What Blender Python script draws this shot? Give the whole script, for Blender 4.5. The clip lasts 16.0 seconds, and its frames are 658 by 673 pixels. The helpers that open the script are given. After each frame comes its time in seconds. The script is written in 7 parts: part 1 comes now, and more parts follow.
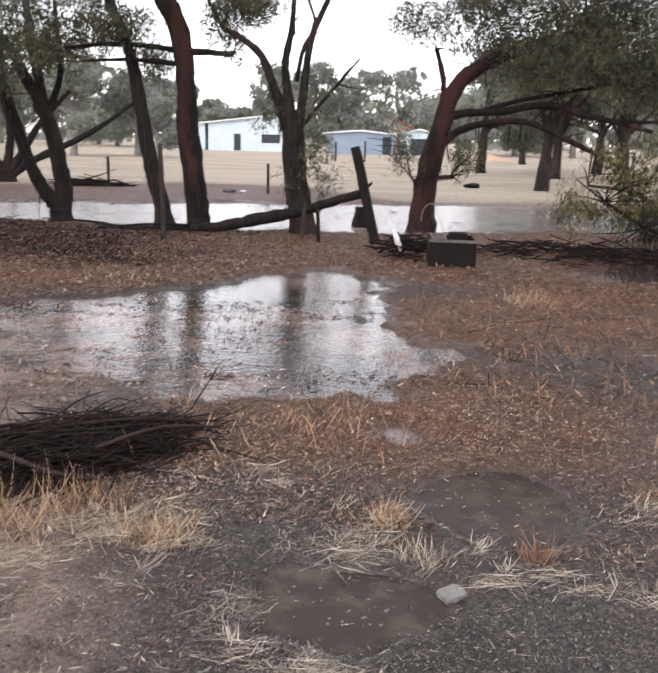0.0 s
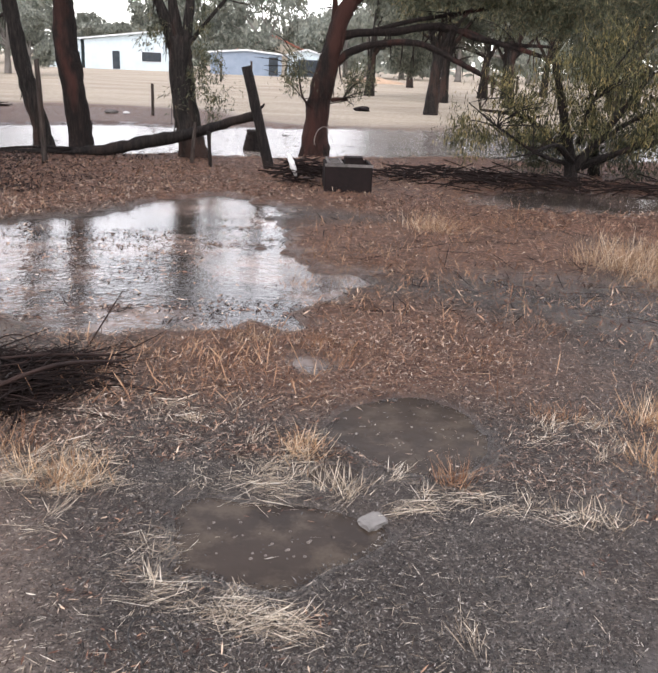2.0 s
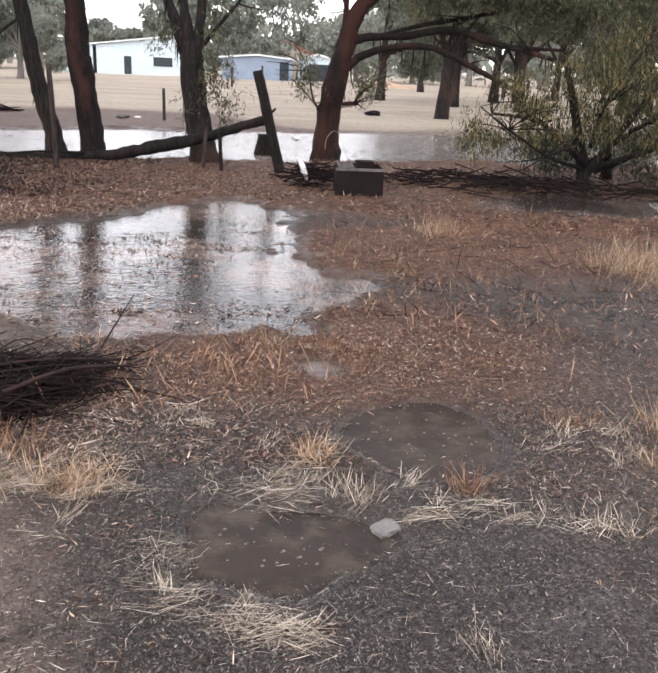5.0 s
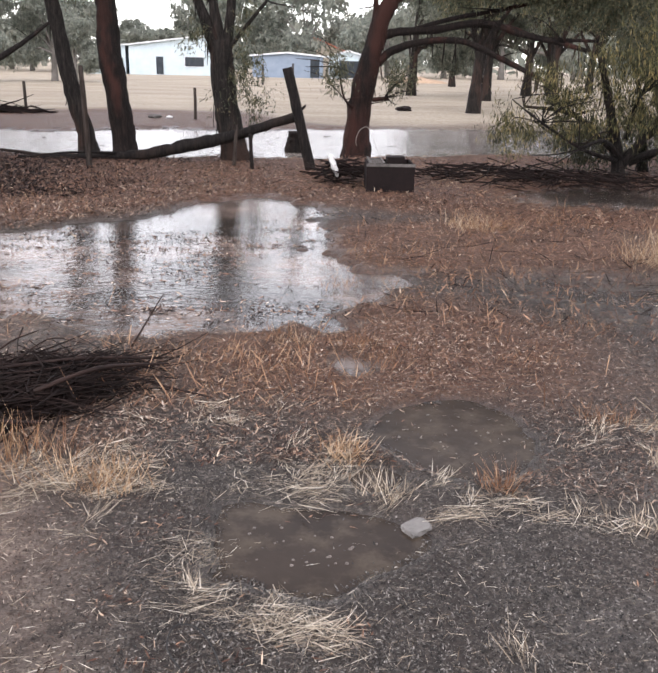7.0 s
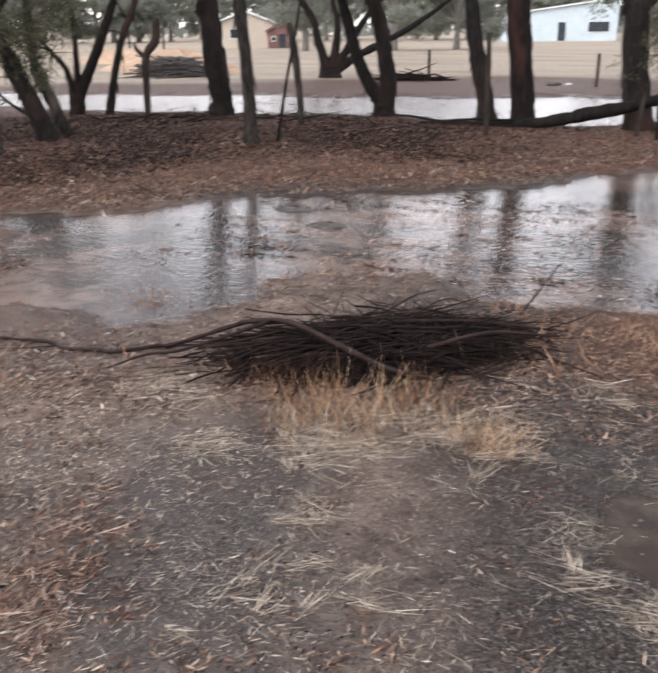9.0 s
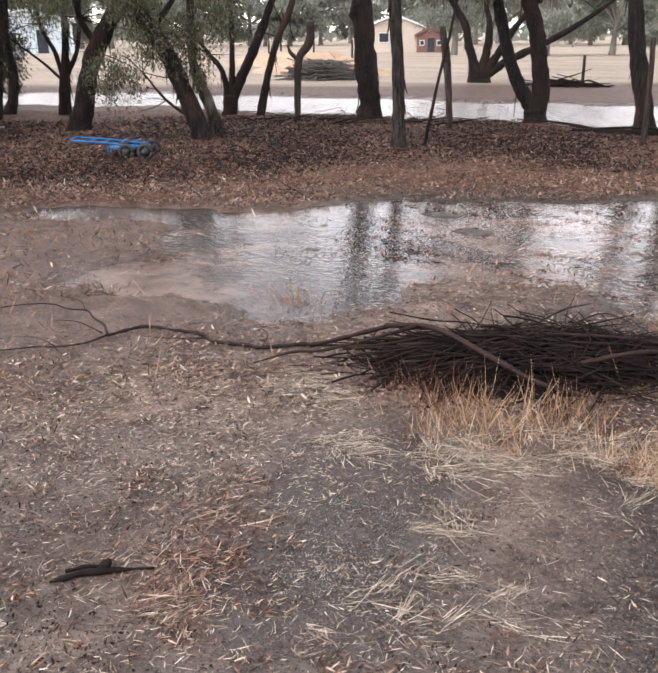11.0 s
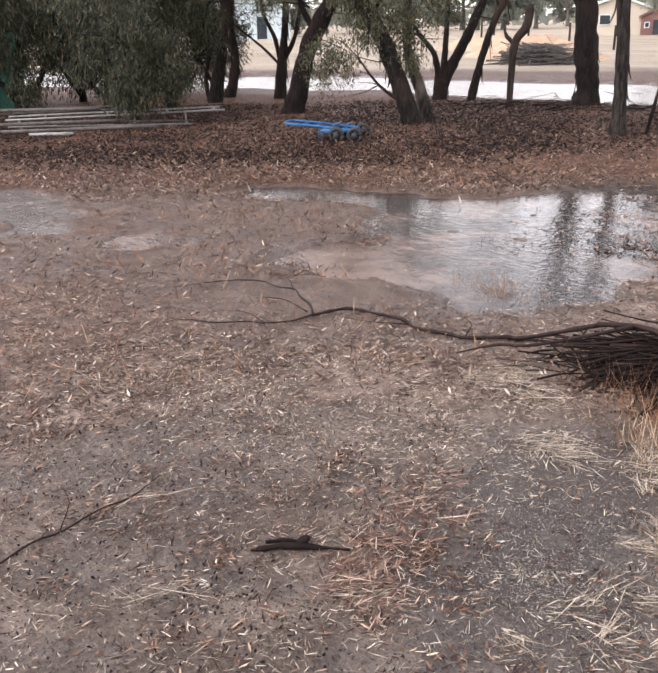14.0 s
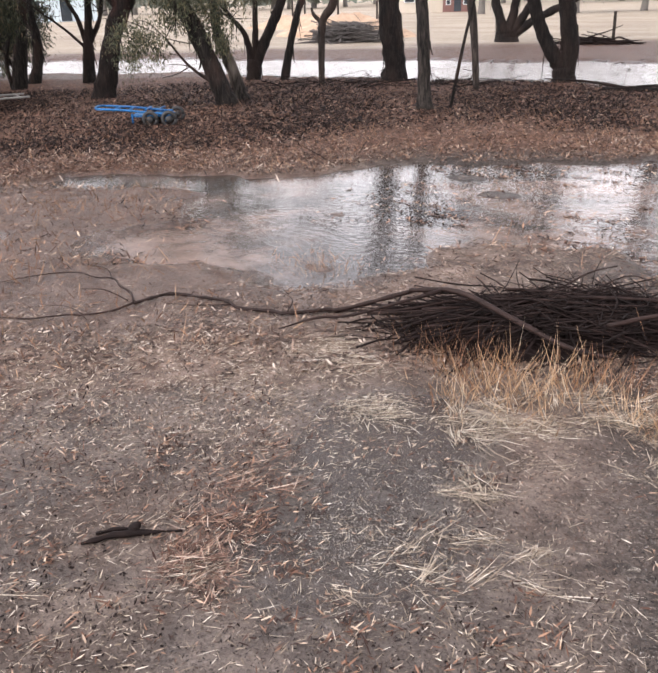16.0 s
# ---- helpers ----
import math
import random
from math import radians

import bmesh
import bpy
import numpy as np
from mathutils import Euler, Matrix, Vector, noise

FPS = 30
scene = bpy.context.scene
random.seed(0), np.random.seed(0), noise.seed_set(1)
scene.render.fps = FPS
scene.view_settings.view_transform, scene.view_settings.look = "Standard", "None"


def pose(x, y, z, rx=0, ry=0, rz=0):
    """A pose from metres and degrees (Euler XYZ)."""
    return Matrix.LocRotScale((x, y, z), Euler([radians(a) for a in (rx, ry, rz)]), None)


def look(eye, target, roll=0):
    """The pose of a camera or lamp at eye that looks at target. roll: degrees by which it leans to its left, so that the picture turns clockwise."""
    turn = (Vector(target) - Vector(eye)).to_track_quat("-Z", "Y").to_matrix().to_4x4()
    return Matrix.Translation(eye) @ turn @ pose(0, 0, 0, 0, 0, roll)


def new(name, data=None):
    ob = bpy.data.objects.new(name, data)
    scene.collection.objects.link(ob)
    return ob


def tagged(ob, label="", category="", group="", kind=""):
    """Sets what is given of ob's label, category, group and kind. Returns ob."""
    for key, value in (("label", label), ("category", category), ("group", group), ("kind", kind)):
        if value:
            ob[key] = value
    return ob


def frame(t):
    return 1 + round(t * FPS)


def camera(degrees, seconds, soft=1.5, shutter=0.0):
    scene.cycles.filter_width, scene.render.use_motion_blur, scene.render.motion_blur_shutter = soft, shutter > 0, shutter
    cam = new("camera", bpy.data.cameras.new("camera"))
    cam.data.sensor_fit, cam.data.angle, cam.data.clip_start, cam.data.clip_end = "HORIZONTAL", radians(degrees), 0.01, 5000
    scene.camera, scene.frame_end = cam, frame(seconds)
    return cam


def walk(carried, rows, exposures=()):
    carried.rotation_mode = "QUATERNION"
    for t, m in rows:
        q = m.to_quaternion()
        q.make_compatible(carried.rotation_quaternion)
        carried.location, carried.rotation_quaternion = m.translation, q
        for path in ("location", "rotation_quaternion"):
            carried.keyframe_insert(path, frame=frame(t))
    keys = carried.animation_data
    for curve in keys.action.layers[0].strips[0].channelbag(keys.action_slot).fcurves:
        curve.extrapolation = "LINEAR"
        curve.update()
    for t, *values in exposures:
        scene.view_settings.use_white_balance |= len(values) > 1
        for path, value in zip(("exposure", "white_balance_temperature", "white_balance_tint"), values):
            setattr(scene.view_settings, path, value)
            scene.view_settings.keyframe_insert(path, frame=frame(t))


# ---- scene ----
FOV = 42.82
cam = camera(FOV, 16.0, soft=2.0, shutter=0.4)
PATH = [
    (0, (0.262, -0.204, 1.571), (-0.0124, 1.7233, 1.1134), 1.42),
    (0.5, (0.176, -0.157, 1.569), (0.0652, 1.7932, 1.1389), 1.39),
    (1, (0.104, -0.129, 1.553), (0.1783, 1.8120, 1.0748), 2.68),
    (1.5, (0.107, -0.116, 1.550), (0.1530, 1.7895, 0.9449), 3.58),
    (2, (0.158, -0.115, 1.555), (0.1527, 1.7867, 0.9369), 2.43),
    (2.5, (0.178, -0.110, 1.553), (0.1824, 1.8015, 0.9648), 1.66),
    (3, (0.180, -0.118, 1.556), (0.1916, 1.7917, 0.9620), 1.88),
    (3.5, (0.177, -0.116, 1.553), (0.1769, 1.7925, 0.9558), 1.44),
    (4, (0.167, -0.112, 1.550), (0.1673, 1.7927, 0.9399), 1.84),
    (4.2, (0.149, -0.110, 1.552), (0.1407, 1.7939, 0.9412), 2.45),
    (6.3, (0.177, -0.050, 1.538), (0.0897, 1.8623, 0.9583), 1.07),
    (6.5, (0.183, -0.054, 1.539), (0.0835, 1.8614, 0.9729), 1.12),
    (7, (0.165, -0.053, 1.537), (0.0565, 1.8463, 0.9184), 1.10),
    (7.5, (0.169, -0.066, 1.543), (0.0371, 1.8463, 0.9729), 0.30),
    (8, (0.157, -0.078, 1.546), (-0.1181, 1.8045, 0.9286), 0.43),
    (8.5, (0.094, -0.083, 1.533), (-0.5476, 1.6890, 0.8628), 0.27),
    (9, (0.040, -0.074, 1.523), (-0.8754, 1.5648, 0.8343), -0.58),
    (9.2, (0.004, -0.075, 1.509), (-0.9857, 1.5168, 0.8109), -0.68),
    (11.3, (-0.040, -0.092, 1.521), (-1.2499, 1.3515, 0.8497), -1.20),
    (11.5, (-0.032, -0.092, 1.525), (-1.2787, 1.3215, 0.8559), -1.90),
    (12, (-0.068, -0.096, 1.515), (-1.3900, 1.2387, 0.8283), -1.16),
    (12.5, (-0.064, -0.093, 1.510), (-1.3600, 1.2562, 0.8016), -1.21),
    (13, (-0.076, -0.100, 1.511), (-1.4256, 1.1975, 0.8074), -0.83),
    (13.5, (-0.108, -0.105, 1.500), (-1.5544, 1.0833, 0.7957), -0.60),
    (14, (-0.114, -0.105, 1.510), (-1.5965, 1.0382, 0.8053), -1.03),
    (14.5, (-0.091, -0.089, 1.510), (-1.5277, 1.1185, 0.8191), -2.15),
    (15, (-0.038, -0.087, 1.522), (-1.3534, 1.2405, 0.8109), -2.61),
    (15.5, (-0.036, -0.090, 1.512), (-1.2694, 1.3069, 0.7852), -1.44),
    (16, (-0.024, -0.089, 1.515), (-1.2308, 1.3173, 0.7626), -1.59),
]
walk(cam, [(t, look(eye, target, roll)) for t, eye, target, roll in PATH], [(0, -0.24, 6600, 16), (1.5, -0.08, 6600, 16), (3.5, -0.14, 6600, 16), (8, -0.15, 6550, 16), (9, -0.34, 6600, 16), (11.5, -0.02, 6750, 18), (16, 0.04, 6750, 18)])

# ---- world and light: a bright overcast, rainy sky ----
world = bpy.data.worlds.new("overcast")
scene.world = world
world.use_nodes = True
wn = world.node_tree
wn.nodes.clear()
sky = wn.nodes.new("ShaderNodeTexSky")
sky.sky_type, sky.sun_disc = "NISHITA", False
sky.sun_elevation, sky.sun_rotation = radians(48), radians(200)
sky.air_density, sky.dust_density = 1.0, 1.0
desat = wn.nodes.new("ShaderNodeHueSaturation")
desat.inputs["Saturation"].default_value = 0.2
wbg = wn.nodes.new("ShaderNodeBackground")
wbg.inputs["Strength"].default_value = 0.56
wout = wn.nodes.new("ShaderNodeOutputWorld")
wn.links.new(sky.outputs[0], desat.inputs["Color"])
wn.links.new(desat.outputs[0], wbg.inputs["Color"])
wn.links.new(wbg.outputs[0], wout.inputs["Surface"])
sun_data = bpy.data.lights.new("sun", "SUN")
sun_data.energy, sun_data.angle, sun_data.color = 0.6, radians(30), (1.0, 0.98, 0.96)
sun_ob = new("sun", sun_data)
# the sun stands behind the camera's right shoulder
sun_ob.matrix_world = look((8, -20, 28), (0, 5, 0))
tagged(sun_ob, kind="structure")

# ---- materials ----


def shader(name):
    m = bpy.data.materials.new(name)
    m.use_nodes = True
    nt = m.node_tree
    return m, nt, nt.nodes["Principled BSDF"]


def node(nt, kind, **sockets):
    n = nt.nodes.new(kind)
    for key, value in sockets.items():
        n.inputs[key.replace("_", " ")].default_value = value
    return n


def noise_tex(nt, vec, scale, detail=5.0, rough=0.6, stretch=(1, 1, 1)):
    mp = nt.nodes.new("ShaderNodeMapping")
    mp.inputs["Scale"].default_value = stretch
    nt.links.new(vec, mp.inputs["Vector"])
    n = node(nt, "ShaderNodeTexNoise", Scale=scale, Detail=detail, Roughness=rough)
    nt.links.new(mp.outputs[0], n.inputs["Vector"])
    return n.outputs["Fac"]


def ramp(nt, fac, stops):
    r = nt.nodes.new("ShaderNodeValToRGB")
    while len(r.color_ramp.elements) < len(stops):
        r.color_ramp.elements.new(0.5)
    for e, (p, c) in zip(r.color_ramp.elements, stops):
        e.position, e.color = p, (*c, 1)
    nt.links.new(fac, r.inputs["Fac"])
    return r.outputs["Color"]


def blend(nt, fac, a, b, how="MIX"):
    mx = nt.nodes.new("ShaderNodeMixRGB")
    mx.blend_type = how
    for sock, v in ((mx.inputs["Fac"], fac), (mx.inputs["Color1"], a), (mx.inputs["Color2"], b)):
        if isinstance(v, (int, float)):
            sock.default_value = v
        elif isinstance(v, tuple):
            sock.default_value = (*v, 1)
        else:
            nt.links.new(v, sock)
    return mx.outputs["Color"]


def bump(nt, bsdf, height, strength, dist):
    b = node(nt, "ShaderNodeBump", Strength=strength, Distance=dist)
    nt.links.new(height, b.inputs["Height"])
    nt.links.new(b.outputs[0], bsdf.inputs["Normal"])


def place(nt):
    return nt.nodes.new("ShaderNodeNewGeometry").outputs["Position"]


def plain(name, c1, c2, scale=8.0, rough=0.7, bump_by=0.3, dist=0.01, stretch=(1, 1, 1), metal=0.0, spread=0.25, coords="position", spec=0.35):
    """A surface with coarse and fine variation between two colours."""
    m, nt, bs = shader(name)
    vec = place(nt) if coords == "position" else nt.nodes.new("ShaderNodeTexCoord").outputs["Object"]
    big = noise_tex(nt, vec, scale * 0.25, 3, 0.6, stretch)
    fine = noise_tex(nt, vec, scale, 6, 0.65, stretch)
    col = ramp(nt, fine, [(0.5 - spread, c1), (0.5 + spread, c2)])
    col = blend(nt, 0.55, col, ramp(nt, big, [(0.3, c1), (0.7, c2)]))
    nt.links.new(col, bs.inputs["Base Color"])
    bs.inputs["Specular IOR Level"].default_value = spec
    bs.inputs["Roughness"].default_value, bs.inputs["Metallic"].default_value = rough, metal
    bump(nt, bs, fine, bump_by, dist)
    return m


def island_mat(name, stops, rough=0.6, scale=40.0, translucent=0.0):
    """Loose bits and leaves: each piece takes its own colour."""
    m, nt, bs = shader(name)
    geo = nt.nodes.new("ShaderNodeNewGeometry")
    col = ramp(nt, geo.outputs["Random Per Island"], stops)
    grain = noise_tex(nt, geo.outputs["Position"], scale, 3)
    col = blend(nt, 0.35, col, ramp(nt, grain, [(0.3, (0.25, 0.25, 0.25)), (0.7, (0.95, 0.95, 0.95))]), "OVERLAY")
    nt.links.new(col, bs.inputs["Base Color"])
    bs.inputs["Specular IOR Level"].default_value = 0.22
    bs.inputs["Roughness"].default_value = rough
    if translucent:
        tr = nt.nodes.new("ShaderNodeBsdfTranslucent")
        nt.links.new(col, tr.inputs["Color"])
        mx = nt.nodes.new("ShaderNodeMixShader")
        mx.inputs[0].default_value = translucent
        nt.links.new(bs.outputs[0], mx.inputs[1])
        nt.links.new(tr.outputs[0], mx.inputs[2])
        nt.links.new(mx.outputs[0], nt.nodes["Material Output"].inputs["Surface"])
    return m


def bark_mat(name, dark, light, red, scale=6.0, rough=0.85, patch=0.5):
    """Rough fibrous bark, running up the trunk, with paler or redder peeled patches."""
    m, nt, bs = shader(name)
    vec = place(nt)
    streak = noise_tex(nt, vec, scale, 8, 0.75, (5.0, 5.0, 0.7))
    big = noise_tex(nt, vec, 1.3, 3, 0.6, (1.6, 1.6, 0.5))
    col = ramp(nt, streak, [(0.4, dark), (0.5, tuple(v * 0.4 for v in light)), (0.64, light)])
    mask = ramp(nt, big, [(patch, (0, 0, 0)), (patch + 0.12, (1, 1, 1))])
    col = blend(nt, mask, col, blend(nt, 0.6, col, red))
    nt.links.new(col, bs.inputs["Base Color"])
    bs.inputs["Specular IOR Level"].default_value = 0.2
    bs.inputs["Roughness"].default_value = rough
    bump(nt, bs, streak, 1.0, 0.05)
    return m


def chips(nt, vec, scale, stops, stretch=(1, 1, 1)):
    """Small chips, each of its own tone."""
    warp = node(nt, "ShaderNodeTexNoise", Scale=scale * 0.6, Detail=2.0)
    nt.links.new(vec, warp.inputs["Vector"])
    mixv = nt.nodes.new("ShaderNodeMixRGB")
    mixv.blend_type = "ADD"
    mixv.inputs["Fac"].default_value = 0.03
    nt.links.new(vec, mixv.inputs["Color1"])
    nt.links.new(warp.outputs["Color"], mixv.inputs["Color2"])
    mp = nt.nodes.new("ShaderNodeMapping")
    mp.inputs["Scale"].default_value = stretch
    nt.links.new(mixv.outputs[0], mp.inputs["Vector"])
    vo = node(nt, "ShaderNodeTexVoronoi", Scale=scale)
    nt.links.new(mp.outputs[0], vo.inputs["Vector"])
    sp = nt.nodes.new("ShaderNodeSeparateColor")
    nt.links.new(vo.outputs["Color"], sp.inputs[0])
    return ramp(nt, sp.outputs[0], stops), sp.outputs[1]


def ground_mat():
    m, nt, bs = shader("ground_mud_litter")
    vec = place(nt)
    at = nt.nodes.new("ShaderNodeVertexColor")
    at.layer_name = "cover"
    sep = nt.nodes.new("ShaderNodeSeparateColor")
    nt.links.new(at.outputs["Color"], sep.inputs[0])
    grain = noise_tex(nt, vec, 90, 4, 0.75)
    mid = noise_tex(nt, vec, 14, 6, 0.7)
    big = noise_tex(nt, vec, 1.1, 5, 0.6)
    mud = ramp(nt, mid, [(0.32, (0.016, 0.0145, 0.014)), (0.52, (0.075, 0.067, 0.063)), (0.7, (0.17, 0.152, 0.14))])
    mud = blend(nt, 0.5, mud, ramp(nt, grain, [(0.36, (0.008, 0.0072, 0.0068)), (0.5, (0.065, 0.058, 0.054)), (0.66, (0.26, 0.235, 0.215))]))
    mud = blend(nt, ramp(nt, big, [(0.42, (0, 0, 0)), (0.62, (0.65, 0.65, 0.65))]), mud, blend(nt, grain, (0.075, 0.05, 0.04), (0.19, 0.135, 0.112)))
    fine, lift1 = chips(nt, vec, 105, [(0.0, (0.006, 0.0052, 0.0048)), (0.4, (0.024, 0.021, 0.018)), (0.75, (0.09, 0.078, 0.067)), (0.92, (0.19, 0.165, 0.14)), (1.0, (0.42, 0.37, 0.31))], (1, 1.6, 1))
    coarse, lift2 = chips(nt, vec, 46, [(0.0, (0.008, 0.007, 0.0065)), (0.45, (0.05, 0.042, 0.037)), (0.85, (0.15, 0.125, 0.108)), (1.0, (0.32, 0.27, 0.23))], (1.7, 1, 1))
    mud = blend(nt, 0.72, mud, blend(nt, 0.35, fine, coarse))
    patch = noise_tex(nt, vec, 3.6, 7, 0.7)
    mud = blend(nt, ramp(nt, patch, [(0.4, (0.75, 0.75, 0.75)), (0.56, (0, 0, 0))]), mud, blend(nt, 0.6, mud, (0.035, 0.028, 0.026)))
    litter = ramp(nt, mid, [(0.28, (0.035, 0.017, 0.011)), (0.5, (0.185, 0.09, 0.057)), (0.7, (0.34, 0.19, 0.122))])
    litter = blend(nt, 0.5, litter, ramp(nt, grain, [(0.32, (0.018, 0.0095, 0.007)), (0.52, (0.15, 0.07, 0.043)), (0.7, (0.36, 0.215, 0.14))]))
    leaf_a, _ = chips(nt, vec, 24, [(0.0, (0.012, 0.007, 0.006)), (0.4, (0.07, 0.03, 0.019)), (0.75, (0.2, 0.095, 0.057)), (1.0, (0.4, 0.25, 0.16))], (1, 1.8, 1))
    leaf_b, _ = chips(nt, vec, 60, [(0.0, (0.008, 0.005, 0.004)), (0.45, (0.06, 0.03, 0.021)), (0.8, (0.17, 0.095, 0.065)), (1.0, (0.36, 0.25, 0.18))], (1.8, 1, 1))
    litter = blend(nt, 0.6, litter, blend(nt, 0.5, leaf_a, leaf_b))
    straw_n = noise_tex(nt, vec, 7, 6, 0.7, (1, 0.35, 1))
    field = ramp(nt, straw_n, [(0.3, (0.27, 0.228, 0.17)), (0.5, (0.42, 0.368, 0.285)), (0.7, (0.54, 0.485, 0.39))])
    field = blend(nt, 0.5, field, ramp(nt, noise_tex(nt, vec, 0.16, 4, 0.6, (1, 2.2, 1)), [(0.35, (0.27, 0.2, 0.145)), (0.6, (0.48, 0.4, 0.31))]))
    warm = blend(nt, 0.66, mud, ramp(nt, noise_tex(nt, vec, 5, 7, 0.75), [(0.32, (0.05, 0.034, 0.027)), (0.46, (0.23, 0.165, 0.13)), (0.62, (0.46, 0.355, 0.29))]))
    mud = blend(nt, at.outputs["Alpha"], mud, warm)
    col = blend(nt, sep.outputs[0], mud, litter)
    col = blend(nt, ramp(nt, noise_tex(nt, vec, 1.7, 6, 0.7), [(0.42, (0.6, 0.6, 0.6)), (0.6, (0, 0, 0))]), col, blend(nt, 0.55, col, (0.03, 0.021, 0.017)))
    col = blend(nt, sep.outputs[1], col, field)
    wet_shade_col = blend(nt, 0.5, col, (0.035, 0.027, 0.023))
    col = blend(nt, sep.outputs[2], col, wet_shade_col)
    nt.links.new(col, bs.inputs["Base Color"])
    rr = ramp(nt, sep.outputs[2], [(0.0, (0.7, 0.7, 0.7)), (1.0, (0.24, 0.24, 0.24))])
    nt.links.new(rr, bs.inputs["Roughness"])
    bs.inputs["Specular IOR Level"].default_value = 0.2
    nt.links.new(ramp(nt, sep.outputs[2], [(0.3, (0.2, 0.2, 0.2)), (1.0, (0.65, 0.65, 0.65))]), bs.inputs["Specular IOR Level"])
    bump(nt, bs, blend(nt, 0.4, blend(nt, 0.5, mid, grain), lift1), 1.0, 0.03)
    return m


def water_mat(name, colour, rough=0.06, wave=0.25, scale=9.0, silt=None, ior=1.34, spots=0.55):
    m, nt, bs = shader(name)
    vec = place(nt)
    murk = noise_tex(nt, vec, 1.6, 5, 0.65)
    col = ramp(nt, murk, [(0.35, colour), (0.65, tuple(v * 1.7 for v in colour))])
    if silt:
        stirred = noise_tex(nt, vec, spots, 7, 0.7)
        col = blend(nt, ramp(nt, stirred, [(0.47, (0, 0, 0)), (0.62, (0.8, 0.8, 0.8))]), col, silt)
    nt.links.new(col, bs.inputs["Base Color"])
    bs.inputs["Roughness"].default_value, bs.inputs["IOR"].default_value = rough, ior
    ripple = noise_tex(nt, vec, scale, 4, 0.6, (1, 1.5, 1))
    b = node(nt, "ShaderNodeBump", Strength=wave, Distance=0.01)
    nt.links.new(ripple, b.inputs["Height"])
    nt.links.new(b.outputs[0], bs.inputs["Normal"])
    return m


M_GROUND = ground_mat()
M_WATER = water_mat("puddle_water", (0.026, 0.021, 0.018), 0.07, 0.42, 12.0, (0.24, 0.175, 0.145))
M_CHANNEL = water_mat("flood_water", (0.14, 0.12, 0.105), 0.22, 0.8, 5.0)
M_SHALLOW = water_mat("clear_shallow_water", (0.085, 0.072, 0.064), 0.16, 1.5, 12.0)
M_BLACKWATER = water_mat("muddy_shallow_water", (0.026, 0.0195, 0.0155), 0.14, 0.15, 16.0, (0.075, 0.058, 0.043), 1.17, 5.0)
M_BARK = bark_mat("grey_brown_bark", (0.006, 0.0048, 0.0042), (0.036, 0.029, 0.025), (0.06, 0.034, 0.026))
M_BARK_RED = bark_mat("red_brown_bark", (0.006, 0.0045, 0.004), (0.026, 0.017, 0.014), (0.06, 0.022, 0.016), patch=0.52)
M_BARK_DARK = bark_mat("dark_wet_bark", (0.005, 0.004, 0.0038), (0.026, 0.02, 0.0175), (0.03, 0.019, 0.015))
M_BARK_PALE = bark_mat("pale_streaked_bark", (0.006, 0.005, 0.0045), (0.07, 0.058, 0.05), (0.3, 0.255, 0.21), patch=0.58)
M_DEADWOOD = bark_mat("weathered_dead_wood", (0.018, 0.014, 0.012), (0.085, 0.068, 0.058), (0.05, 0.033, 0.026))
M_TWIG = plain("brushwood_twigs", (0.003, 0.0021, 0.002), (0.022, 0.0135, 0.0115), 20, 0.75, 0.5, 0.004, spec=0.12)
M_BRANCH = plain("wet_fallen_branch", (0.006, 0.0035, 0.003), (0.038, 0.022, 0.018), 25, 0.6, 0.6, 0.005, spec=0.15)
M_AMBER = island_mat("amber_grass", [(0.0, (0.17, 0.08, 0.04)), (0.45, (0.36, 0.22, 0.12)), (0.8, (0.52, 0.38, 0.25)), (1.0, (0.64, 0.54, 0.41))], 0.6, 30, 0.25)
M_LEAF = island_mat("gum_leaves", [(0.0, (0.02, 0.025, 0.016)), (0.4, (0.056, 0.063, 0.038)), (0.8, (0.11, 0.108, 0.064)), (1.0, (0.18, 0.145, 0.08))], 0.55, 12, 0.25)
M_LEAF_OLIVE = island_mat("wattle_leaves", [(0.0, (0.01, 0.011, 0.006)), (0.4, (0.04, 0.041, 0.019)), (0.8, (0.125, 0.115, 0.048)), (1.0, (0.27, 0.205, 0.09))], 0.55, 12, 0.25)
M_LEAF_DARK = island_mat("dark_shrub_leaves", [(0.0, (0.012, 0.016, 0.01)), (0.5, (0.038, 0.044, 0.027)), (0.9, (0.08, 0.076, 0.045)), (1.0, (0.15, 0.105, 0.06))], 0.6, 12, 0.2)
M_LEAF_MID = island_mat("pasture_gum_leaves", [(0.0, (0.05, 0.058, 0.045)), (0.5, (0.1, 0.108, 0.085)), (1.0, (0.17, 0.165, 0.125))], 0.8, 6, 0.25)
# far leaves and bark are lightened: rain haze is put into their colour
M_LEAF_HAZED = island_mat("hazed_gum_leaves", [(0.0, (0.14, 0.16, 0.135)), (0.5, (0.22, 0.235, 0.2)), (1.0, (0.31, 0.31, 0.26))], 0.9, 3, 0.35)
M_BARK_HAZED = plain("hazed_grey_bark", (0.12, 0.11, 0.1), (0.26, 0.24, 0.22), 2, 0.9, 0.3, 0.02, spec=0.1)
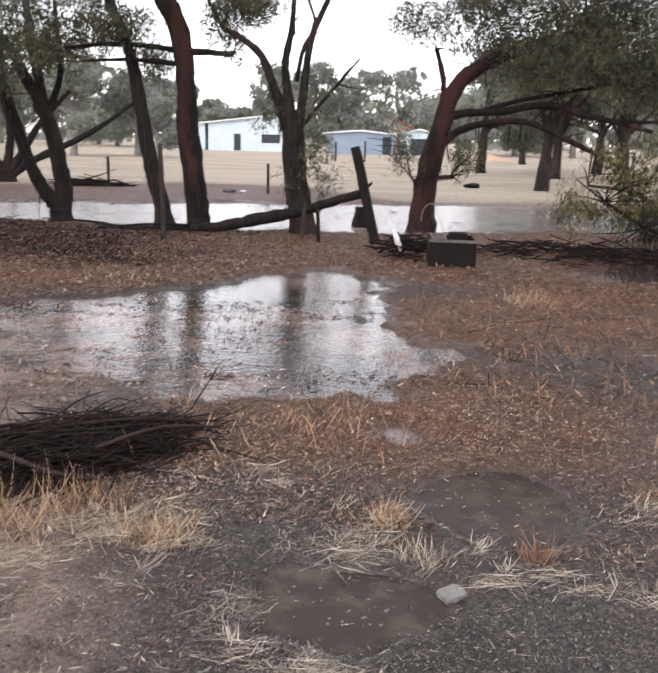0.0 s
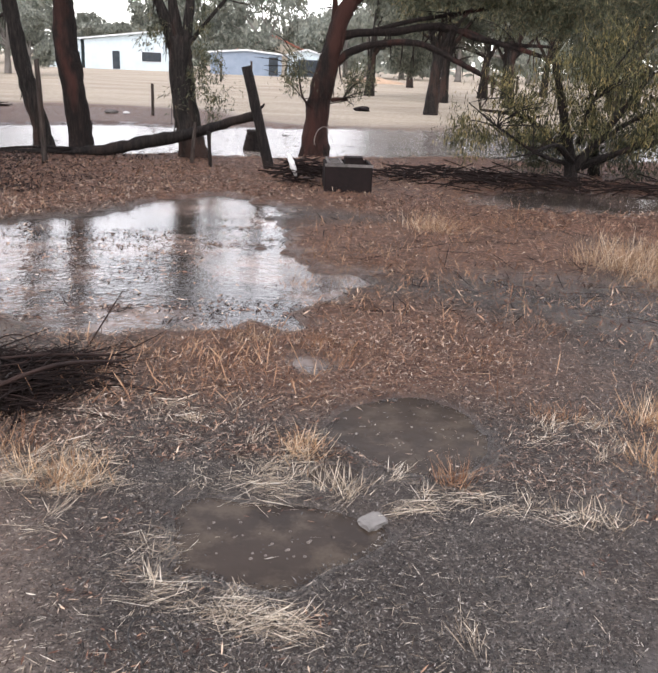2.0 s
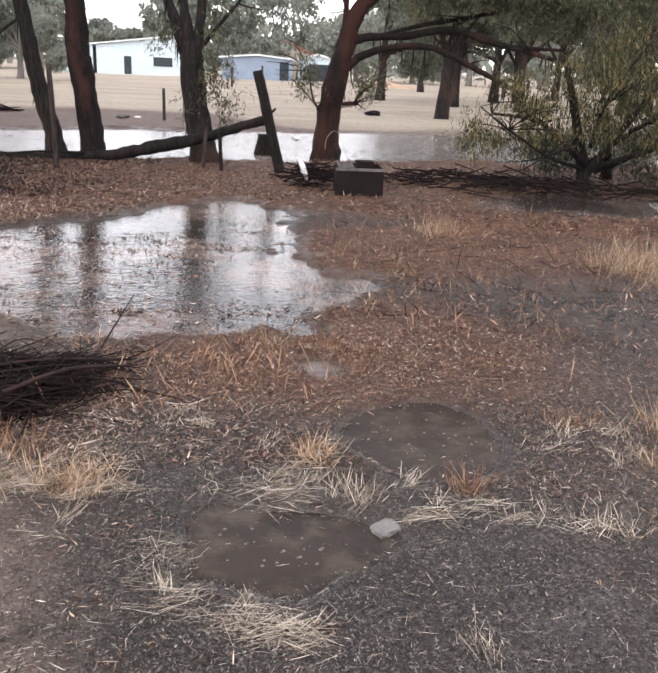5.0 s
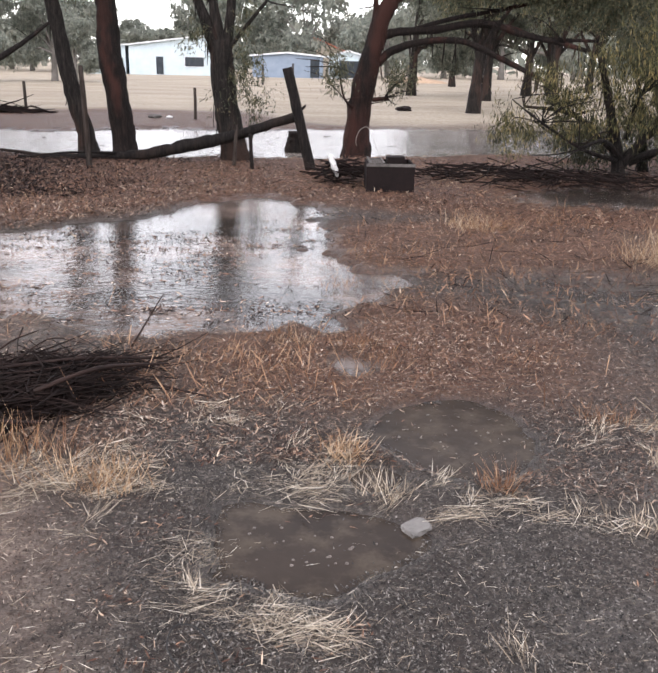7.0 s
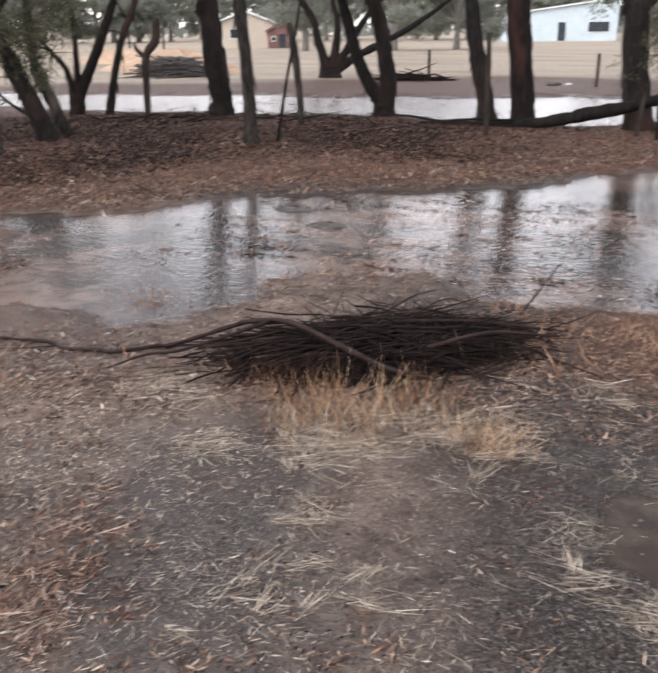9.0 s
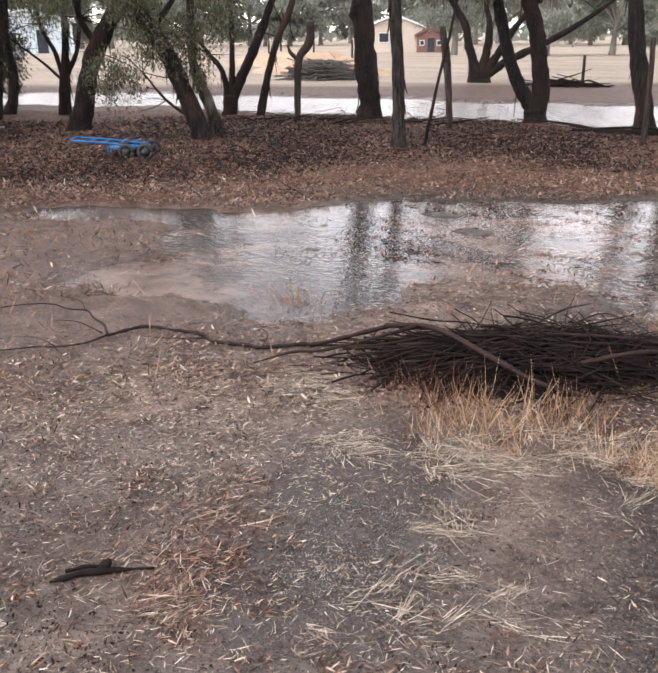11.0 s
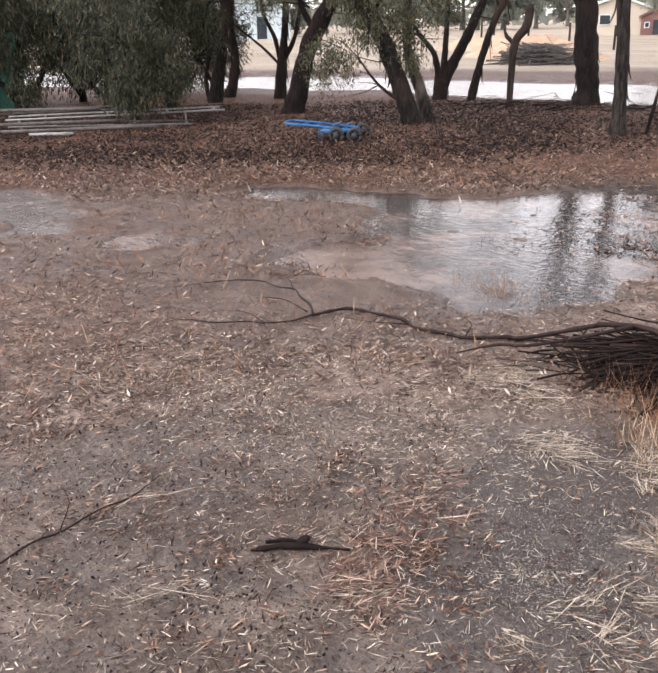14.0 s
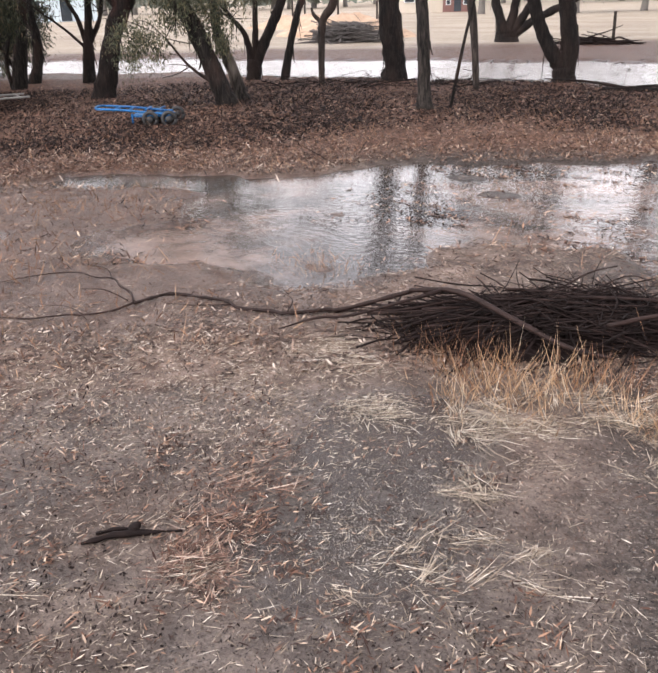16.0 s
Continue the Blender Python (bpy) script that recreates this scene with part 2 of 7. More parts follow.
M_LITTER = island_mat("fallen_leaves", [(0.0, (0.008, 0.0045, 0.004)), (0.36, (0.038, 0.018, 0.0125)), (0.66, (0.135, 0.067, 0.043)), (0.9, (0.29, 0.175, 0.114)), (1.0, (0.5, 0.4, 0.3))], 0.6, 30)
M_FLECK = island_mat("leaf_fragments", [(0.0, (0.018, 0.011, 0.009)), (0.35, (0.075, 0.045, 0.033)), (0.68, (0.165, 0.108, 0.08)), (0.92, (0.29, 0.215, 0.165)), (1.0, (0.48, 0.41, 0.34))], 0.55, 40)
M_GRAVEL = island_mat("wet_gravel", [(0.0, (0.005, 0.0045, 0.0042)), (0.45, (0.026, 0.023, 0.021)), (0.72, (0.08, 0.072, 0.065)), (0.93, (0.17, 0.154, 0.14)), (1.0, (0.32, 0.295, 0.265))], 0.4, 40)
M_BITS = island_mat("chaff", [(0.0, (0.009, 0.007, 0.006)), (0.5, (0.04, 0.03, 0.025)), (0.85, (0.085, 0.066, 0.056)), (1.0, (0.2, 0.165, 0.135))], 0.55, 40)
M_GRIT = island_mat("pale_grit", [(0.0, (0.05, 0.043, 0.038)), (0.5, (0.125, 0.11, 0.097)), (1.0, (0.26, 0.235, 0.21))], 0.6, 40)
M_SCRUB = island_mat("grey_green_shrub_leaves", [(0.0, (0.02, 0.025, 0.017)), (0.5, (0.06, 0.068, 0.046)), (0.85, (0.12, 0.118, 0.08)), (1.0, (0.2, 0.15, 0.1))], 0.6, 12, 0.25)
M_STRAW = island_mat("dry_straw", [(0.0, (0.14, 0.102, 0.07)), (0.4, (0.32, 0.26, 0.195)), (0.8, (0.52, 0.445, 0.35)), (1.0, (0.7, 0.63, 0.52))], 0.5, 30, 0.1)
M_GOLD = island_mat("dry_grass", [(0.0, (0.14, 0.07, 0.038)), (0.4, (0.27, 0.165, 0.095)), (0.75, (0.42, 0.3, 0.2)), (1.0, (0.56, 0.47, 0.36))], 0.6, 30, 0.2)
M_RUSTGRASS = island_mat("rusty_grass", [(0.0, (0.085, 0.038, 0.021)), (0.5, (0.21, 0.108, 0.06)), (1.0, (0.38, 0.25, 0.155))], 0.55, 30, 0.15)
M_SHRED = island_mat("reddish_bark_shreds", [(0.0, (0.035, 0.018, 0.013)), (0.45, (0.125, 0.067, 0.048)), (0.8, (0.29, 0.19, 0.14)), (1.0, (0.52, 0.43, 0.35))], 0.6, 30)
M_RUST = plain("rusty_dark_iron", (0.004, 0.0025, 0.0025), (0.012, 0.0065, 0.006), 18, 0.75, 0.3, 0.004, spec=0.15)
M_STEEL = plain("pale_galvanised_tube", (0.16, 0.15, 0.138), (0.34, 0.33, 0.31), 14, 0.5, 0.15, 0.002, metal=0.2)
M_GREYRAIL = plain("weathered_grey_timber", (0.04, 0.035, 0.032), (0.15, 0.135, 0.125), 16, 0.8, 0.5, 0.004)
M_BLUE = plain("blue_painted_steel", (0.0, 0.05, 0.15), (0.004, 0.13, 0.33), 10, 0.4, 0.1, 0.002)
M_RUBBER = plain("black_rubber", (0.012, 0.012, 0.012), (0.035, 0.033, 0.032), 30, 0.6, 0.2, 0.002)
M_STONE = plain("pale_stone", (0.1, 0.092, 0.086), (0.22, 0.205, 0.19), 30, 0.5, 0.5, 0.006)
M_WHITE = plain("white_plastic_sheet", (0.4, 0.39, 0.38), (0.72, 0.71, 0.7), 20, 0.5, 0.4, 0.01)
M_WALL_WHITE = plain("white_wall_sheeting", (0.42, 0.5, 0.53), (0.54, 0.62, 0.65), 2, 0.6, 0.1, 0.01)
M_WALL_BLUE = plain("blue_grey_sheeting", (0.17, 0.22, 0.28), (0.25, 0.3, 0.37), 2, 0.55, 0.1, 0.01)
M_WALL_CREAM = plain("cream_wall", (0.42, 0.37, 0.3), (0.52, 0.46, 0.38), 2, 0.7, 0.1, 0.01)
M_WALL_RED = plain("red_brown_boards", (0.13, 0.065, 0.055), (0.22, 0.12, 0.105), 3, 0.7, 0.2, 0.01)
M_ROOF = plain("pale_metal_roof", (0.55, 0.58, 0.6), (0.75, 0.77, 0.78), 3, 0.4, 0.1, 0.01)
M_ROOF_RED = plain("red_tile_roof", (0.42, 0.14, 0.1), (0.6, 0.25, 0.18), 4, 0.7, 0.3, 0.02)
M_GLASS = plain("dark_window_glass", (0.02, 0.025, 0.03), (0.05, 0.06, 0.07), 2, 0.08, 0.0, 0.001)
M_TEAL = plain("green_painted_sheeting", (0.012, 0.075, 0.06), (0.02, 0.11, 0.088), 3, 0.5, 0.1, 0.005)
M_EARTH = plain("pale_heaped_earth", (0.3, 0.2, 0.13), (0.52, 0.38, 0.27), 5, 0.9, 0.6, 0.05)
M_HOSE = plain("pale_hose", (0.2, 0.18, 0.16), (0.34, 0.31, 0.28), 20, 0.5, 0.1, 0.002)

# ---- mesh helpers ----


def mesh_of(name, verts, faces, material, smooth=True):
    me = bpy.data.meshes.new(name)
    me.from_pydata([tuple(v) for v in verts], [], faces)
    me.materials.append(material)
    if smooth:
        me.polygons.foreach_set("use_smooth", [True] * len(me.polygons))
    me.update()
    return me


def mesh_np(name, verts, quads, material, smooth=False):
    """A mesh from arrays: verts n x 3, quads m x 4."""
    me = bpy.data.meshes.new(name)
    me.vertices.add(len(verts))
    me.vertices.foreach_set("co", np.asarray(verts, np.float32).ravel())
    me.loops.add(quads.size)
    me.loops.foreach_set("vertex_index", quads.astype(np.int32).ravel())
    me.polygons.add(len(quads))
    me.polygons.foreach_set("loop_start", np.arange(0, quads.size, 4, dtype=np.int32))
    if smooth:
        me.polygons.foreach_set("use_smooth", np.ones(len(quads), bool))
    me.materials.append(material)
    me.update(calc_edges=True)
    return me


def thing(name, at, label, category, group="", kind=""):
    ob = new(name)
    ob.empty_display_size = 0.2
    ob.location = at
    return tagged(ob, label, category, group, kind)


def part(name, me, parent, label=""):
    """Links a mesh, given in world places, as one part under a thing or a part."""
    ob = new(name, me)
    ob.parent = parent
    root = parent
    off = Vector(parent.location)
    while root.parent:
        root = root.parent
        off += Vector(root.location)
    ob.matrix_parent_inverse = Matrix.Translation(-off) if parent.type == "EMPTY" else Matrix.Identity(4)
    if label:
        ob["label"] = label
    return ob


def spline(points, per):
    """Catmull-Rom through control points (x, y, z, radius)."""
    p = [np.array(q, float) for q in points]
    p = [2 * p[0] - p[1], *p, 2 * p[-1] - p[-2]]
    out = []
    for i in range(1, len(p) - 2):
        a, b, c, d = p[i - 1 : i + 3]
        for k in range(per):
            t = k / per
            out.append(0.5 * (2 * b + (c - a) * t + (2 * a - 5 * b + 4 * c - d) * t * t + (3 * b - a - 3 * c + d) * t**3))
    out.append(p[-2])
    return np.array(out)


def tube(points, sides=8, per=4, rough=0.0, seed=0.0, cap=True, flare=0.0):
    """Verts and faces of a tapered limb through control points."""
    s = spline(points, per) if per > 0 else np.array(points, float)
    verts, faces = [], []
    n = len(s)
    for i in range(n):
        ahead = Vector(s[min(i + 1, n - 1)][:3] - s[max(i - 1, 0)][:3])
        ahead = ahead.normalized() if ahead.length > 1e-6 else Vector((0, 0, 1))
        side = ahead.cross(Vector((0.31, 0.95, 0.05))).normalized()
        up = side.cross(ahead)
        r0 = max(s[i][3], 0.0012)
        if flare and i < per:
            r0 *= 1 + flare * (1 - i / per) ** 2
        for k in range(sides):
            a = 2 * math.pi * k / sides
            d = side * math.cos(a) + up * math.sin(a)
            c = Vector(s[i][:3])
            r = r0
            if rough:
                q = (c + d * r0) * (0.9 / max(r0, 0.03))
                r *= 1 + rough * noise.noise(Vector((q.x, q.y, q.z * 0.35 + seed)))
            verts.append(c + d * r)
    for i in range(n - 1):
        for k in range(sides):
            a, b = i * sides + k, i * sides + (k + 1) % sides
            faces.append((a, b, b + sides, a + sides))
    if cap:
        faces.append(tuple(range((n - 1) * sides, n * sides)))
        faces.append(tuple(reversed(range(sides))))
    return verts, faces


def joined(pieces):
    verts, faces = [], []
    for v, f in pieces:
        o = len(verts)
        verts += list(v)
        faces += [tuple(i + o for i in q) for q in f]
    return verts, faces


def box(x0, y0, z0, x1, y1, z1):
    v = [(x, y, z) for z in (z0, z1) for y in (y0, y1) for x in (x0, x1)]
    f = [(0, 2, 3, 1), (4, 5, 7, 6), (0, 1, 5, 4), (1, 3, 7, 5), (3, 2, 6, 7), (2, 0, 4, 6)]
    return v, f


def turned(vf, at, deg, tilt=0.0):
    m = Matrix.Translation(at) @ Matrix.Rotation(radians(deg), 4, "Z") @ Matrix.Rotation(radians(tilt), 4, "X")
    return [m @ Vector(v) for v in vf[0]], vf[1]


def blades(name, base, along, across, material, curl=0.0, taper=0.15):
    """Many thin leaves or stalks as one mesh: base n x 3, along n x 3, across n x 3; each is two quads, bent in the middle."""
    n = len(base)
    mid = base + along * 0.5
    if np.ndim(curl) or curl:
        mid = mid + np.cross(along, across) / (np.linalg.norm(across, axis=1)[:, None] + 1e-9) * np.reshape(curl, (-1, 1))
    v = np.stack([base - across * 0.5, base + across * 0.5, mid - across, mid + across, base + along - across * taper, base + along + across * taper], 1).reshape(-1, 3)
    o = np.arange(n)[:, None] * 6
    q = np.concatenate([o + [0, 1, 3, 2], o + [2, 3, 5, 4]], 0)
    return mesh_np(name, v, q, material)


def diamonds(name, base, along, across, material):
    """Leaves as single bent quads."""
    n = len(base)
    v = np.stack([base, base + along * 0.45 + across, base + along, base + along * 0.45 - across], 1).reshape(-1, 3)
    q = np.arange(n * 4).reshape(-1, 4)
    return mesh_np(name, v, q, material)


def unit(v):
    return v / (np.linalg.norm(v, axis=-1, keepdims=True) + 1e-9)


def foliage(name, blobs, material, leaf=0.085, width=0.0075, per=44, droop=0.75, seed=1, clump=0.2):
    """Hanging leaves in many small sprays inside loose ellipsoids (x, y, z, rx, ry, rz, sprays)."""
    rng = np.random.default_rng(seed)
    bases, longs, wides = [], [], []
    for x, y, z, rx, ry, rz, count in blobs:
        c = unit(rng.normal(size=(count, 3))) * (rng.random((count, 1)) ** 0.45)
        c = c * (rx, ry, rz) + (x, y, z)
        size = clump * rng.uniform(0.5, 1.4, (count, 1, 1))
        drift = unit(rng.normal(size=(count, 1, 3)) + (0, 0, -0.6))
        k = rng.random((count, per, 1))
        p = c[:, None] + drift * size * (k * 2 - 1) + rng.normal(size=(count, per, 3)) * size * 0.34
        d = unit(rng.normal(size=(count, per, 3)) * (1 - droop * 0.6) + drift * 0.35 + np.array((0, 0, -droop)))
        ln = leaf * rng.uniform(0.55, 1.25, (count, per, 1))
        w = unit(np.cross(d, rng.normal(size=(count, per, 3)))) * width * rng.uniform(0.6, 1.3, (count, per, 1))
        bases.append(p.reshape(-1, 3)), longs.append((d * ln).reshape(-1, 3)), wides.append(w.reshape(-1, 3))
    return diamonds(name, np.concatenate(bases), np.concatenate(longs), np.concatenate(wides), material)


def tree(name, limbs, bark, label, category="tree", group="", crown=(), leaves=None, sides=16, rough=0.24, twigs=0, seed=1, **leafy):
    """A tree from its limbs, the first of which is the trunk; thin twigs and a crown of hanging leaves."""
    x, y, z, r = limbs[0][0]
    root = thing(name, (x, y, 0), label, category, group)
    for i, l in enumerate(limbs):
        l = [tuple(q) for q in l]
        if i == 0:
            l[0] = (l[0][0], l[0][1], -0.12, l[0][3])
        v, f = tube(l, sides if i == 0 or l[0][3] > 0.08 else 8, 6 if l[0][3] > 0.05 else 4, rough if l[0][3] > 0.05 else rough * 0.6, seed + i * 3.1, True, 0.35 if i == 0 else 0.0)
        part("trunk" if i == 0 else "limb", mesh_of("trunk" if i == 0 else "limb", v, f, bark), root)
    rng = random.Random(seed)
    bits = []
    for _ in range(twigs):
        l = rng.choice(limbs[1:] or limbs)
        k = rng.randrange(max(1, len(l) // 2), len(l))
        px, py, pz, pr = l[k]
        dx, dy, dz = rng.uniform(-1, 1), rng.uniform(-1, 1), rng.uniform(-0.3, 0.9)
        s = rng.uniform(0.35, 1.0)
        bits.append(tube([(px, py, pz, min(0.014, pr * 0.5)), (px + dx * s * 0.5, py + dy * s * 0.5, pz + dz * s * 0.6, 0.008), (px + dx * s, py + dy * s, pz + dz * s * 0.8, 0.003)], 4, 3))
    strips = []
    for l in limbs[:3]:
        if l[0][3] < 0.07:
            continue
        s = spline(l, 6)
        for _ in range(int(26 * min(1.0, l[0][3] / 0.15))):
            q = s[rng.randrange(2, len(s))]
            if not 0.25 < q[2] < 3.4:
                continue
            a, ln, rr = rng.uniform(0, 6.28), rng.uniform(0.12, 0.45), q[3] * 0.98
            ca, sa = math.cos(a), math.sin(a)
            w, out = rng.uniform(0.006, 0.016), rng.uniform(0.0, 0.05)
            strips.append(tube([(q[0] + ca * rr, q[1] + sa * rr, q[2], w), (q[0] + ca * (rr + 0.012), q[1] + sa * (rr + 0.012), q[2] - ln * 0.5, w), (q[0] + ca * (rr + 0.015 + out), q[1] + sa * (rr + 0.015 + out), q[2] - ln, w * 0.4)], 4, 2, 0, 0, False))
    if strips:
        part("loose_bark", mesh_of("loose_bark", *joined(strips), bark), root)["kind"] = "stuff"
    if bits:
        part("twigwork", mesh_of("twigwork", *joined(bits), bark), root)["kind"] = "stuff"
    if crown:
        part("crown", foliage("crown", crown, leaves or M_LEAF, seed=seed, **leafy), root)
    return root


# ---- ground: one sheet out to the horizon, hollowed where the water lies ----
WATER_Z = -0.03
PUDDLES = {
    "main": [(-5.33, 4.17), (-5.94, 4.78), (-5.93, 5.09), (-5.64, 5.31), (-5.13, 5.45), (-5.15, 6.03), (-4.96, 6.44), (-4.67, 6.75), (-4.07, 6.93), (-3.65, 7.39), (-3.1, 7.75), (-2.74, 8.36), (-2.24, 8.5), (-2.09, 9.3), (-1.62, 9.96), (-1.16, 10.4), (-0.74, 9.86), (-0.15, 9.3), (-0.41, 8.75), (-0.3, 7.83), (-0.2, 7.07), (0.02, 6.53), (0.45, 6.6), (0.49, 5.97), (0.26, 5.58), (0.06, 5.24), (-0.01, 4.86), (-0.12, 4.6), (-0.27, 4.83), (-0.8, 4.7), (-1.04, 4.59), (-1.6, 4.45), (-2.0, 4.72), (-2.5, 4.75), (-2.85, 4.5), (-2.78, 3.81), (-2.94, 3.37), (-3.02, 3.06), (-3.38, 3.2), (-3.79, 3.3), (-4.19, 3.08), (-4.6, 2.87), (-4.96, 3.12), (-4.89, 3.64), (-4.84, 3.93)],
    "oval": [(0.22, 3.67), (0.48, 3.84), (0.72, 3.79), (0.87, 3.6), (0.93, 3.35), (0.93, 3.15), (0.8, 2.97), (0.63, 2.88), (0.44, 2.96), (0.33, 3.1), (0.15, 3.26), (0.16, 3.54)],
    "notch": [(0.04, 2.96), (0.19, 3.07), (0.32, 3.02), (0.33, 2.91), (0.2, 2.79), (0.08, 2.82)],
    "near": [(-0.44, 2.68), (-0.31, 2.79), (-0.13, 2.73), (0.07, 2.69), (0.25, 2.71), (0.42, 2.59), (0.44, 2.47), (0.32, 2.35), (0.23, 2.22), (0.15, 2.15), (-0.01, 2.13), (-0.23, 2.14), (-0.42, 2.12), (-0.36, 2.35)],
    "small": [(-0.16, 4.3), (0.0, 4.44), (0.17, 4.38), (0.25, 4.17), (0.1, 4.0), (-0.07, 4.06)],
    "thicket": [(1.7, 10.2), (2.1, 10.9), (3.0, 11.9), (4.5, 11.7), (5.4, 10.8), (4.6, 9.95), (3.4, 9.75), (2.4, 9.85)],
    "west": [(-9.2, 2.3), (-8.3, 2.95), (-7.4, 2.6), (-6.5, 2.35), (-6.4, 1.95), (-7.2, 1.7), (-8.4, 1.8)],
    "patch": [(-6.25, 2.55), (-5.8, 2.85), (-5.45, 2.75), (-5.6, 2.45), (-6.0, 2.3)],
    "strip": [(-7.3, 4.05), (-6.8, 4.9), (-5.7, 5.5), (-5.5, 5.0), (-6.1, 4.5), (-6.8, 3.95)],
}
CHANNEL = [(-60, -3.2), (-30, 8.0), (-16, 15.0), (-9, 16.3), (-3, 17.6), (3, 19.2), (12, 20.5), (60, 24)]
CHANNEL_HALF = [3.0, 3.0, 2.3, 2.5, 3.3, 3.3, 3.0, 3.0]


ROUNDED = {}


def rounded(poly, times=2):
    """Corners of a closed outline cut off, twice over."""
    p = np.array(poly, float)
    for _ in range(times):
        q = np.roll(p, -1, 0)
        p = np.stack([p * 0.75 + q * 0.25, p * 0.25 + q * 0.75], 1).reshape(-1, 2)
    return p


def outside(xy, poly):
    """Signed distance to a closed outline, negative inside."""
    if id(poly) not in ROUNDED:
        ROUNDED[id(poly)] = rounded(poly)
    poly = ROUNDED[id(poly)]
    lo, hi = poly.min(0) - 1.5, poly.max(0) + 1.5
    near = np.all((xy > lo) & (xy < hi), axis=1)
    if not near.all():
        out = np.full(len(xy), 1.5)
        if near.any():
            out[near] = inside_out(xy[near], poly)
        return out
    return inside_out(xy, poly)


def inside_out(xy, poly):
    d = np.full(len(xy), 1e9)
    inside = np.zeros(len(xy), bool)
    for a, b in zip(poly, np.roll(poly, -1, 0)):
        e, w = b - a, xy - a
        k = np.clip((w @ e) / (e @ e), 0, 1)
        d = np.minimum(d, np.hypot(*(w - k[:, None] * e).T))
        cross = (a[1] > xy[:, 1]) != (b[1] > xy[:, 1])
        inside ^= cross & (xy[:, 0] < (b[0] - a[0]) * (xy[:, 1] - a[1]) / (b[1] - a[1] + 1e-12) + a[0])
    return np.where(inside, -d, d)


def off_channel(xy):
    c, h = np.array(CHANNEL, float), CHANNEL_HALF
    best = np.full(len(xy), 1e9)
    for i in range(len(c) - 1):
        e, w = c[i + 1] - c[i], xy - c[i]
        k = np.clip((w @ e) / (e @ e), 0, 1)
        best = np.minimum(best, np.hypot(*(w - k[:, None] * e).T) - (h[i] + (h[i + 1] - h[i]) * k))
    return best


WAVES = np.random.default_rng(5)
WAVE_SET = [(WAVES.uniform(-1, 1, 2) * s, WAVES.uniform(0, 6.28), 1.0 / s) for s in (0.7, 0.9, 1.4, 1.9, 2.7, 3.5, 5.0, 6.5, 9.0, 12.0, 16.0, 22.0, 31.0, 40.0) for _ in range(3)]


def bumps(xy, low=0.0):
    out = np.zeros(len(xy))
    for k, ph, amp in WAVE_SET:
        if amp <= 1.0 / low if low else True:
            out += np.sin(xy @ k + ph + 1.3 * np.sin(xy[:, ::-1] @ k * 0.7)) * amp
    return out


def smooth(v, a, b):
    t = np.clip((v - a) / (b - a), 0, 1)
    return t * t * (3 - 2 * t)


def shore(xy):
    """Distance outside the nearest water's edge, roughened."""
    wide, fine = bumps(xy, 2.0), bumps(xy, 7.0)
    d = off_channel(xy) + 0.3 * wide
    for key, poly in PUDDLES.items():
        d = np.minimum(d, outside(xy, poly) + (0.1 * wide + 0.22 * fine if key in ("main", "west", "thicket", "strip", "patch") else 0.04 * wide + 0.06 * fine))
    return d


ISLES = [(-4.52, 4.54, 0.3), (-4.06, 4.72, 0.25), (-4.51, 5.44, 0.22), (-3.31, 5.97, 0.55), (-3.27, 3.61, 0.22), (-1.25, 7.48, 0.45), (-0.89, 9.36, 0.22), (-0.56, 9.57, 0.25), (-0.5, 7.17, 0.15), (-0.62, 6.85, 0.2), (-0.06, 6.03, 0.14), (-2.06, 6.62, 0.3), (-5.0, 4.9, 0.35), (-1.9, 8.4, 0.3), (-3.9, 6.4, 0.3)]


LITTER_EDGE = [(-40, 8.6), (-20, 8.8), (-3, 9.3), (7, 10.4), (14, 9.6), (22, 8.3), (33, 8.0), (45, 7.8), (60, 8.2), (75, 8.8), (100, 9.0)]


def past_edge(xy):
    """How far a place lies behind the near edge of the leaf litter under the trees."""
    a = np.degrees(np.arctan2(-xy[:, 0], xy[:, 1]))
    return np.hypot(xy[:, 0], xy[:, 1]) - np.interp(a, *np.array(LITTER_EDGE, float).T)


def relief(xy):
    d = shore(xy)
    z = 0.003 * bumps(xy) * smooth(d, -0.2, 0.4)
    z = np.where(d > 0, np.maximum(z, -0.018) + 0.012 * smooth(d, 0, 0.5), 0)
    z = z - 0.06 * smooth(-d, -0.07, 0.12) - 0.02 * smooth(-d, 0.1, 0.6)
    for x, y, r in ISLES:
        q = np.hypot((xy[:, 0] - x) / r, (xy[:, 1] - y) / (r * 0.6)) + 0.3 * bumps(xy, 2.0)
        z = z + 0.06 * smooth(-q, -1.0, 0.0) * (d < 0)
    far = np.hypot(xy[:, 0], xy[:, 1])
    return z + 0.0022 * bumps(xy * 3.1) * (far < 12) * smooth(d, 0.0, 0.3)


def gz(x, y):
    return float(relief(np.array([[x, y]], float))[0])


def laid(points):
    """Control points whose heights are counted from the ground below them."""
    return [(x, y, max(gz(x, y), WATER_Z) + z, r) for x, y, z, r in points]


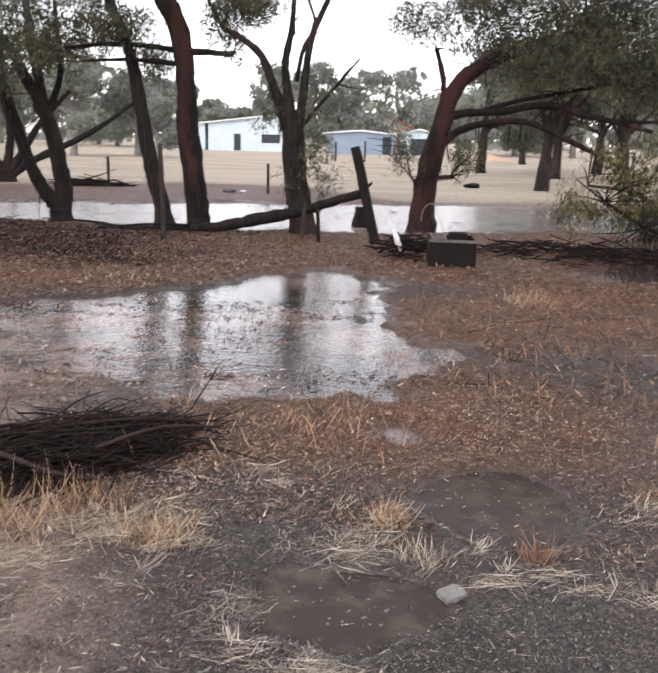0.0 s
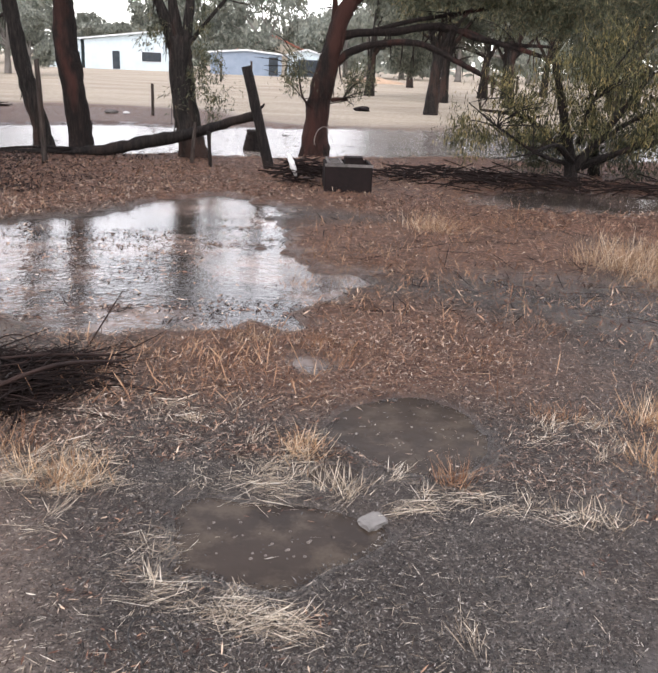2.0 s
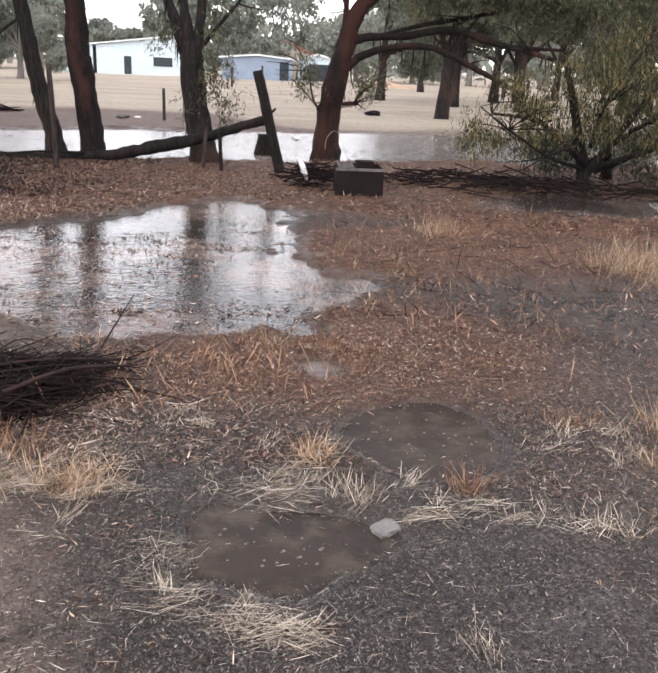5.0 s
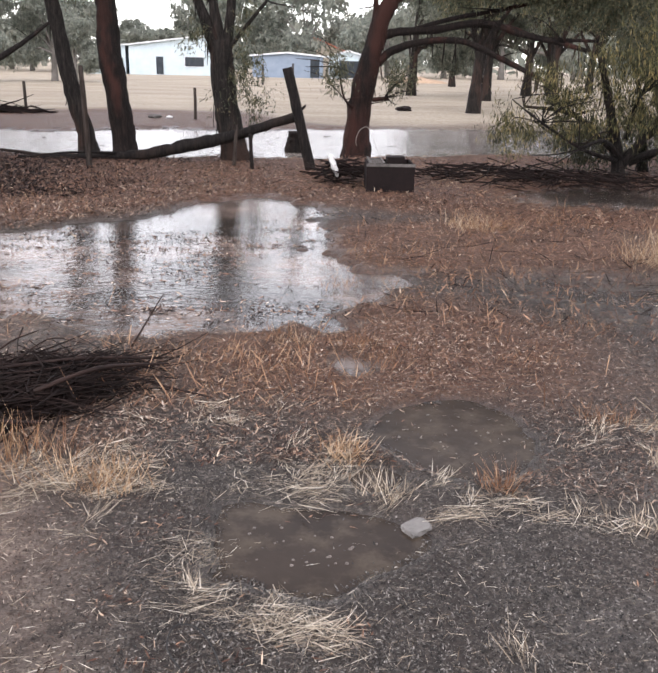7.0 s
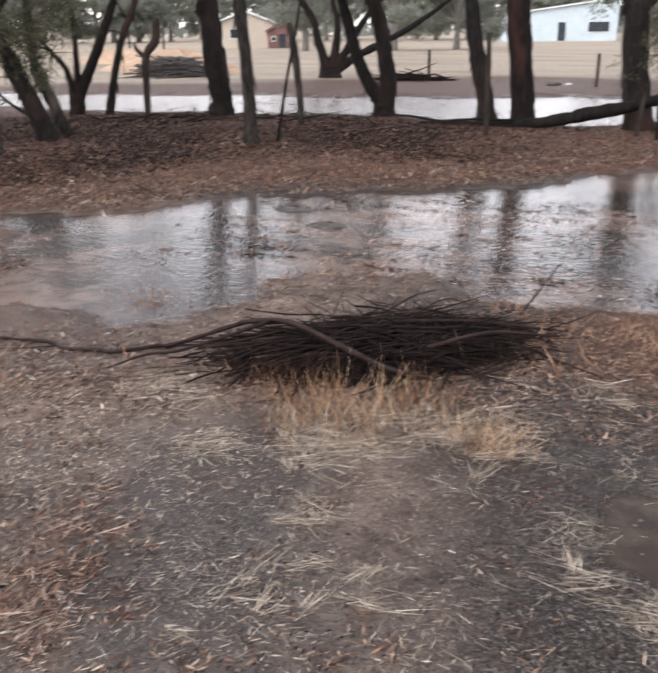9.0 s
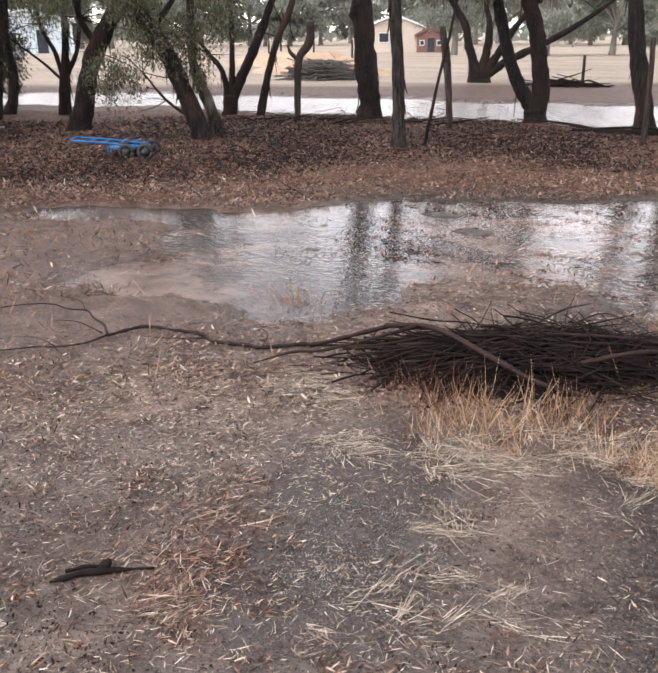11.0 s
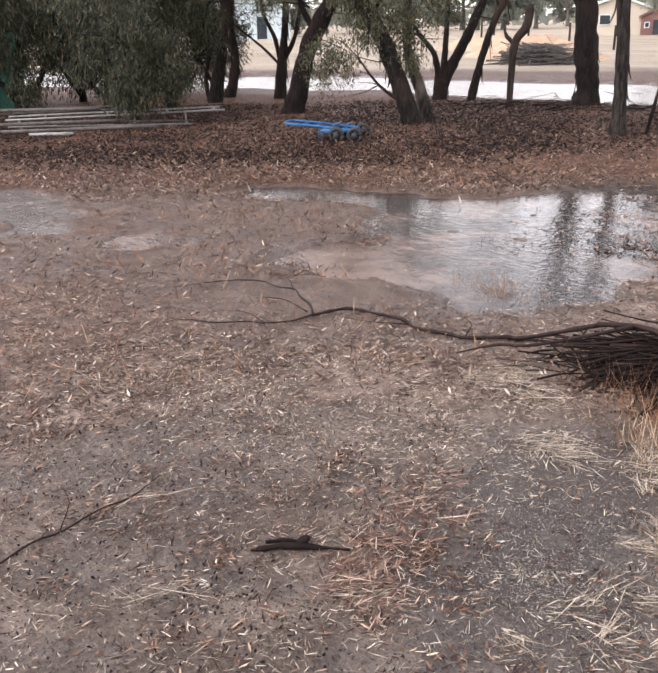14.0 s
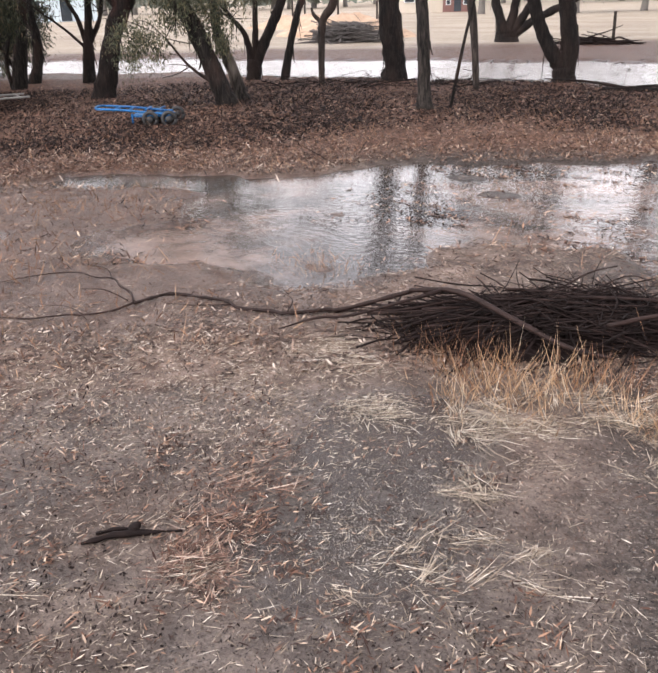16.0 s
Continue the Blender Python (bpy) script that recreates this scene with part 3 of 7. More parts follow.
def ground_sheet():
    ang = np.radians(np.concatenate([np.arange(-180, -34, 6.0), np.arange(-34, 84, 0.22), np.arange(84, 180, 6.0)]))
    rad = np.concatenate([[0.05, 0.35, 0.7], np.geomspace(1.0, 30.0, 330), np.geomspace(31, 2500, 60)])
    a, r = np.meshgrid(ang, rad)
    xy = np.stack([-np.sin(a) * r, np.cos(a) * r], -1).reshape(-1, 2)
    z = relief(xy)
    n, m = len(rad), len(ang)
    i, j = np.meshgrid(np.arange(n - 1), np.arange(m), indexing="ij")
    k = (j + 1) % m
    q = np.stack([i * m + j, (i + 1) * m + j, (i + 1) * m + k, i * m + k], -1).reshape(-1, 4)[:, ::-1]
    me = mesh_np("ground", np.column_stack([xy, z]), q, M_GROUND, True)
    # what covers the soil: leaf litter, dry pasture, standing damp with some painted bush shade
    d, ch = shore(xy), off_channel(xy)
    north = xy[:, 1] - (17 + 0.12 * xy[:, 0]) - np.where(xy[:, 0] < -9, (xy[:, 0] + 9) * 0.62, 0)
    wob = bumps(xy) * 0.3
    edge = past_edge(xy)
    bank = smooth(-(np.hypot((xy[:, 0] - 0.2) / 1.3, xy[:, 1] - 4.4) - 1.0) + 0.3 * wob, -0.5, 0.4)
    brown = smooth(-(np.hypot((xy[:, 0] - 1.2) / 1.5, xy[:, 1] - 7.4) - 1.1) + 0.3 * wob, -0.5, 0.5)
    west = smooth(-(np.hypot(xy[:, 0] + 5.6, (xy[:, 1] - 3.2) * 0.8) - 2.3) + 0.3 * wob, -0.8, 0.6)
    litter = np.clip(np.maximum.reduce([smooth(edge + 0.5 * wob, -0.7, 0.5), 0.95 * bank, 0.85 * brown, 0.5 * west, 0.9 * smooth(north, 0.0, 2.0)]), 0, 1)
    west_bank = 6.0 * smooth(-xy[:, 0], 0.5, 4.5)
    pasture = smooth(north + 0.8 * wob, 4.0 + west_bank, 7.0 + west_bank)
    # the last term darkens the ground for the shade under the wattle bush
    damp_shade = np.clip(0.8 * smooth(-d + 0.04 * wob, -0.12, 0.03) + 0.35 * smooth(ch + 0.6 * wob, -2.0, 0.2) * smooth(-ch + 0.6 * wob, -9.5, -6.5) * (north > 0) + 0.8 * smooth(-(np.hypot((xy[:, 0] - 2.4) / 1.5, xy[:, 1] - 5.9) - 0.7) + 0.5 * wob, -0.3, 0.3) + 0.65 * smooth(bumps(xy * 1.3 + 2.0, 1.0) + 0.5 * bumps(xy * 2.9, 2.0), 0.2, 1.4) * smooth(xy[:, 0] - 0.1 * xy[:, 1], 0.0, 0.9) * smooth(-xy[:, 1], -7.2, -5.6) + 0.6 * smooth(bumps(xy * 1.1, 1.0) + 0.4 * bumps(xy * 3.3, 2.0), 0.7, 1.7) * smooth(-xy[:, 0], 0.2, 1.0) * (np.hypot(xy[:, 0], xy[:, 1]) < 8) + 0.85 * smooth(-(np.hypot((xy[:, 0] + 1.55) / 0.32, (xy[:, 1] - 2.1) / 0.42) - 0.8) + 0.25 * wob, -0.4, 0.4) + 0.7 * smooth(-(np.hypot((xy[:, 0] + 1.45) / 0.4, (xy[:, 1] - 1.42) / 0.25) - 0.8) + 0.25 * wob, -0.4, 0.4) + 0.3 * smooth(-(np.hypot((xy[:, 0] - 3.2) / 1.5, xy[:, 1] - 11.6) - 1.9) + 0.4 * wob, -0.6, 0.5), 0, 1)
    damp_shade = np.where(pasture > 0.9, 0, damp_shade)
    yaw = np.degrees(np.arctan2(-xy[:, 0], xy[:, 1]))
    dist = np.hypot(xy[:, 0], xy[:, 1])
    film = smooth(-(np.hypot((xy[:, 0] + 1.5) / 0.42, (xy[:, 1] - 1.85) / 0.62) - 0.8) + 0.25 * wob, -0.4, 0.4)
    warm = (1 - 0.55 * film) * smooth(-yaw, -165, -100) * smooth(yaw + 8 * wob, 12, 34) * (0.55 + 0.45 * smooth(dist + 0.7 * bumps(xy * 0.9 + 4.0, 0.7), 1.9, 2.9))
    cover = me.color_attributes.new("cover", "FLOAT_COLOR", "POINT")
    cover.data.foreach_set("color", np.column_stack([litter, pasture, damp_shade, warm]).astype(np.float32).ravel())
    ob = new("ground", me)
    return tagged(ob, "wet brown mud with leaf litter and pale dry pasture beyond", "ground", kind="structure")


ground_sheet()


def water_sheet(name, x0, y0, x1, y1, material, label, z=WATER_Z, step=0.5):
    nx, ny = max(2, int((x1 - x0) / step)), max(2, int((y1 - y0) / step))
    X, Y = np.meshgrid(np.linspace(x0, x1, nx), np.linspace(y0, y1, ny))
    v = np.column_stack([X.ravel(), Y.ravel(), np.full(X.size, z)])
    i, j = np.meshgrid(np.arange(ny - 1), np.arange(nx - 1), indexing="ij")
    b = i * nx + j
    q = np.stack([b, b + 1, b + nx + 1, b + nx], -1).reshape(-1, 4)
    return tagged(new(name, mesh_np(name, v, q, material, True)), label, "water", kind="structure")


for level, (key, poly) in enumerate(PUDDLES.items()):
    if key == "strip":
        continue
    p = np.array(poly)
    (ax, ay), (bx, by) = p.min(0) - (0.25 if key != "main" else 1.6), p.max(0) + 0.25
    water_sheet("water_puddle", ax, ay, bx, by, M_BLACKWATER if key in ("oval", "near", "notch") else M_SHALLOW if key in ("west",) else M_WATER, "shallow muddy rainwater puddle reflecting the pale sky" if key in ("main", "west", "small") else "shallow brown rainwater puddle in the mud", WATER_Z + 0.0008 * level, 0.5)
water_sheet("water_channel", -60, -8, 60, 28, M_CHANNEL, "flooded track of pale muddy water behind the trees", WATER_Z - 0.012, 4.0)

# ---- trees along the flooded track ----
tree("gum_tree", [
    [(-6.72, 14.2, 0, 0.208), (-6.73, 14.2, 0.12, 0.2), (-6.73, 14.2, 0.26, 0.19)],
    [(-6.73, 14.19, 0.14, 0.15), (-6.87, 14.13, 0.4, 0.135), (-7.08, 14.03, 0.78, 0.119), (-7.27, 13.93, 1.4, 0.107), (-7.45, 13.84, 2.19, 0.088), (-7.58, 13.78, 2.89, 0.072), (-7.7, 13.7, 4.2, 0.05)],
    [(-6.7, 14.21, 0.14, 0.15), (-6.67, 14.23, 0.52, 0.143), (-6.74, 14.19, 1.19, 0.143), (-6.9, 14.11, 1.89, 0.127), (-7.1, 14.02, 2.35, 0.099), (-7.38, 13.88, 2.97, 0.08), (-7.63, 13.76, 3.37, 0.056)],
    [(-6.9, 14.11, 1.88, 0.095), (-6.98, 14.08, 2.57, 0.08), (-7.08, 14.03, 3.34, 0.064), (-7.1, 14.02, 4.4, 0.045)],
    [(-6.81, 14.16, 2.0, 0.064), (-6.64, 14.24, 2.59, 0.052), (-6.66, 14.23, 3.36, 0.04), (-6.71, 14.21, 4.3, 0.028)],
], M_BARK_DARK, "dark forked gum tree with two leaning trunks", group="gum trees along the flooded track", twigs=16, seed=3, crown=[(-6.6, 13.6, 3.0, 0.7, 0.6, 0.45, 120), (-7.4, 13.4, 2.4, 0.5, 0.5, 0.35, 70), (-7.0, 14.0, 6.6, 2.0, 1.6, 1.2, 420), (-7.2, 13.9, 3.7, 1.0, 0.8, 0.9, 278), (-6.2, 14.1, 4.4, 1.2, 0.9, 0.7, 237), (-7.9, 13.8, 2.8, 0.6, 0.6, 0.7, 118), (-6.9, 14.6, 5.4, 1.5, 1.2, 0.8, 237)])
tree("gum_tree", [
    [(-4.68, 13.98, 0, 0.16), (-4.76, 13.95, 0.45, 0.145), (-4.92, 13.89, 1.17, 0.134), (-5.06, 13.85, 2.09, 0.112), (-5.17, 13.81, 2.78, 0.097), (-5.33, 13.75, 3.31, 0.09), (-5.5, 13.69, 3.76, 0.083), (-5.8, 13.62, 5.2, 0.06)],
    [(-5.5, 13.69, 3.7, 0.05), (-5.9, 13.5, 4.2, 0.035), (-6.3, 13.4, 4.4, 0.02)],
], M_BARK, "slender leaning gum tree with grey-brown bark", group="gum trees along the flooded track", twigs=10, seed=7, crown=[(-5.5, 13.6, 3.3, 0.7, 0.6, 0.4, 130), (-5.0, 14.2, 2.8, 0.45, 0.4, 0.3, 60), (-5.4, 14.0, 6.6, 1.8, 1.4, 1.1, 380), (-5.9, 13.6, 4.0, 0.9, 0.7, 0.45, 121), (-5.6, 13.9, 5.2, 1.3, 1.0, 0.7, 162)])
tree("gum_tree", [
    [(-4.06, 13.85, 0, 0.2), (-4.06, 13.85, 0.33, 0.188), (-4.14, 13.83, 0.98, 0.2), (-4.21, 13.8, 1.69, 0.182), (-4.23, 13.8, 2.38, 0.161), (-4.28, 13.78, 2.99, 0.169), (-4.4, 13.74, 3.45, 0.17), (-4.62, 13.68, 3.89, 0.155), (-4.9, 13.6, 5.2, 0.11)],
    [(-4.23, 13.8, 2.91, 0.059), (-3.91, 13.9, 2.92, 0.055), (-3.47, 14.03, 2.9, 0.044)],
    [(-4.31, 13.77, 2.93, 0.051), (-4.9, 13.59, 2.99, 0.044), (-5.49, 13.41, 2.98, 0.037), (-6.07, 13.23, 2.9, 0.026)],
    [(-4.35, 13.76, 2.72, 0.044), (-5.04, 13.55, 2.76, 0.033), (-5.69, 13.35, 2.72, 0.022)],
], M_BARK_RED, "stout gum tree with red-brown peeling bark", group="gum trees along the flooded track", twigs=14, seed=11, crown=[(-3.3, 13.9, 3.65, 0.55, 0.5, 0.35, 110), (-4.4, 13.8, 6.8, 1.8, 1.4, 1.0, 320), (-4.6, 13.7, 4.3, 1.1, 0.8, 0.5, 151), (-5.2, 13.5, 3.3, 0.7, 0.5, 0.3, 54), (-3.6, 14.0, 3.4, 0.5, 0.4, 0.45, 54), (-4.6, 13.8, 5.6, 1.4, 1.1, 0.7, 151)])
tree("gum_tree", [
    [(-2.24, 13.98, 0, 0.21), (-2.31, 13.97, 0.46, 0.2), (-2.4, 13.95, 1.03, 0.19), (-2.43, 13.95, 1.55, 0.19), (-2.45, 13.94, 1.87, 0.15)],
    [(-2.5, 13.93, 1.65, 0.107), (-2.63, 13.91, 2.0, 0.093), (-2.76, 13.89, 2.37, 0.079), (-2.97, 13.85, 2.87, 0.065), (-3.3, 13.79, 3.14, 0.05), (-3.58, 13.74, 3.31, 0.04), (-3.81, 13.7, 3.7, 0.029)],
    [(-2.45, 13.94, 1.75, 0.1), (-2.55, 13.92, 2.41, 0.072), (-2.58, 13.92, 2.82, 0.065), (-2.48, 13.94, 3.35, 0.05), (-2.42, 13.95, 4.3, 0.036)],
    [(-2.38, 13.96, 1.75, 0.1), (-2.3, 13.97, 2.15, 0.079), (-2.25, 13.98, 2.62, 0.065), (-2.17, 13.99, 3.16, 0.058), (-2.0, 14.02, 3.57, 0.047), (-1.7, 14.06, 4.2, 0.033)],
    [(-2.4, 13.95, 2.48, 0.043), (-2.29, 13.97, 3.02, 0.036), (-2.11, 14.0, 3.36, 0.029), (-2.27, 13.97, 3.88, 0.022)],
    [(-2.3, 13.95, 1.75, 0.04), (-2.05, 13.9, 2.05, 0.032), (-1.7, 13.9, 2.45, 0.026), (-1.35, 13.9, 2.85, 0.018)],
], M_BARK, "many-limbed gum tree with thin hanging sprays of leaves", group="gum trees along the flooded track", twigs=16, seed=13, clump=0.16, crown=[(-3.1, 13.9, 3.75, 0.7, 0.6, 0.4, 54), (-2.05, 13.85, 1.35, 0.28, 0.22, 0.5, 22), (-1.85, 13.8, 1.0, 0.2, 0.2, 0.5, 14), (-2.85, 13.8, 1.95, 0.25, 0.2, 0.25, 11), (-2.4, 13.9, 0.95, 0.18, 0.1, 0.25, 12), (-3.4, 13.8, 2.9, 0.3, 0.25, 0.3, 12), (-2.4, 14.0, 5.0, 1.6, 1.1, 0.5, 96), (-2.0, 13.9, 2.1, 0.2, 0.2, 0.3, 8)])
tree("gum_tree", [
    [(-0.28, 15.2, 0, 0.23), (-0.26, 15.2, 0.62, 0.213), (-0.17, 15.2, 1.24, 0.198), (-0.02, 15.21, 1.85, 0.167), (0.15, 15.21, 2.41, 0.145), (0.44, 15.22, 2.76, 0.13), (0.99, 15.24, 3.05, 0.115), (1.71, 15.26, 3.27, 0.093), (2.56, 15.28, 3.56, 0.062)],
    [(-0.05, 15.21, 1.9, 0.09), (0.3, 15.22, 2.06, 0.072), (1.04, 15.2, 2.12, 0.065), (1.77, 15.0, 2.23, 0.061), (2.38, 14.8, 2.06, 0.05), (3.06, 14.5, 1.9, 0.043), (3.35, 14.2, 1.8, 0.031)],
    [(-0.1, 15.21, 1.42, 0.08), (0.3, 15.2, 1.77, 0.069), (0.9, 15.1, 1.93, 0.061), (1.49, 14.9, 1.92, 0.054), (2.03, 14.6, 1.68, 0.046), (2.5, 14.3, 1.45, 0.039), (2.8, 14.0, 1.28, 0.027)],
    [(1.6, 15.05, 2.19, 0.042), (2.2, 15.0, 2.17, 0.039), (2.7, 14.8, 2.0, 0.035), (3.6, 14.6, 1.96, 0.024)],
    [(0.4, 15.22, 2.05, 0.042), (1.25, 15.24, 2.29, 0.038), (2.06, 15.27, 2.45, 0.035), (2.86, 15.29, 2.62, 0.027)],
    [(-0.14, 15.2, 1.78, 0.061), (-0.01, 15.21, 2.48, 0.053), (-0.17, 15.2, 3.15, 0.046)],
    [(-0.2, 15.1, 0.75, 0.03), (-0.5, 15.0, 0.95, 0.02), (-0.62, 14.95, 1.5, 0.012)],
    [(-0.02, 15.1, 0.95, 0.04), (0.18, 15.05, 0.98, 0.03), (0.26, 15.0, 0.96, 0.02)],
], M_BARK_RED, "red-barked gum tree bending over, with long arching limbs", group="gum trees along the flooded track", twigs=40, seed=17, crown=[(0.9, 15.0, 4.3, 1.2, 1.0, 0.6, 260), (3.2, 14.8, 4.3, 1.7, 1.2, 0.65, 420), (5.6, 14.4, 4.0, 1.7, 1.2, 0.8, 420), (1.4, 15.2, 3.05, 0.9, 0.7, 0.35, 130), (2.8, 15.0, 3.1, 1.0, 0.8, 0.5, 200), (4.0, 15.0, 2.75, 1.0, 0.8, 0.5, 200), (4.8, 15.0, 3.3, 1.2, 1.0, 0.9, 260), (5.8, 15.0, 2.5, 1.1, 1.0, 0.8, 220), (4.6, 15.2, 1.9, 0.7, 0.6, 0.35, 70), (0.5, 15.4, 3.7, 0.9, 0.7, 0.75, 236), (1.8, 15.2, 3.6, 1.1, 0.9, 0.8, 371), (3.1, 15.2, 3.5, 1.3, 0.9, 0.95, 439), (2.1, 15.0, 2.85, 1.0, 0.7, 0.3, 169), (3.6, 15.0, 2.6, 0.8, 0.7, 0.5, 202), (0.4, 15.0, 1.3, 0.25, 0.2, 0.25, 26), (-0.65, 14.9, 1.45, 0.2, 0.2, 0.35, 26), (-0.5, 14.8, 3.5, 0.5, 0.4, 0.4, 67), (2.0, 15.4, 5.0, 2.2, 1.4, 0.7, 371)])

# the drooping shrub over the shallow water on the right
tree("wattle_bush", [
    [(3.6, 12.4, 0, 0.09), (3.5, 12.4, 0.5, 0.08), (3.3, 12.3, 1.1, 0.06), (3.1, 12.2, 1.7, 0.04)],
    [(3.6, 12.4, 0.2, 0.06), (4.0, 12.2, 0.9, 0.05), (4.4, 12.0, 1.6, 0.03)],
    [(3.5, 12.4, 0.4, 0.05), (2.9, 12.6, 0.9, 0.035), (2.2, 12.7, 1.0, 0.02)],
    [(3.7, 12.4, 0.3, 0.05), (4.6, 12.0, 0.7, 0.035), (5.3, 11.8, 0.9, 0.02)],
    [(3.6, 12.4, 0.3, 0.04), (3.2, 11.9, 0.6, 0.03), (2.8, 11.6, 0.5, 0.02)],
    [(3.7, 12.4, 0.25, 0.045), (4.3, 12.3, 0.55, 0.035), (4.9, 12.2, 1.0, 0.025), (5.5, 12.1, 1.25, 0.014)],
    [(3.6, 12.4, 0.35, 0.04), (4.4, 12.5, 0.95, 0.03), (5.2, 12.6, 1.15, 0.022), (5.9, 12.6, 1.5, 0.012)],
    [(3.5, 12.3, 0.3, 0.035), (3.0, 12.2, 0.45, 0.025), (2.4, 12.3, 0.8, 0.016), (2.0, 12.5, 1.1, 0.008)],
    [(3.6, 12.3, 0.6, 0.04), (3.7, 12.2, 1.2, 0.03), (4.1, 12.2, 1.9, 0.016)],
], M_BARK_DARK, "drooping olive-green wattle bush hanging over shallow water", "bush", twigs=60, seed=23, leaves=M_LEAF_OLIVE, leaf=0.1, width=0.0062, per=42, droop=1.0, clump=0.2, crown=[(2.05, 12.6, 0.72, 0.42, 0.4, 0.36, 42), (2.75, 12.4, 1.15, 0.45, 0.45, 0.36, 48), (3.35, 12.2, 1.5, 0.5, 0.5, 0.42, 60), (4.05, 12.2, 1.6, 0.5, 0.5, 0.5, 60), (3.7, 12.3, 0.95, 0.5, 0.45, 0.32, 48), (4.75, 12.0, 1.15, 0.5, 0.5, 0.5, 54), (2.9, 12.3, 0.7, 0.4, 0.3, 0.2, 22), (4.5, 11.9, 0.75, 0.3, 0.3, 0.2, 16), (5.35, 12.2, 1.9, 0.8, 0.8, 0.8, 90), (5.3, 11.6, 0.7, 0.5, 0.5, 0.5, 48), (3.95, 12.5, 2.15, 0.4, 0.35, 0.22, 24), (2.45, 12.8, 1.5, 0.3, 0.3, 0.2, 12), (6.3, 12.5, 1.6, 0.9, 0.8, 1.0, 90)])

tree("bush", [
    [(4.3, 13.6, 0, 0.08), (4.2, 13.6, 0.6, 0.06), (4.0, 13.5, 1.4, 0.03)],
    [(4.3, 13.6, 0.2, 0.05), (5.0, 13.4, 0.8, 0.03), (5.6, 13.2, 1.2, 0.02)],
    [(4.2, 13.6, 0.2, 0.04), (3.4, 13.5, 0.5, 0.025), (2.7, 13.4, 0.6, 0.012)],
], M_BARK_DARK, "dark tangled low bush behind the wattle", "bush", twigs=60, seed=25, leaves=M_LEAF_DARK, leaf=0.08, width=0.008, per=44, droop=0.9, clump=0.25, crown=[(3.4, 13.4, 0.45, 0.9, 0.4, 0.4, 110), (4.8, 13.3, 0.6, 1.0, 0.5, 0.55, 150), (6.0, 13.2, 0.7, 0.8, 0.5, 0.6, 110), (5.2, 13.5, 1.5, 1.0, 0.5, 0.5, 90)])
stick_heap_later = [((2.9, 11.6), (1.6, 0.7, 0.2), 150, 27), ((4.6, 11.3), (1.2, 0.6, 0.2), 90, 28)]

# ---- trees on the western side ----
tree("gum_tree", [
    [(-13.93, 25.21, 0, 0.358), (-13.96, 25.2, 0.2, 0.34), (-13.98, 25.19, 0.36, 0.3)],
    [(-14.0, 25.17, 0.25, 0.18), (-14.26, 25.03, 1.11, 0.143), (-14.39, 24.96, 1.74, 0.122), (-14.72, 24.78, 2.37, 0.1), (-15.16, 24.54, 3.24, 0.065), (-15.3, 24.5, 5, 0.04)],
    [(-13.9, 25.23, 0.28, 0.16), (-13.76, 25.31, 1.04, 0.129), (-13.72, 25.33, 1.72, 0.1), (-13.87, 25.25, 2.59, 0.072), (-13.9, 25.2, 4.5, 0.04)],
    [(-13.84, 25.27, 0.22, 0.158), (-13.48, 25.46, 0.84, 0.129), (-13.05, 25.7, 1.64, 0.107), (-12.66, 25.91, 2.18, 0.086), (-12.08, 26.23, 2.88, 0.058)],
    [(-13.83, 25.27, 0.14, 0.143), (-13.3, 25.56, 0.59, 0.129), (-12.56, 25.97, 1.01, 0.115), (-11.63, 26.47, 1.55, 0.093), (-10.85, 26.9, 2.13, 0.065), (-10.3, 27.2, 2.6, 0.04)],
], M_BARK_DARK, "spreading gum tree with several low limbs, in the pasture", group="gum trees along the flooded track", twigs=18, seed=29, leaf=0.16, width=0.018, clump=0.3, crown=[(-14.6, 25, 4.0, 1.6, 1.3, 0.8, 80), (-12.6, 26, 3.9, 1.5, 1.2, 0.8, 80), (-15.6, 24.6, 3.0, 0.7, 0.7, 0.5, 25)])
tree("gum_sapling", [
    [(-6.77, 9.95, 0, 0.105), (-6.78, 9.94, 0.42, 0.088), (-6.8, 9.93, 1.03, 0.087), (-6.85, 9.9, 1.84, 0.085), (-6.89, 9.87, 2.61, 0.078), (-7.01, 9.79, 4.2, 0.055)],
    [(-6.95, 9.8, 3.4, 0.03), (-7.3, 9.6, 3.9, 0.02), (-7.6, 9.5, 4.3, 0.012)],
], M_BARK_PALE, "slim gum trunk with pale streaked peeling bark", "tree", group="gum trees along the flooded track", rough=0.2, twigs=8, seed=31, crown=[(-7.1, 9.8, 4.6, 1.0, 0.9, 0.6, 50)])
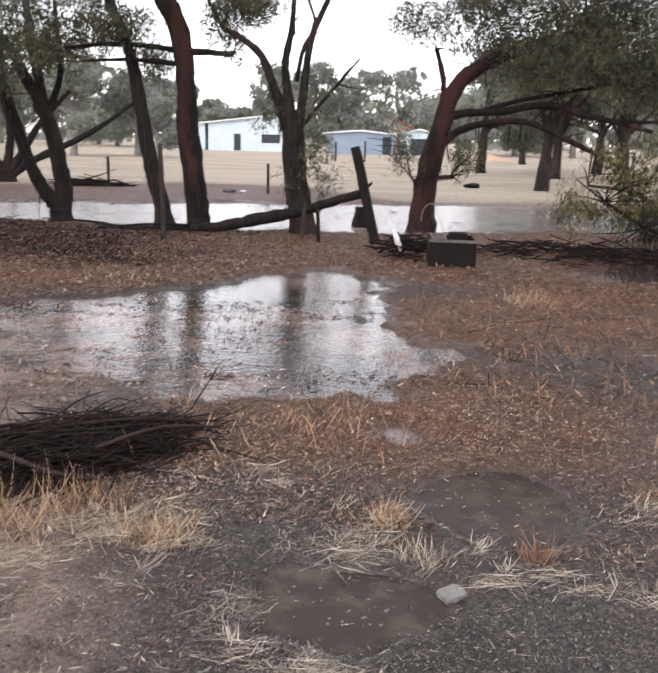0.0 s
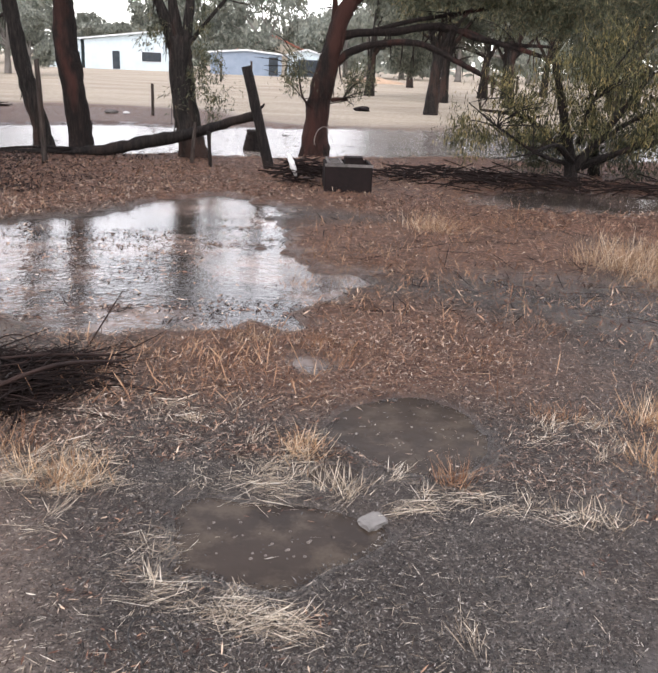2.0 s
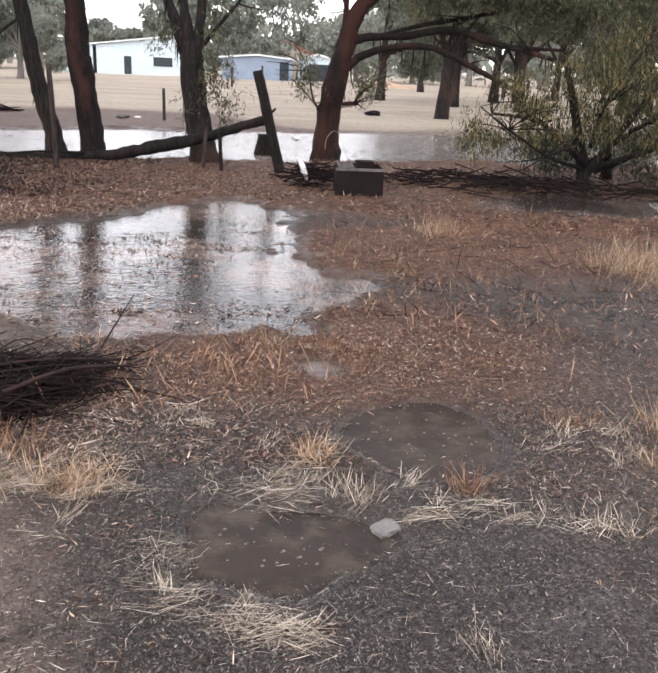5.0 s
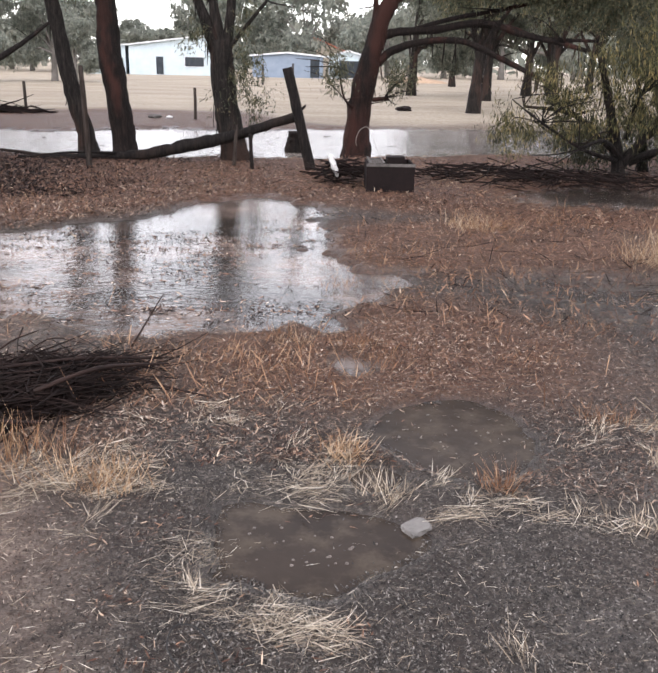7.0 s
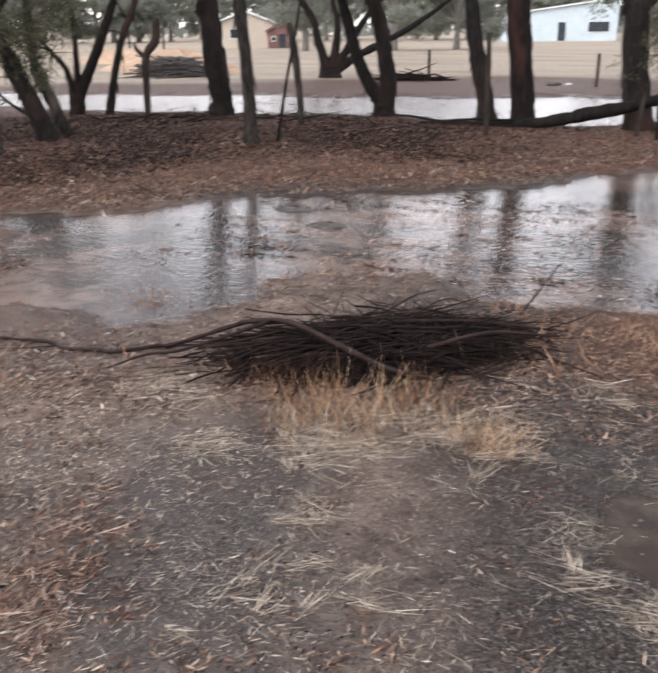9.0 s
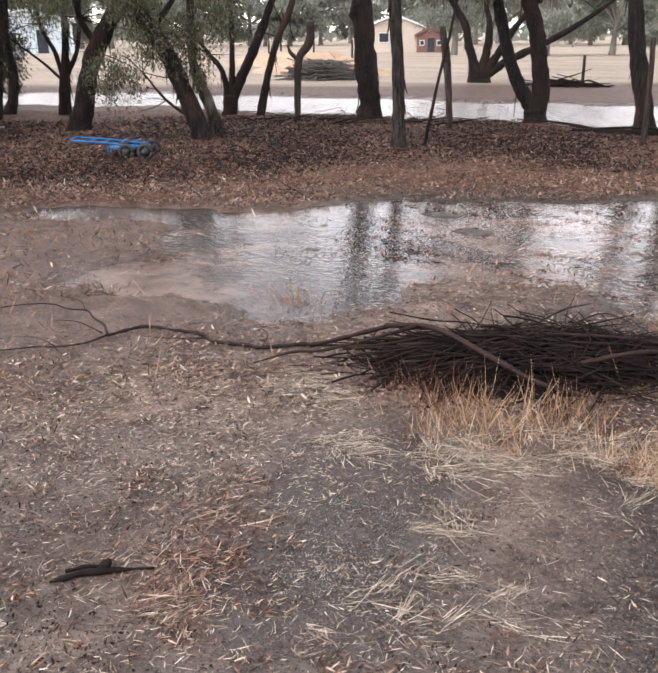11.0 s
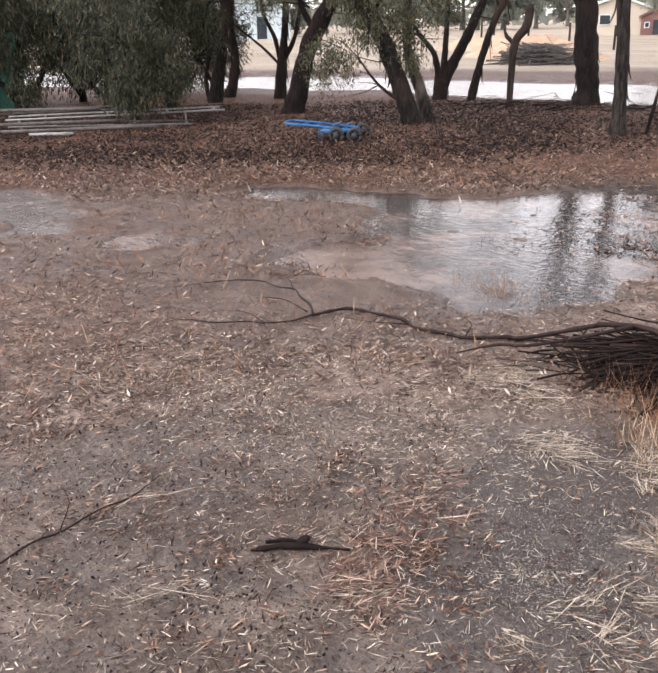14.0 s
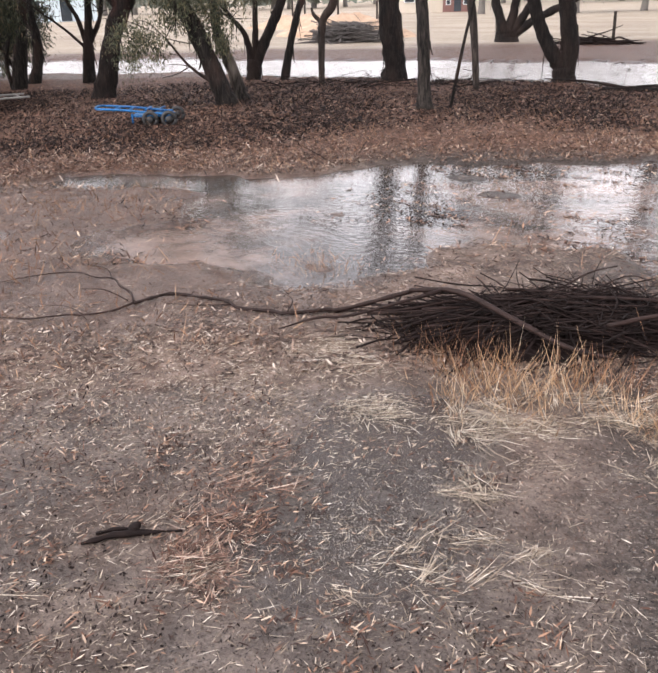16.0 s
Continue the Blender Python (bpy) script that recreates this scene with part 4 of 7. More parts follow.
tree("gum_tree", [
    [(-9.7, 13.3, 0, 0.2), (-9.73, 13.28, 0.64, 0.19), (-9.79, 13.24, 1.39, 0.205), (-9.86, 13.19, 2.12, 0.197), (-9.94, 13.13, 3.03, 0.173), (-9.82, 13.22, 4.8, 0.12)],
    [(-9.9, 13.15, 2.9, 0.07), (-9.4, 13.4, 3.6, 0.05), (-9.0, 13.5, 4.4, 0.03)],
], M_BARK_DARK, "straight dark gum trunk with rough flaking bark", group="gum trees along the flooded track", rough=0.4, twigs=10, seed=37, crown=[(-9.6, 13.3, 4.6, 1.5, 1.2, 0.8, 90)])
tree("gum_sapling", [
    [(-11.76, 12.42, 0, 0.075), (-11.61, 12.56, 0.79, 0.068), (-11.45, 12.71, 1.49, 0.066), (-11.27, 12.88, 2.02, 0.06), (-11.0, 13.1, 3.4, 0.04)],
    [(-11.4, 12.75, 1.7, 0.02), (-11.6, 12.6, 2.3, 0.012), (-11.7, 12.5, 2.8, 0.006)],
], M_BARK, "thin leaning gum sapling with bare stem", "tree", group="gum trees along the flooded track", twigs=6, seed=41, crown=[(-11.0, 13.1, 3.6, 0.8, 0.7, 0.5, 30)])
tree("gum_tree", [
    [(-12.45, 12.28, 0, 0.145), (-12.43, 12.3, 0.2, 0.14), (-12.42, 12.31, 0.38, 0.13)],
    [(-12.44, 12.29, 0.26, 0.07), (-12.52, 12.21, 0.83, 0.056), (-12.69, 12.04, 1.15, 0.043), (-12.9, 11.83, 1.55, 0.03)],
    [(-12.41, 12.32, 0.32, 0.075), (-12.38, 12.35, 0.91, 0.061), (-12.37, 12.36, 1.84, 0.048), (-12.45, 12.28, 3.2, 0.03)],
    [(-12.4, 12.33, 0.28, 0.104), (-12.27, 12.46, 0.67, 0.104), (-12.1, 12.63, 1.14, 0.095), (-11.97, 12.76, 1.56, 0.087), (-11.82, 12.91, 2.06, 0.07), (-11.5, 13.2, 3.4, 0.04)],
], M_BARK_DARK, "small dark gum tree forking near the ground", group="gum trees along the flooded track", twigs=20, seed=43, crown=[(-12.6, 12.2, 2.4, 0.8, 0.7, 0.5, 72), (-12.0, 12.8, 3.4, 1.2, 1.0, 0.6, 90), (-12.95, 11.8, 1.7, 0.25, 0.25, 0.25, 14)])
tree("gum_tree", [
    [(-9.61, 8.96, 0, 0.14), (-9.77, 8.8, 0.52, 0.131), (-9.92, 8.64, 1.07, 0.124), (-10.08, 8.47, 1.55, 0.117), (-10.27, 8.27, 1.96, 0.098), (-10.6, 7.9, 3.2, 0.06)],
    [(-9.75, 8.85, 0.3, 0.03), (-9.95, 8.5, 0.6, 0.022), (-10.2, 8.3, 1.0, 0.012)],
    [(-10.1, 8.45, 1.6, 0.05), (-9.8, 8.7, 2.1, 0.035), (-9.6, 8.9, 2.8, 0.02)],
], M_BARK, "leaning gum tree with olive hanging foliage round its trunk", group="gum trees along the flooded track", twigs=24, seed=47, leaves=M_LEAF, leaf=0.075, width=0.007, clump=0.2, crown=[(-9.75, 8.85, 1.05, 0.3, 0.3, 0.32, 40), (-10.0, 8.5, 1.45, 0.55, 0.5, 0.36, 75), (-10.6, 8.1, 0.9, 0.5, 0.45, 0.35, 60), (-9.5, 9.1, 1.75, 0.5, 0.45, 0.35, 60), (-10.6, 8.2, 4.8, 1.8, 1.6, 0.8, 150), (-10.3, 8.3, 1.95, 0.45, 0.4, 0.25, 70), (-10.25, 8.2, 2.6, 1.1, 0.9, 0.5, 150)])
tree("gum_sapling", [
    [(-9.95, 9.6, 0, 0.105), (-10.05, 9.49, 0.4, 0.093), (-10.16, 9.38, 0.85, 0.082), (-10.23, 9.32, 1.29, 0.069), (-10.2, 9.35, 3.0, 0.045)],
], M_BARK_PALE, "young gum trunk with pale peeling bark strips", "tree", group="gum trees along the flooded track", twigs=6, seed=53, crown=[(-10.2, 9.3, 2.4, 0.7, 0.6, 0.5, 30)])
tree("gum_tree", [
    [(-12.43, 8.64, 0, 0.18), (-12.33, 8.78, 0.5, 0.158), (-12.24, 8.91, 1.06, 0.15), (-12.09, 9.12, 1.57, 0.143), (-11.93, 9.35, 2.1, 0.12), (-11.7, 9.65, 3.4, 0.08)],
    [(-12.16, 9.02, 1.33, 0.06), (-12.3, 8.82, 1.78, 0.049), (-12.38, 8.72, 2.6, 0.034)],
], M_BARK_RED, "thick leaning gum tree with rusty red lower bark", group="gum trees along the flooded track", twigs=14, seed=59, crown=[(-12.2, 9.0, 5.0, 2.0, 1.7, 0.9, 170), (-12.0, 9.2, 2.6, 1.0, 0.9, 0.5, 108), (-12.6, 8.6, 2.2, 0.5, 0.5, 0.4, 43), (-11.6, 9.6, 1.9, 0.4, 0.4, 0.4, 28)])
tree("gum_tree", [
    [(-15.09, 10.26, 0, 0.115), (-15.05, 10.31, 0.68, 0.099), (-15.03, 10.35, 1.02, 0.081), (-14.98, 10.41, 1.91, 0.059), (-15.02, 10.36, 3.2, 0.036)],
    [(-15.06, 10.3, 0.62, 0.054), (-15.12, 10.21, 1.19, 0.045), (-15.25, 10.03, 1.72, 0.036), (-15.34, 9.9, 2.8, 0.02)],
    [(-15.04, 10.33, 0.7, 0.054), (-14.87, 10.58, 1.34, 0.045), (-14.79, 10.7, 2.4, 0.028)],
    [(-15.07, 10.27, 0.68, 0.032), (-15.28, 9.99, 1.03, 0.027), (-15.54, 9.61, 1.4, 0.018), (-15.8, 9.3, 1.75, 0.01)],
], M_BARK_DARK, "thin many-stemmed dark gum tree", group="gum trees along the flooded track", twigs=26, seed=61, crown=[(-15.0, 10.3, 2.9, 1.1, 0.9, 0.5, 81), (-14.2, 9.6, 1.9, 0.7, 0.7, 0.4, 60), (-15.0, 10.0, 5.0, 2.0, 1.8, 1.0, 260)])
tree("gum_tree", [
    [(-15.29, 8.8, 0, 0.13), (-15.21, 8.93, 0.74, 0.118), (-15.16, 9.03, 1.45, 0.109), (-15.12, 9.09, 2.07, 0.096), (-15.1, 9.11, 3.4, 0.06)],
    [(-15.33, 8.73, -0.04, 0.05), (-15.36, 8.68, 0.5, 0.042), (-15.29, 8.81, 1.14, 0.035), (-15.23, 8.9, 1.9, 0.026)],
], M_BARK, "upright gum trunk beside a dark shrub", group="gum trees along the flooded track", twigs=8, seed=67, crown=[(-15.2, 9.0, 3.0, 1.2, 1.0, 0.6, 108), (-15.4, 8.6, 2.0, 0.6, 0.5, 0.5, 43)])
tree("gum_tree", [
    [(-16.12, 9.61, 0, 0.11), (-16.03, 9.76, 0.42, 0.098), (-16.02, 9.78, 0.94, 0.09), (-16.04, 9.74, 1.53, 0.074), (-15.96, 9.88, 2.9, 0.05)],
], M_BARK, "slightly crooked gum trunk beside a dark shrub", group="gum trees along the flooded track", twigs=6, seed=71, crown=[(-16.0, 9.8, 2.8, 0.9, 0.8, 0.6, 40)])
for bx, by, seed, tall in ((-14.6, 7.5, 73, 1.15), (-14.4, 6.2, 75, 0.9), (-15.2, 4.9, 79, 1.05), (-15.5, 3.6, 83, 0.85)):
    k = seed % 3
    tree("shrub", [
        [(bx, by, 0, 0.09), (bx - 0.05, by, 0.5 * tall, 0.075), (bx + 0.08, by + 0.1, 1.2 * tall, 0.055), (bx, by + 0.2, 2.2 * tall, 0.03)],
        [(bx, by, 0.1, 0.05), (bx + 0.3, by + 0.4, 0.8 * tall, 0.04), (bx + 0.5, by + 0.6, 1.6 * tall, 0.022)],
        [(bx, by, 0.2, 0.05), (bx - 0.3, by - 0.4, 0.9 * tall, 0.04), (bx - 0.2, by - 0.7, 1.7 * tall, 0.022)],
    ], M_BARK_DARK, ("grey-green shrub with drooping fine foliage", "dark green shrub with hanging fine foliage", "olive shrub with thin hanging foliage")[k], "bush", group="shrubs on the western side", twigs=44, seed=seed, leaves=(M_SCRUB, M_LEAF_DARK, M_SCRUB)[k], leaf=0.1, width=0.009, per=46, droop=0.95, clump=0.2, crown=[(bx + 0.2, by, 1.7 * tall, 0.7, 0.7, 0.55, 150), (bx + 0.5, by + 0.45, 1.2 * tall, 0.35, 0.45, 0.4, 60), (bx + 0.3, by - 0.5, 2.2 * tall, 0.7, 0.7, 0.5, 90), (bx + 0.3, by - 0.4, 1.0 * tall, 0.4, 0.45, 0.35, 60), (bx + 0.7, by - 0.1, 0.55 * tall, 0.3, 0.3, 0.3, 26)])
for bx, by, seed in ((-17.6, 10.2, 91), (-17.4, 8.6, 92), (-17.6, 7.0, 93), (-17.8, 5.4, 94), (-18.0, 3.8, 95)):
    tree("shrub", [
        [(bx, by, 0, 0.07), (bx + 0.1, by, 0.6, 0.05), (bx + 0.1, by + 0.2, 1.4, 0.03)],
        [(bx, by, 0.1, 0.05), (bx + 0.3, by - 0.5, 0.7, 0.03), (bx + 0.4, by - 0.8, 1.2, 0.015)],
    ], M_BARK_DARK, "low dark scrub behind the western shrubs", "bush", group="shrubs on the western side", twigs=16, seed=seed, leaves=M_LEAF_DARK, leaf=0.11, width=0.011, per=44, droop=0.8, clump=0.25, crown=[(bx, by, 0.75, 0.6, 0.85, 0.6, 110), (bx, by + 0.2, 1.5, 0.6, 0.9, 0.6, 100), (bx, by, 2.4, 0.8, 1.0, 0.6, 80)])
tree("shrub", [
    [(-13.3, 6.15, 0, 0.05), (-13.2, 6.2, 0.5, 0.04), (-12.9, 6.25, 1.1, 0.025), (-12.6, 6.3, 1.5, 0.012)],
    [(-13.25, 6.15, 0.3, 0.03), (-13.0, 5.9, 0.9, 0.02), (-12.8, 5.7, 1.3, 0.01)],
], M_BARK_DARK, "small grey-green shrub drooping over stacked tubes", "bush", group="shrubs on the western side", twigs=20, seed=86, leaves=M_LEAF_DARK, leaf=0.09, width=0.008, per=46, droop=1.0, clump=0.17, crown=[(-12.5, 5.75, 0.55, 0.3, 0.4, 0.4, 100), (-12.7, 5.9, 0.95, 0.35, 0.4, 0.35, 90), (-12.7, 6.25, 1.2, 0.4, 0.4, 0.35, 70), (-12.4, 6.35, 0.75, 0.3, 0.3, 0.35, 60), (-12.8, 5.85, 1.4, 0.5, 0.45, 0.4, 70)])

# ---- posts, log and stump ----


def round_post(name, points, material, label, category="post", group="", sides=10, rough=0.15, seed=1):
    root = thing(name, (points[0][0], points[0][1], 0), label, category, group)
    pts = [tuple(q) for q in points]
    pts[0] = (*pts[0][:2], -0.15, pts[0][3])
    part("shaft", mesh_of("shaft", *tube(pts, sides, 5, rough, seed), material), root)
    return root


round_post("fence_post", [(-0.85, 12.67, 0, 0.08), (-1.07, 12.65, 0.79, 0.078), (-1.24, 12.64, 1.47, 0.072)], M_BARK_DARK, "leaning round old timber fence post", seed=4)
round_post("fence_post", [(-4.1, 12.18, 0, 0.04), (-4.11, 12.18, 0.72, 0.037), (-4.13, 12.17, 1.45, 0.034)], M_DEADWOOD, "thin grey weathered upright fence post", seed=5)
round_post("stake", [(-1.76, 12.62, 0, 0.028), (-1.775, 12.62, 0.25, 0.028), (-1.79, 12.62, 0.52, 0.03)], M_BARK_DARK, "short dark stake standing in leaf litter", seed=6)
round_post("stake", [(-2.12, 13.0, 0, 0.03), (-2.08, 13.0, 0.3, 0.03), (-2.05, 13.0, 0.62, 0.025)], M_DEADWOOD, "short pale stake leaning on the fallen log", seed=8)
round_post("dead_sapling", [(-7.45, 12.5, 0, 0.055), (-7.5, 12.46, 0.7, 0.058), (-7.56, 12.44, 1.2, 0.07), (-7.62, 12.4, 1.62, 0.05)], M_DEADWOOD, "broken grey dead sapling stem standing upright", "tree stem", seed=9)
round_post("leaning_pole", [(-6.6, 10.3, 0, 0.026), (-6.45, 10.4, 0.85, 0.022), (-6.32, 10.5, 1.6, 0.019), (-6.22, 10.55, 2.4, 0.016)], M_BARK, "thin bare stick leaning beside a pale trunk", "stick", seed=10)
snag = round_post("snag", [(-10.44, 12.04, 0, 0.056), (-10.43, 12.05, 0.53, 0.06), (-10.4, 12.07, 1.09, 0.071), (-10.26, 12.19, 1.37, 0.08), (-10.24, 12.21, 1.72, 0.066)], M_DEADWOOD, "crooked dead tree snag with broken top", "tree stem", seed=12)
part("stub", mesh_of("stub", *tube([(-10.4, 12.08, 1.05, 0.04), (-10.52, 11.98, 1.2, 0.035), (-10.56, 11.95, 1.32, 0.02)], 8, 4, 0.2), M_DEADWOOD), snag)
log = thing("fallen_log", (-3.4, 14.0, 0), "dark fallen trunk propped up against a leaning fence post", "log")
part("trunk", mesh_of("trunk", *tube([(-5.6, 13.2, 0.02, 0.045), (-4.64, 13.4, 0.03, 0.06), (-3.96, 13.5, 0.06, 0.075), (-3.39, 13.55, 0.14, 0.095), (-2.81, 13.5, 0.28, 0.1), (-2.2, 13.3, 0.42, 0.088), (-1.6, 13.05, 0.62, 0.075), (-1.06, 12.8, 0.79, 0.065)], 12, 6, 0.35, 2.0), M_BARK_DARK), log)
for pts in ([(-5.2, 13.3, 0.05, 0.03), (-5.9, 13.4, 0.12, 0.02), (-6.6, 13.2, 0.16, 0.01)], [(-4.0, 13.5, 0.1, 0.03), (-4.7, 13.1, 0.14, 0.02), (-5.5, 12.9, 0.06, 0.01)], [(-1.2, 12.85, 0.78, 0.03), (-1.02, 12.78, 0.9, 0.022), (-0.98, 12.76, 0.95, 0.012)]):
    part("branch_stub", mesh_of("branch_stub", *tube(pts, 6, 4, 0.2), M_BARK_DARK), log)
stump = thing("stump", (-1.45, 15.85, 0), "dark sawn tree stump at the water's edge", "stump")
part("stump_body", mesh_of("stump_body", *tube([(-1.45, 15.85, -0.1, 0.2), (-1.45, 15.85, 0.06, 0.175), (-1.44, 15.85, 0.2, 0.15), (-1.44, 15.85, 0.33, 0.145)], 14, 4, 0.3, 3.0), M_BARK_DARK), stump)

# ---- iron trough with a rack on it, and the rubbish beside it ----


def trough():
    root = thing("trough", (0.29, 10.85, 0), "dark rusty open iron box with a pale rack across it", "trough")
    a = 4.0
    at = Vector((0.29, 10.55, 0))
    w, dep, h, t = 0.6, 0.62, 0.36, 0.03
    for nm, b in (("front_panel", box(-w / 2, 0, 0, w / 2, t, h)), ("back_panel", box(-w / 2, dep - t, 0, w / 2, dep, h)), ("side_panel", box(-w / 2, t, 0, -w / 2 + t, dep - t, h - 0.005)), ("side_panel", box(w / 2 - t, t, 0, w / 2, dep - t, h - 0.005)), ("base", box(-w / 2 + t, t, 0, w / 2 - t, dep - t, 0.03))):
        me = mesh_of(nm, *turned(b, at, a), M_RUST, False)
        part(nm, me, root)
    for x in (-0.27, -0.1):
        part("rack_rail", mesh_of("rack_rail", *turned(box(x, -0.01, h, x + 0.028, dep + 0.12, h + 0.02), at, a), M_GREYRAIL, False), root, "pale grey rack rail")
    for k in range(5):
        y = 0.05 + k * 0.13
        part("rack_bar", mesh_of("rack_bar", *turned(box(-0.242, y, h + 0.002, -0.1, y + 0.016, h + 0.016), at, a), M_GREYRAIL, False), root)
    part("front_lip", mesh_of("front_lip", *turned(box(-w / 2 - 0.006, -0.008, h - 0.03, w / 2 + 0.006, -0.001, h + 0.006), at, a), M_GREYRAIL, False), root, "worn paler rim")
    part("inner_box", mesh_of("inner_box", *turned(box(-0.03, 0.3, 0.05, 0.2, 0.52, h + 0.06), at, a), M_RUST, False), root)


trough()
bag = thing("torn_bag", (-0.46, 11.2, 0), "torn white plastic bag caught on dark dead branches", "bag")
bm = bmesh.new()
bmesh.ops.create_icosphere(bm, subdivisions=3, radius=1.0)
for v in bm.verts:
    q = v.co.copy()
    k = 1 + 0.5 * noise.noise(q * 2.3) + 0.25 * noise.noise(q * 6)
    v.co = Vector((-0.46 + q.x * 0.038 * k + 0.06 * -q.z, 11.2 + q.y * 0.04 * k, 0.26 + q.z * 0.14 * k))
me = bpy.data.meshes.new("sheet")
bm.to_mesh(me), bm.free()
me.materials.append(M_WHITE)
me.polygons.foreach_set("use_smooth", [True] * len(me.polygons))
part("sheet", me, bag)


def stick_heap(name, at, size, count, material, label, seed, length=(0.3, 0.9), thick=0.008, angle=0.0, spread=0.5, category="brush heap", singles=0):
    """A heap of loose crooked sticks, lying mostly one way."""
    r = random.Random(seed)
    root = thing(name, (*at, 0), label, category)
    bits = []
    for _ in range(count):
        u = r.gauss(0, 0.42), r.gauss(0, 0.42)
        if u[0] ** 2 + u[1] ** 2 > 1:
            continue
        ca, sa = math.cos(radians(angle)), math.sin(radians(angle))
        cx, cy = at[0] + u[0] * size[0] * ca - u[1] * size[1] * sa, at[1] + u[0] * size[0] * sa + u[1] * size[1] * ca
        top = size[2] * max(0.0, 1 - (u[0] ** 2 + u[1] ** 2)) 
        z = 0.015 + top * r.random() ** 0.7
        a = radians(angle) + r.gauss(0, spread)
        ln, rad = r.uniform(*length), thick * r.uniform(0.45, 1.6)
        dz = r.gauss(0, 0.09) * ln
        dx, dy = math.cos(a) * ln / 2, math.sin(a) * ln / 2
        b = r.gauss(0, 0.17)
        z1, z2 = max(0.012, z - dz), max(0.012, z + dz)
        bits.append(tube([(cx - dx, cy - dy, z1, rad), (cx - dx * 0.35 - dy * b, cy - dy * 0.35 + dx * b, z1 * 0.65 + z2 * 0.35 + 0.02 * ln, rad * 0.9), (cx + dx * 0.35 + dy * b * r.uniform(-1, 1), cy + dy * 0.35 - dx * b, z1 * 0.35 + z2 * 0.65, rad * 0.7), (cx + dx, cy + dy, z2, rad * 0.3)], 4, 2, 0, 0, False))
    own = bits[:singles]
    for vf in own:
        part("stick", mesh_of("stick", *vf, material), root)
    if bits[singles:]:
        part("brushwood", mesh_of("brushwood", *joined(bits[singles:]), material), root)["kind"] = "stuff"
    return root


stick_heap("dead_branches", (-0.3, 11.4), (0.5, 0.45, 0.32), 110, M_TWIG, "dark tangle of dead branches beside a torn bag", 5, (0.2, 0.7), 0.009, 10, 0.9)
stick_heap("dead_branches", (1.6, 12.4), (1.7, 0.8, 0.15), 170, M_TWIG, "dark wet fallen twigs under a bush", 6, (0.2, 0.9), 0.008, 10, 1.2)
stick_heap("dead_branches", (-9.2, 12.4), (2.8, 0.8, 0.1), 60, M_TWIG, "fallen twigs scattered among trunks", 8, (0.3, 1.3), 0.007, 30, 1.0)
for at, size, count, seed in stick_heap_later:
    stick_heap("dead_branches", at, size, count, M_TWIG, "dark wet twigs tangled over shallow water under a bush", seed, (0.2, 1.0), 0.008, 10, 1.2)
hose = thing("hose", (0.05, 15.0, 0), "pale hose looped against a tree trunk", "hose")
part("coil", mesh_of("coil", *tube([(-0.1, 14.97, 0.0, 0.005), (-0.28, 14.95, 0.2, 0.005), (-0.24, 14.93, 0.42, 0.005), (-0.1, 14.95, 0.5, 0.005), (0.02, 14.95, 0.3, 0.005), (0.12, 14.7, 0.08, 0.005), (0.3, 14.3, 0.02, 0.005)], 6, 6), M_HOSE), hose)

# ---- the brush pile with its long branch ----


def mound_mesh(name, at, size, deg, material, seed=0.0):
    n, m = 12, 28
    ca, sa = math.cos(radians(deg)), math.sin(radians(deg))
    v = [(at[0], at[1], size[2])]
    for i in range(1, n + 1):
        for j in range(m):
            a, r = 2 * math.pi * j / m, i / n
            u, w = math.cos(a) * r * size[0], math.sin(a) * r * size[1]
            q = Vector((at[0] + u * ca - w * sa, at[1] + u * sa + w * ca, seed))
            z = size[2] * (1 - r * r) * (1 + 0.5 * noise.noise(q * 3)) + 0.06 * size[2] * noise.noise(q * 14) - 0.05 * (r > 0.98)
            v.append((q.x, q.y, z))
    f = [(0, 1 + j, 1 + (j + 1) % m) for j in range(m)]
    f += [(1 + i * m + j, 1 + (i + 1) * m + j, 1 + (i + 1) * m + (j + 1) % m, 1 + i * m + (j + 1) % m) for i in range(n - 1) for j in range(m)]
    return mesh_of(name, v, f, material)


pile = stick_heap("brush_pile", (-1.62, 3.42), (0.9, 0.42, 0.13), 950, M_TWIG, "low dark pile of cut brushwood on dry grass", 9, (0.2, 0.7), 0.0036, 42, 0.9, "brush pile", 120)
pile_rng = random.Random(91)
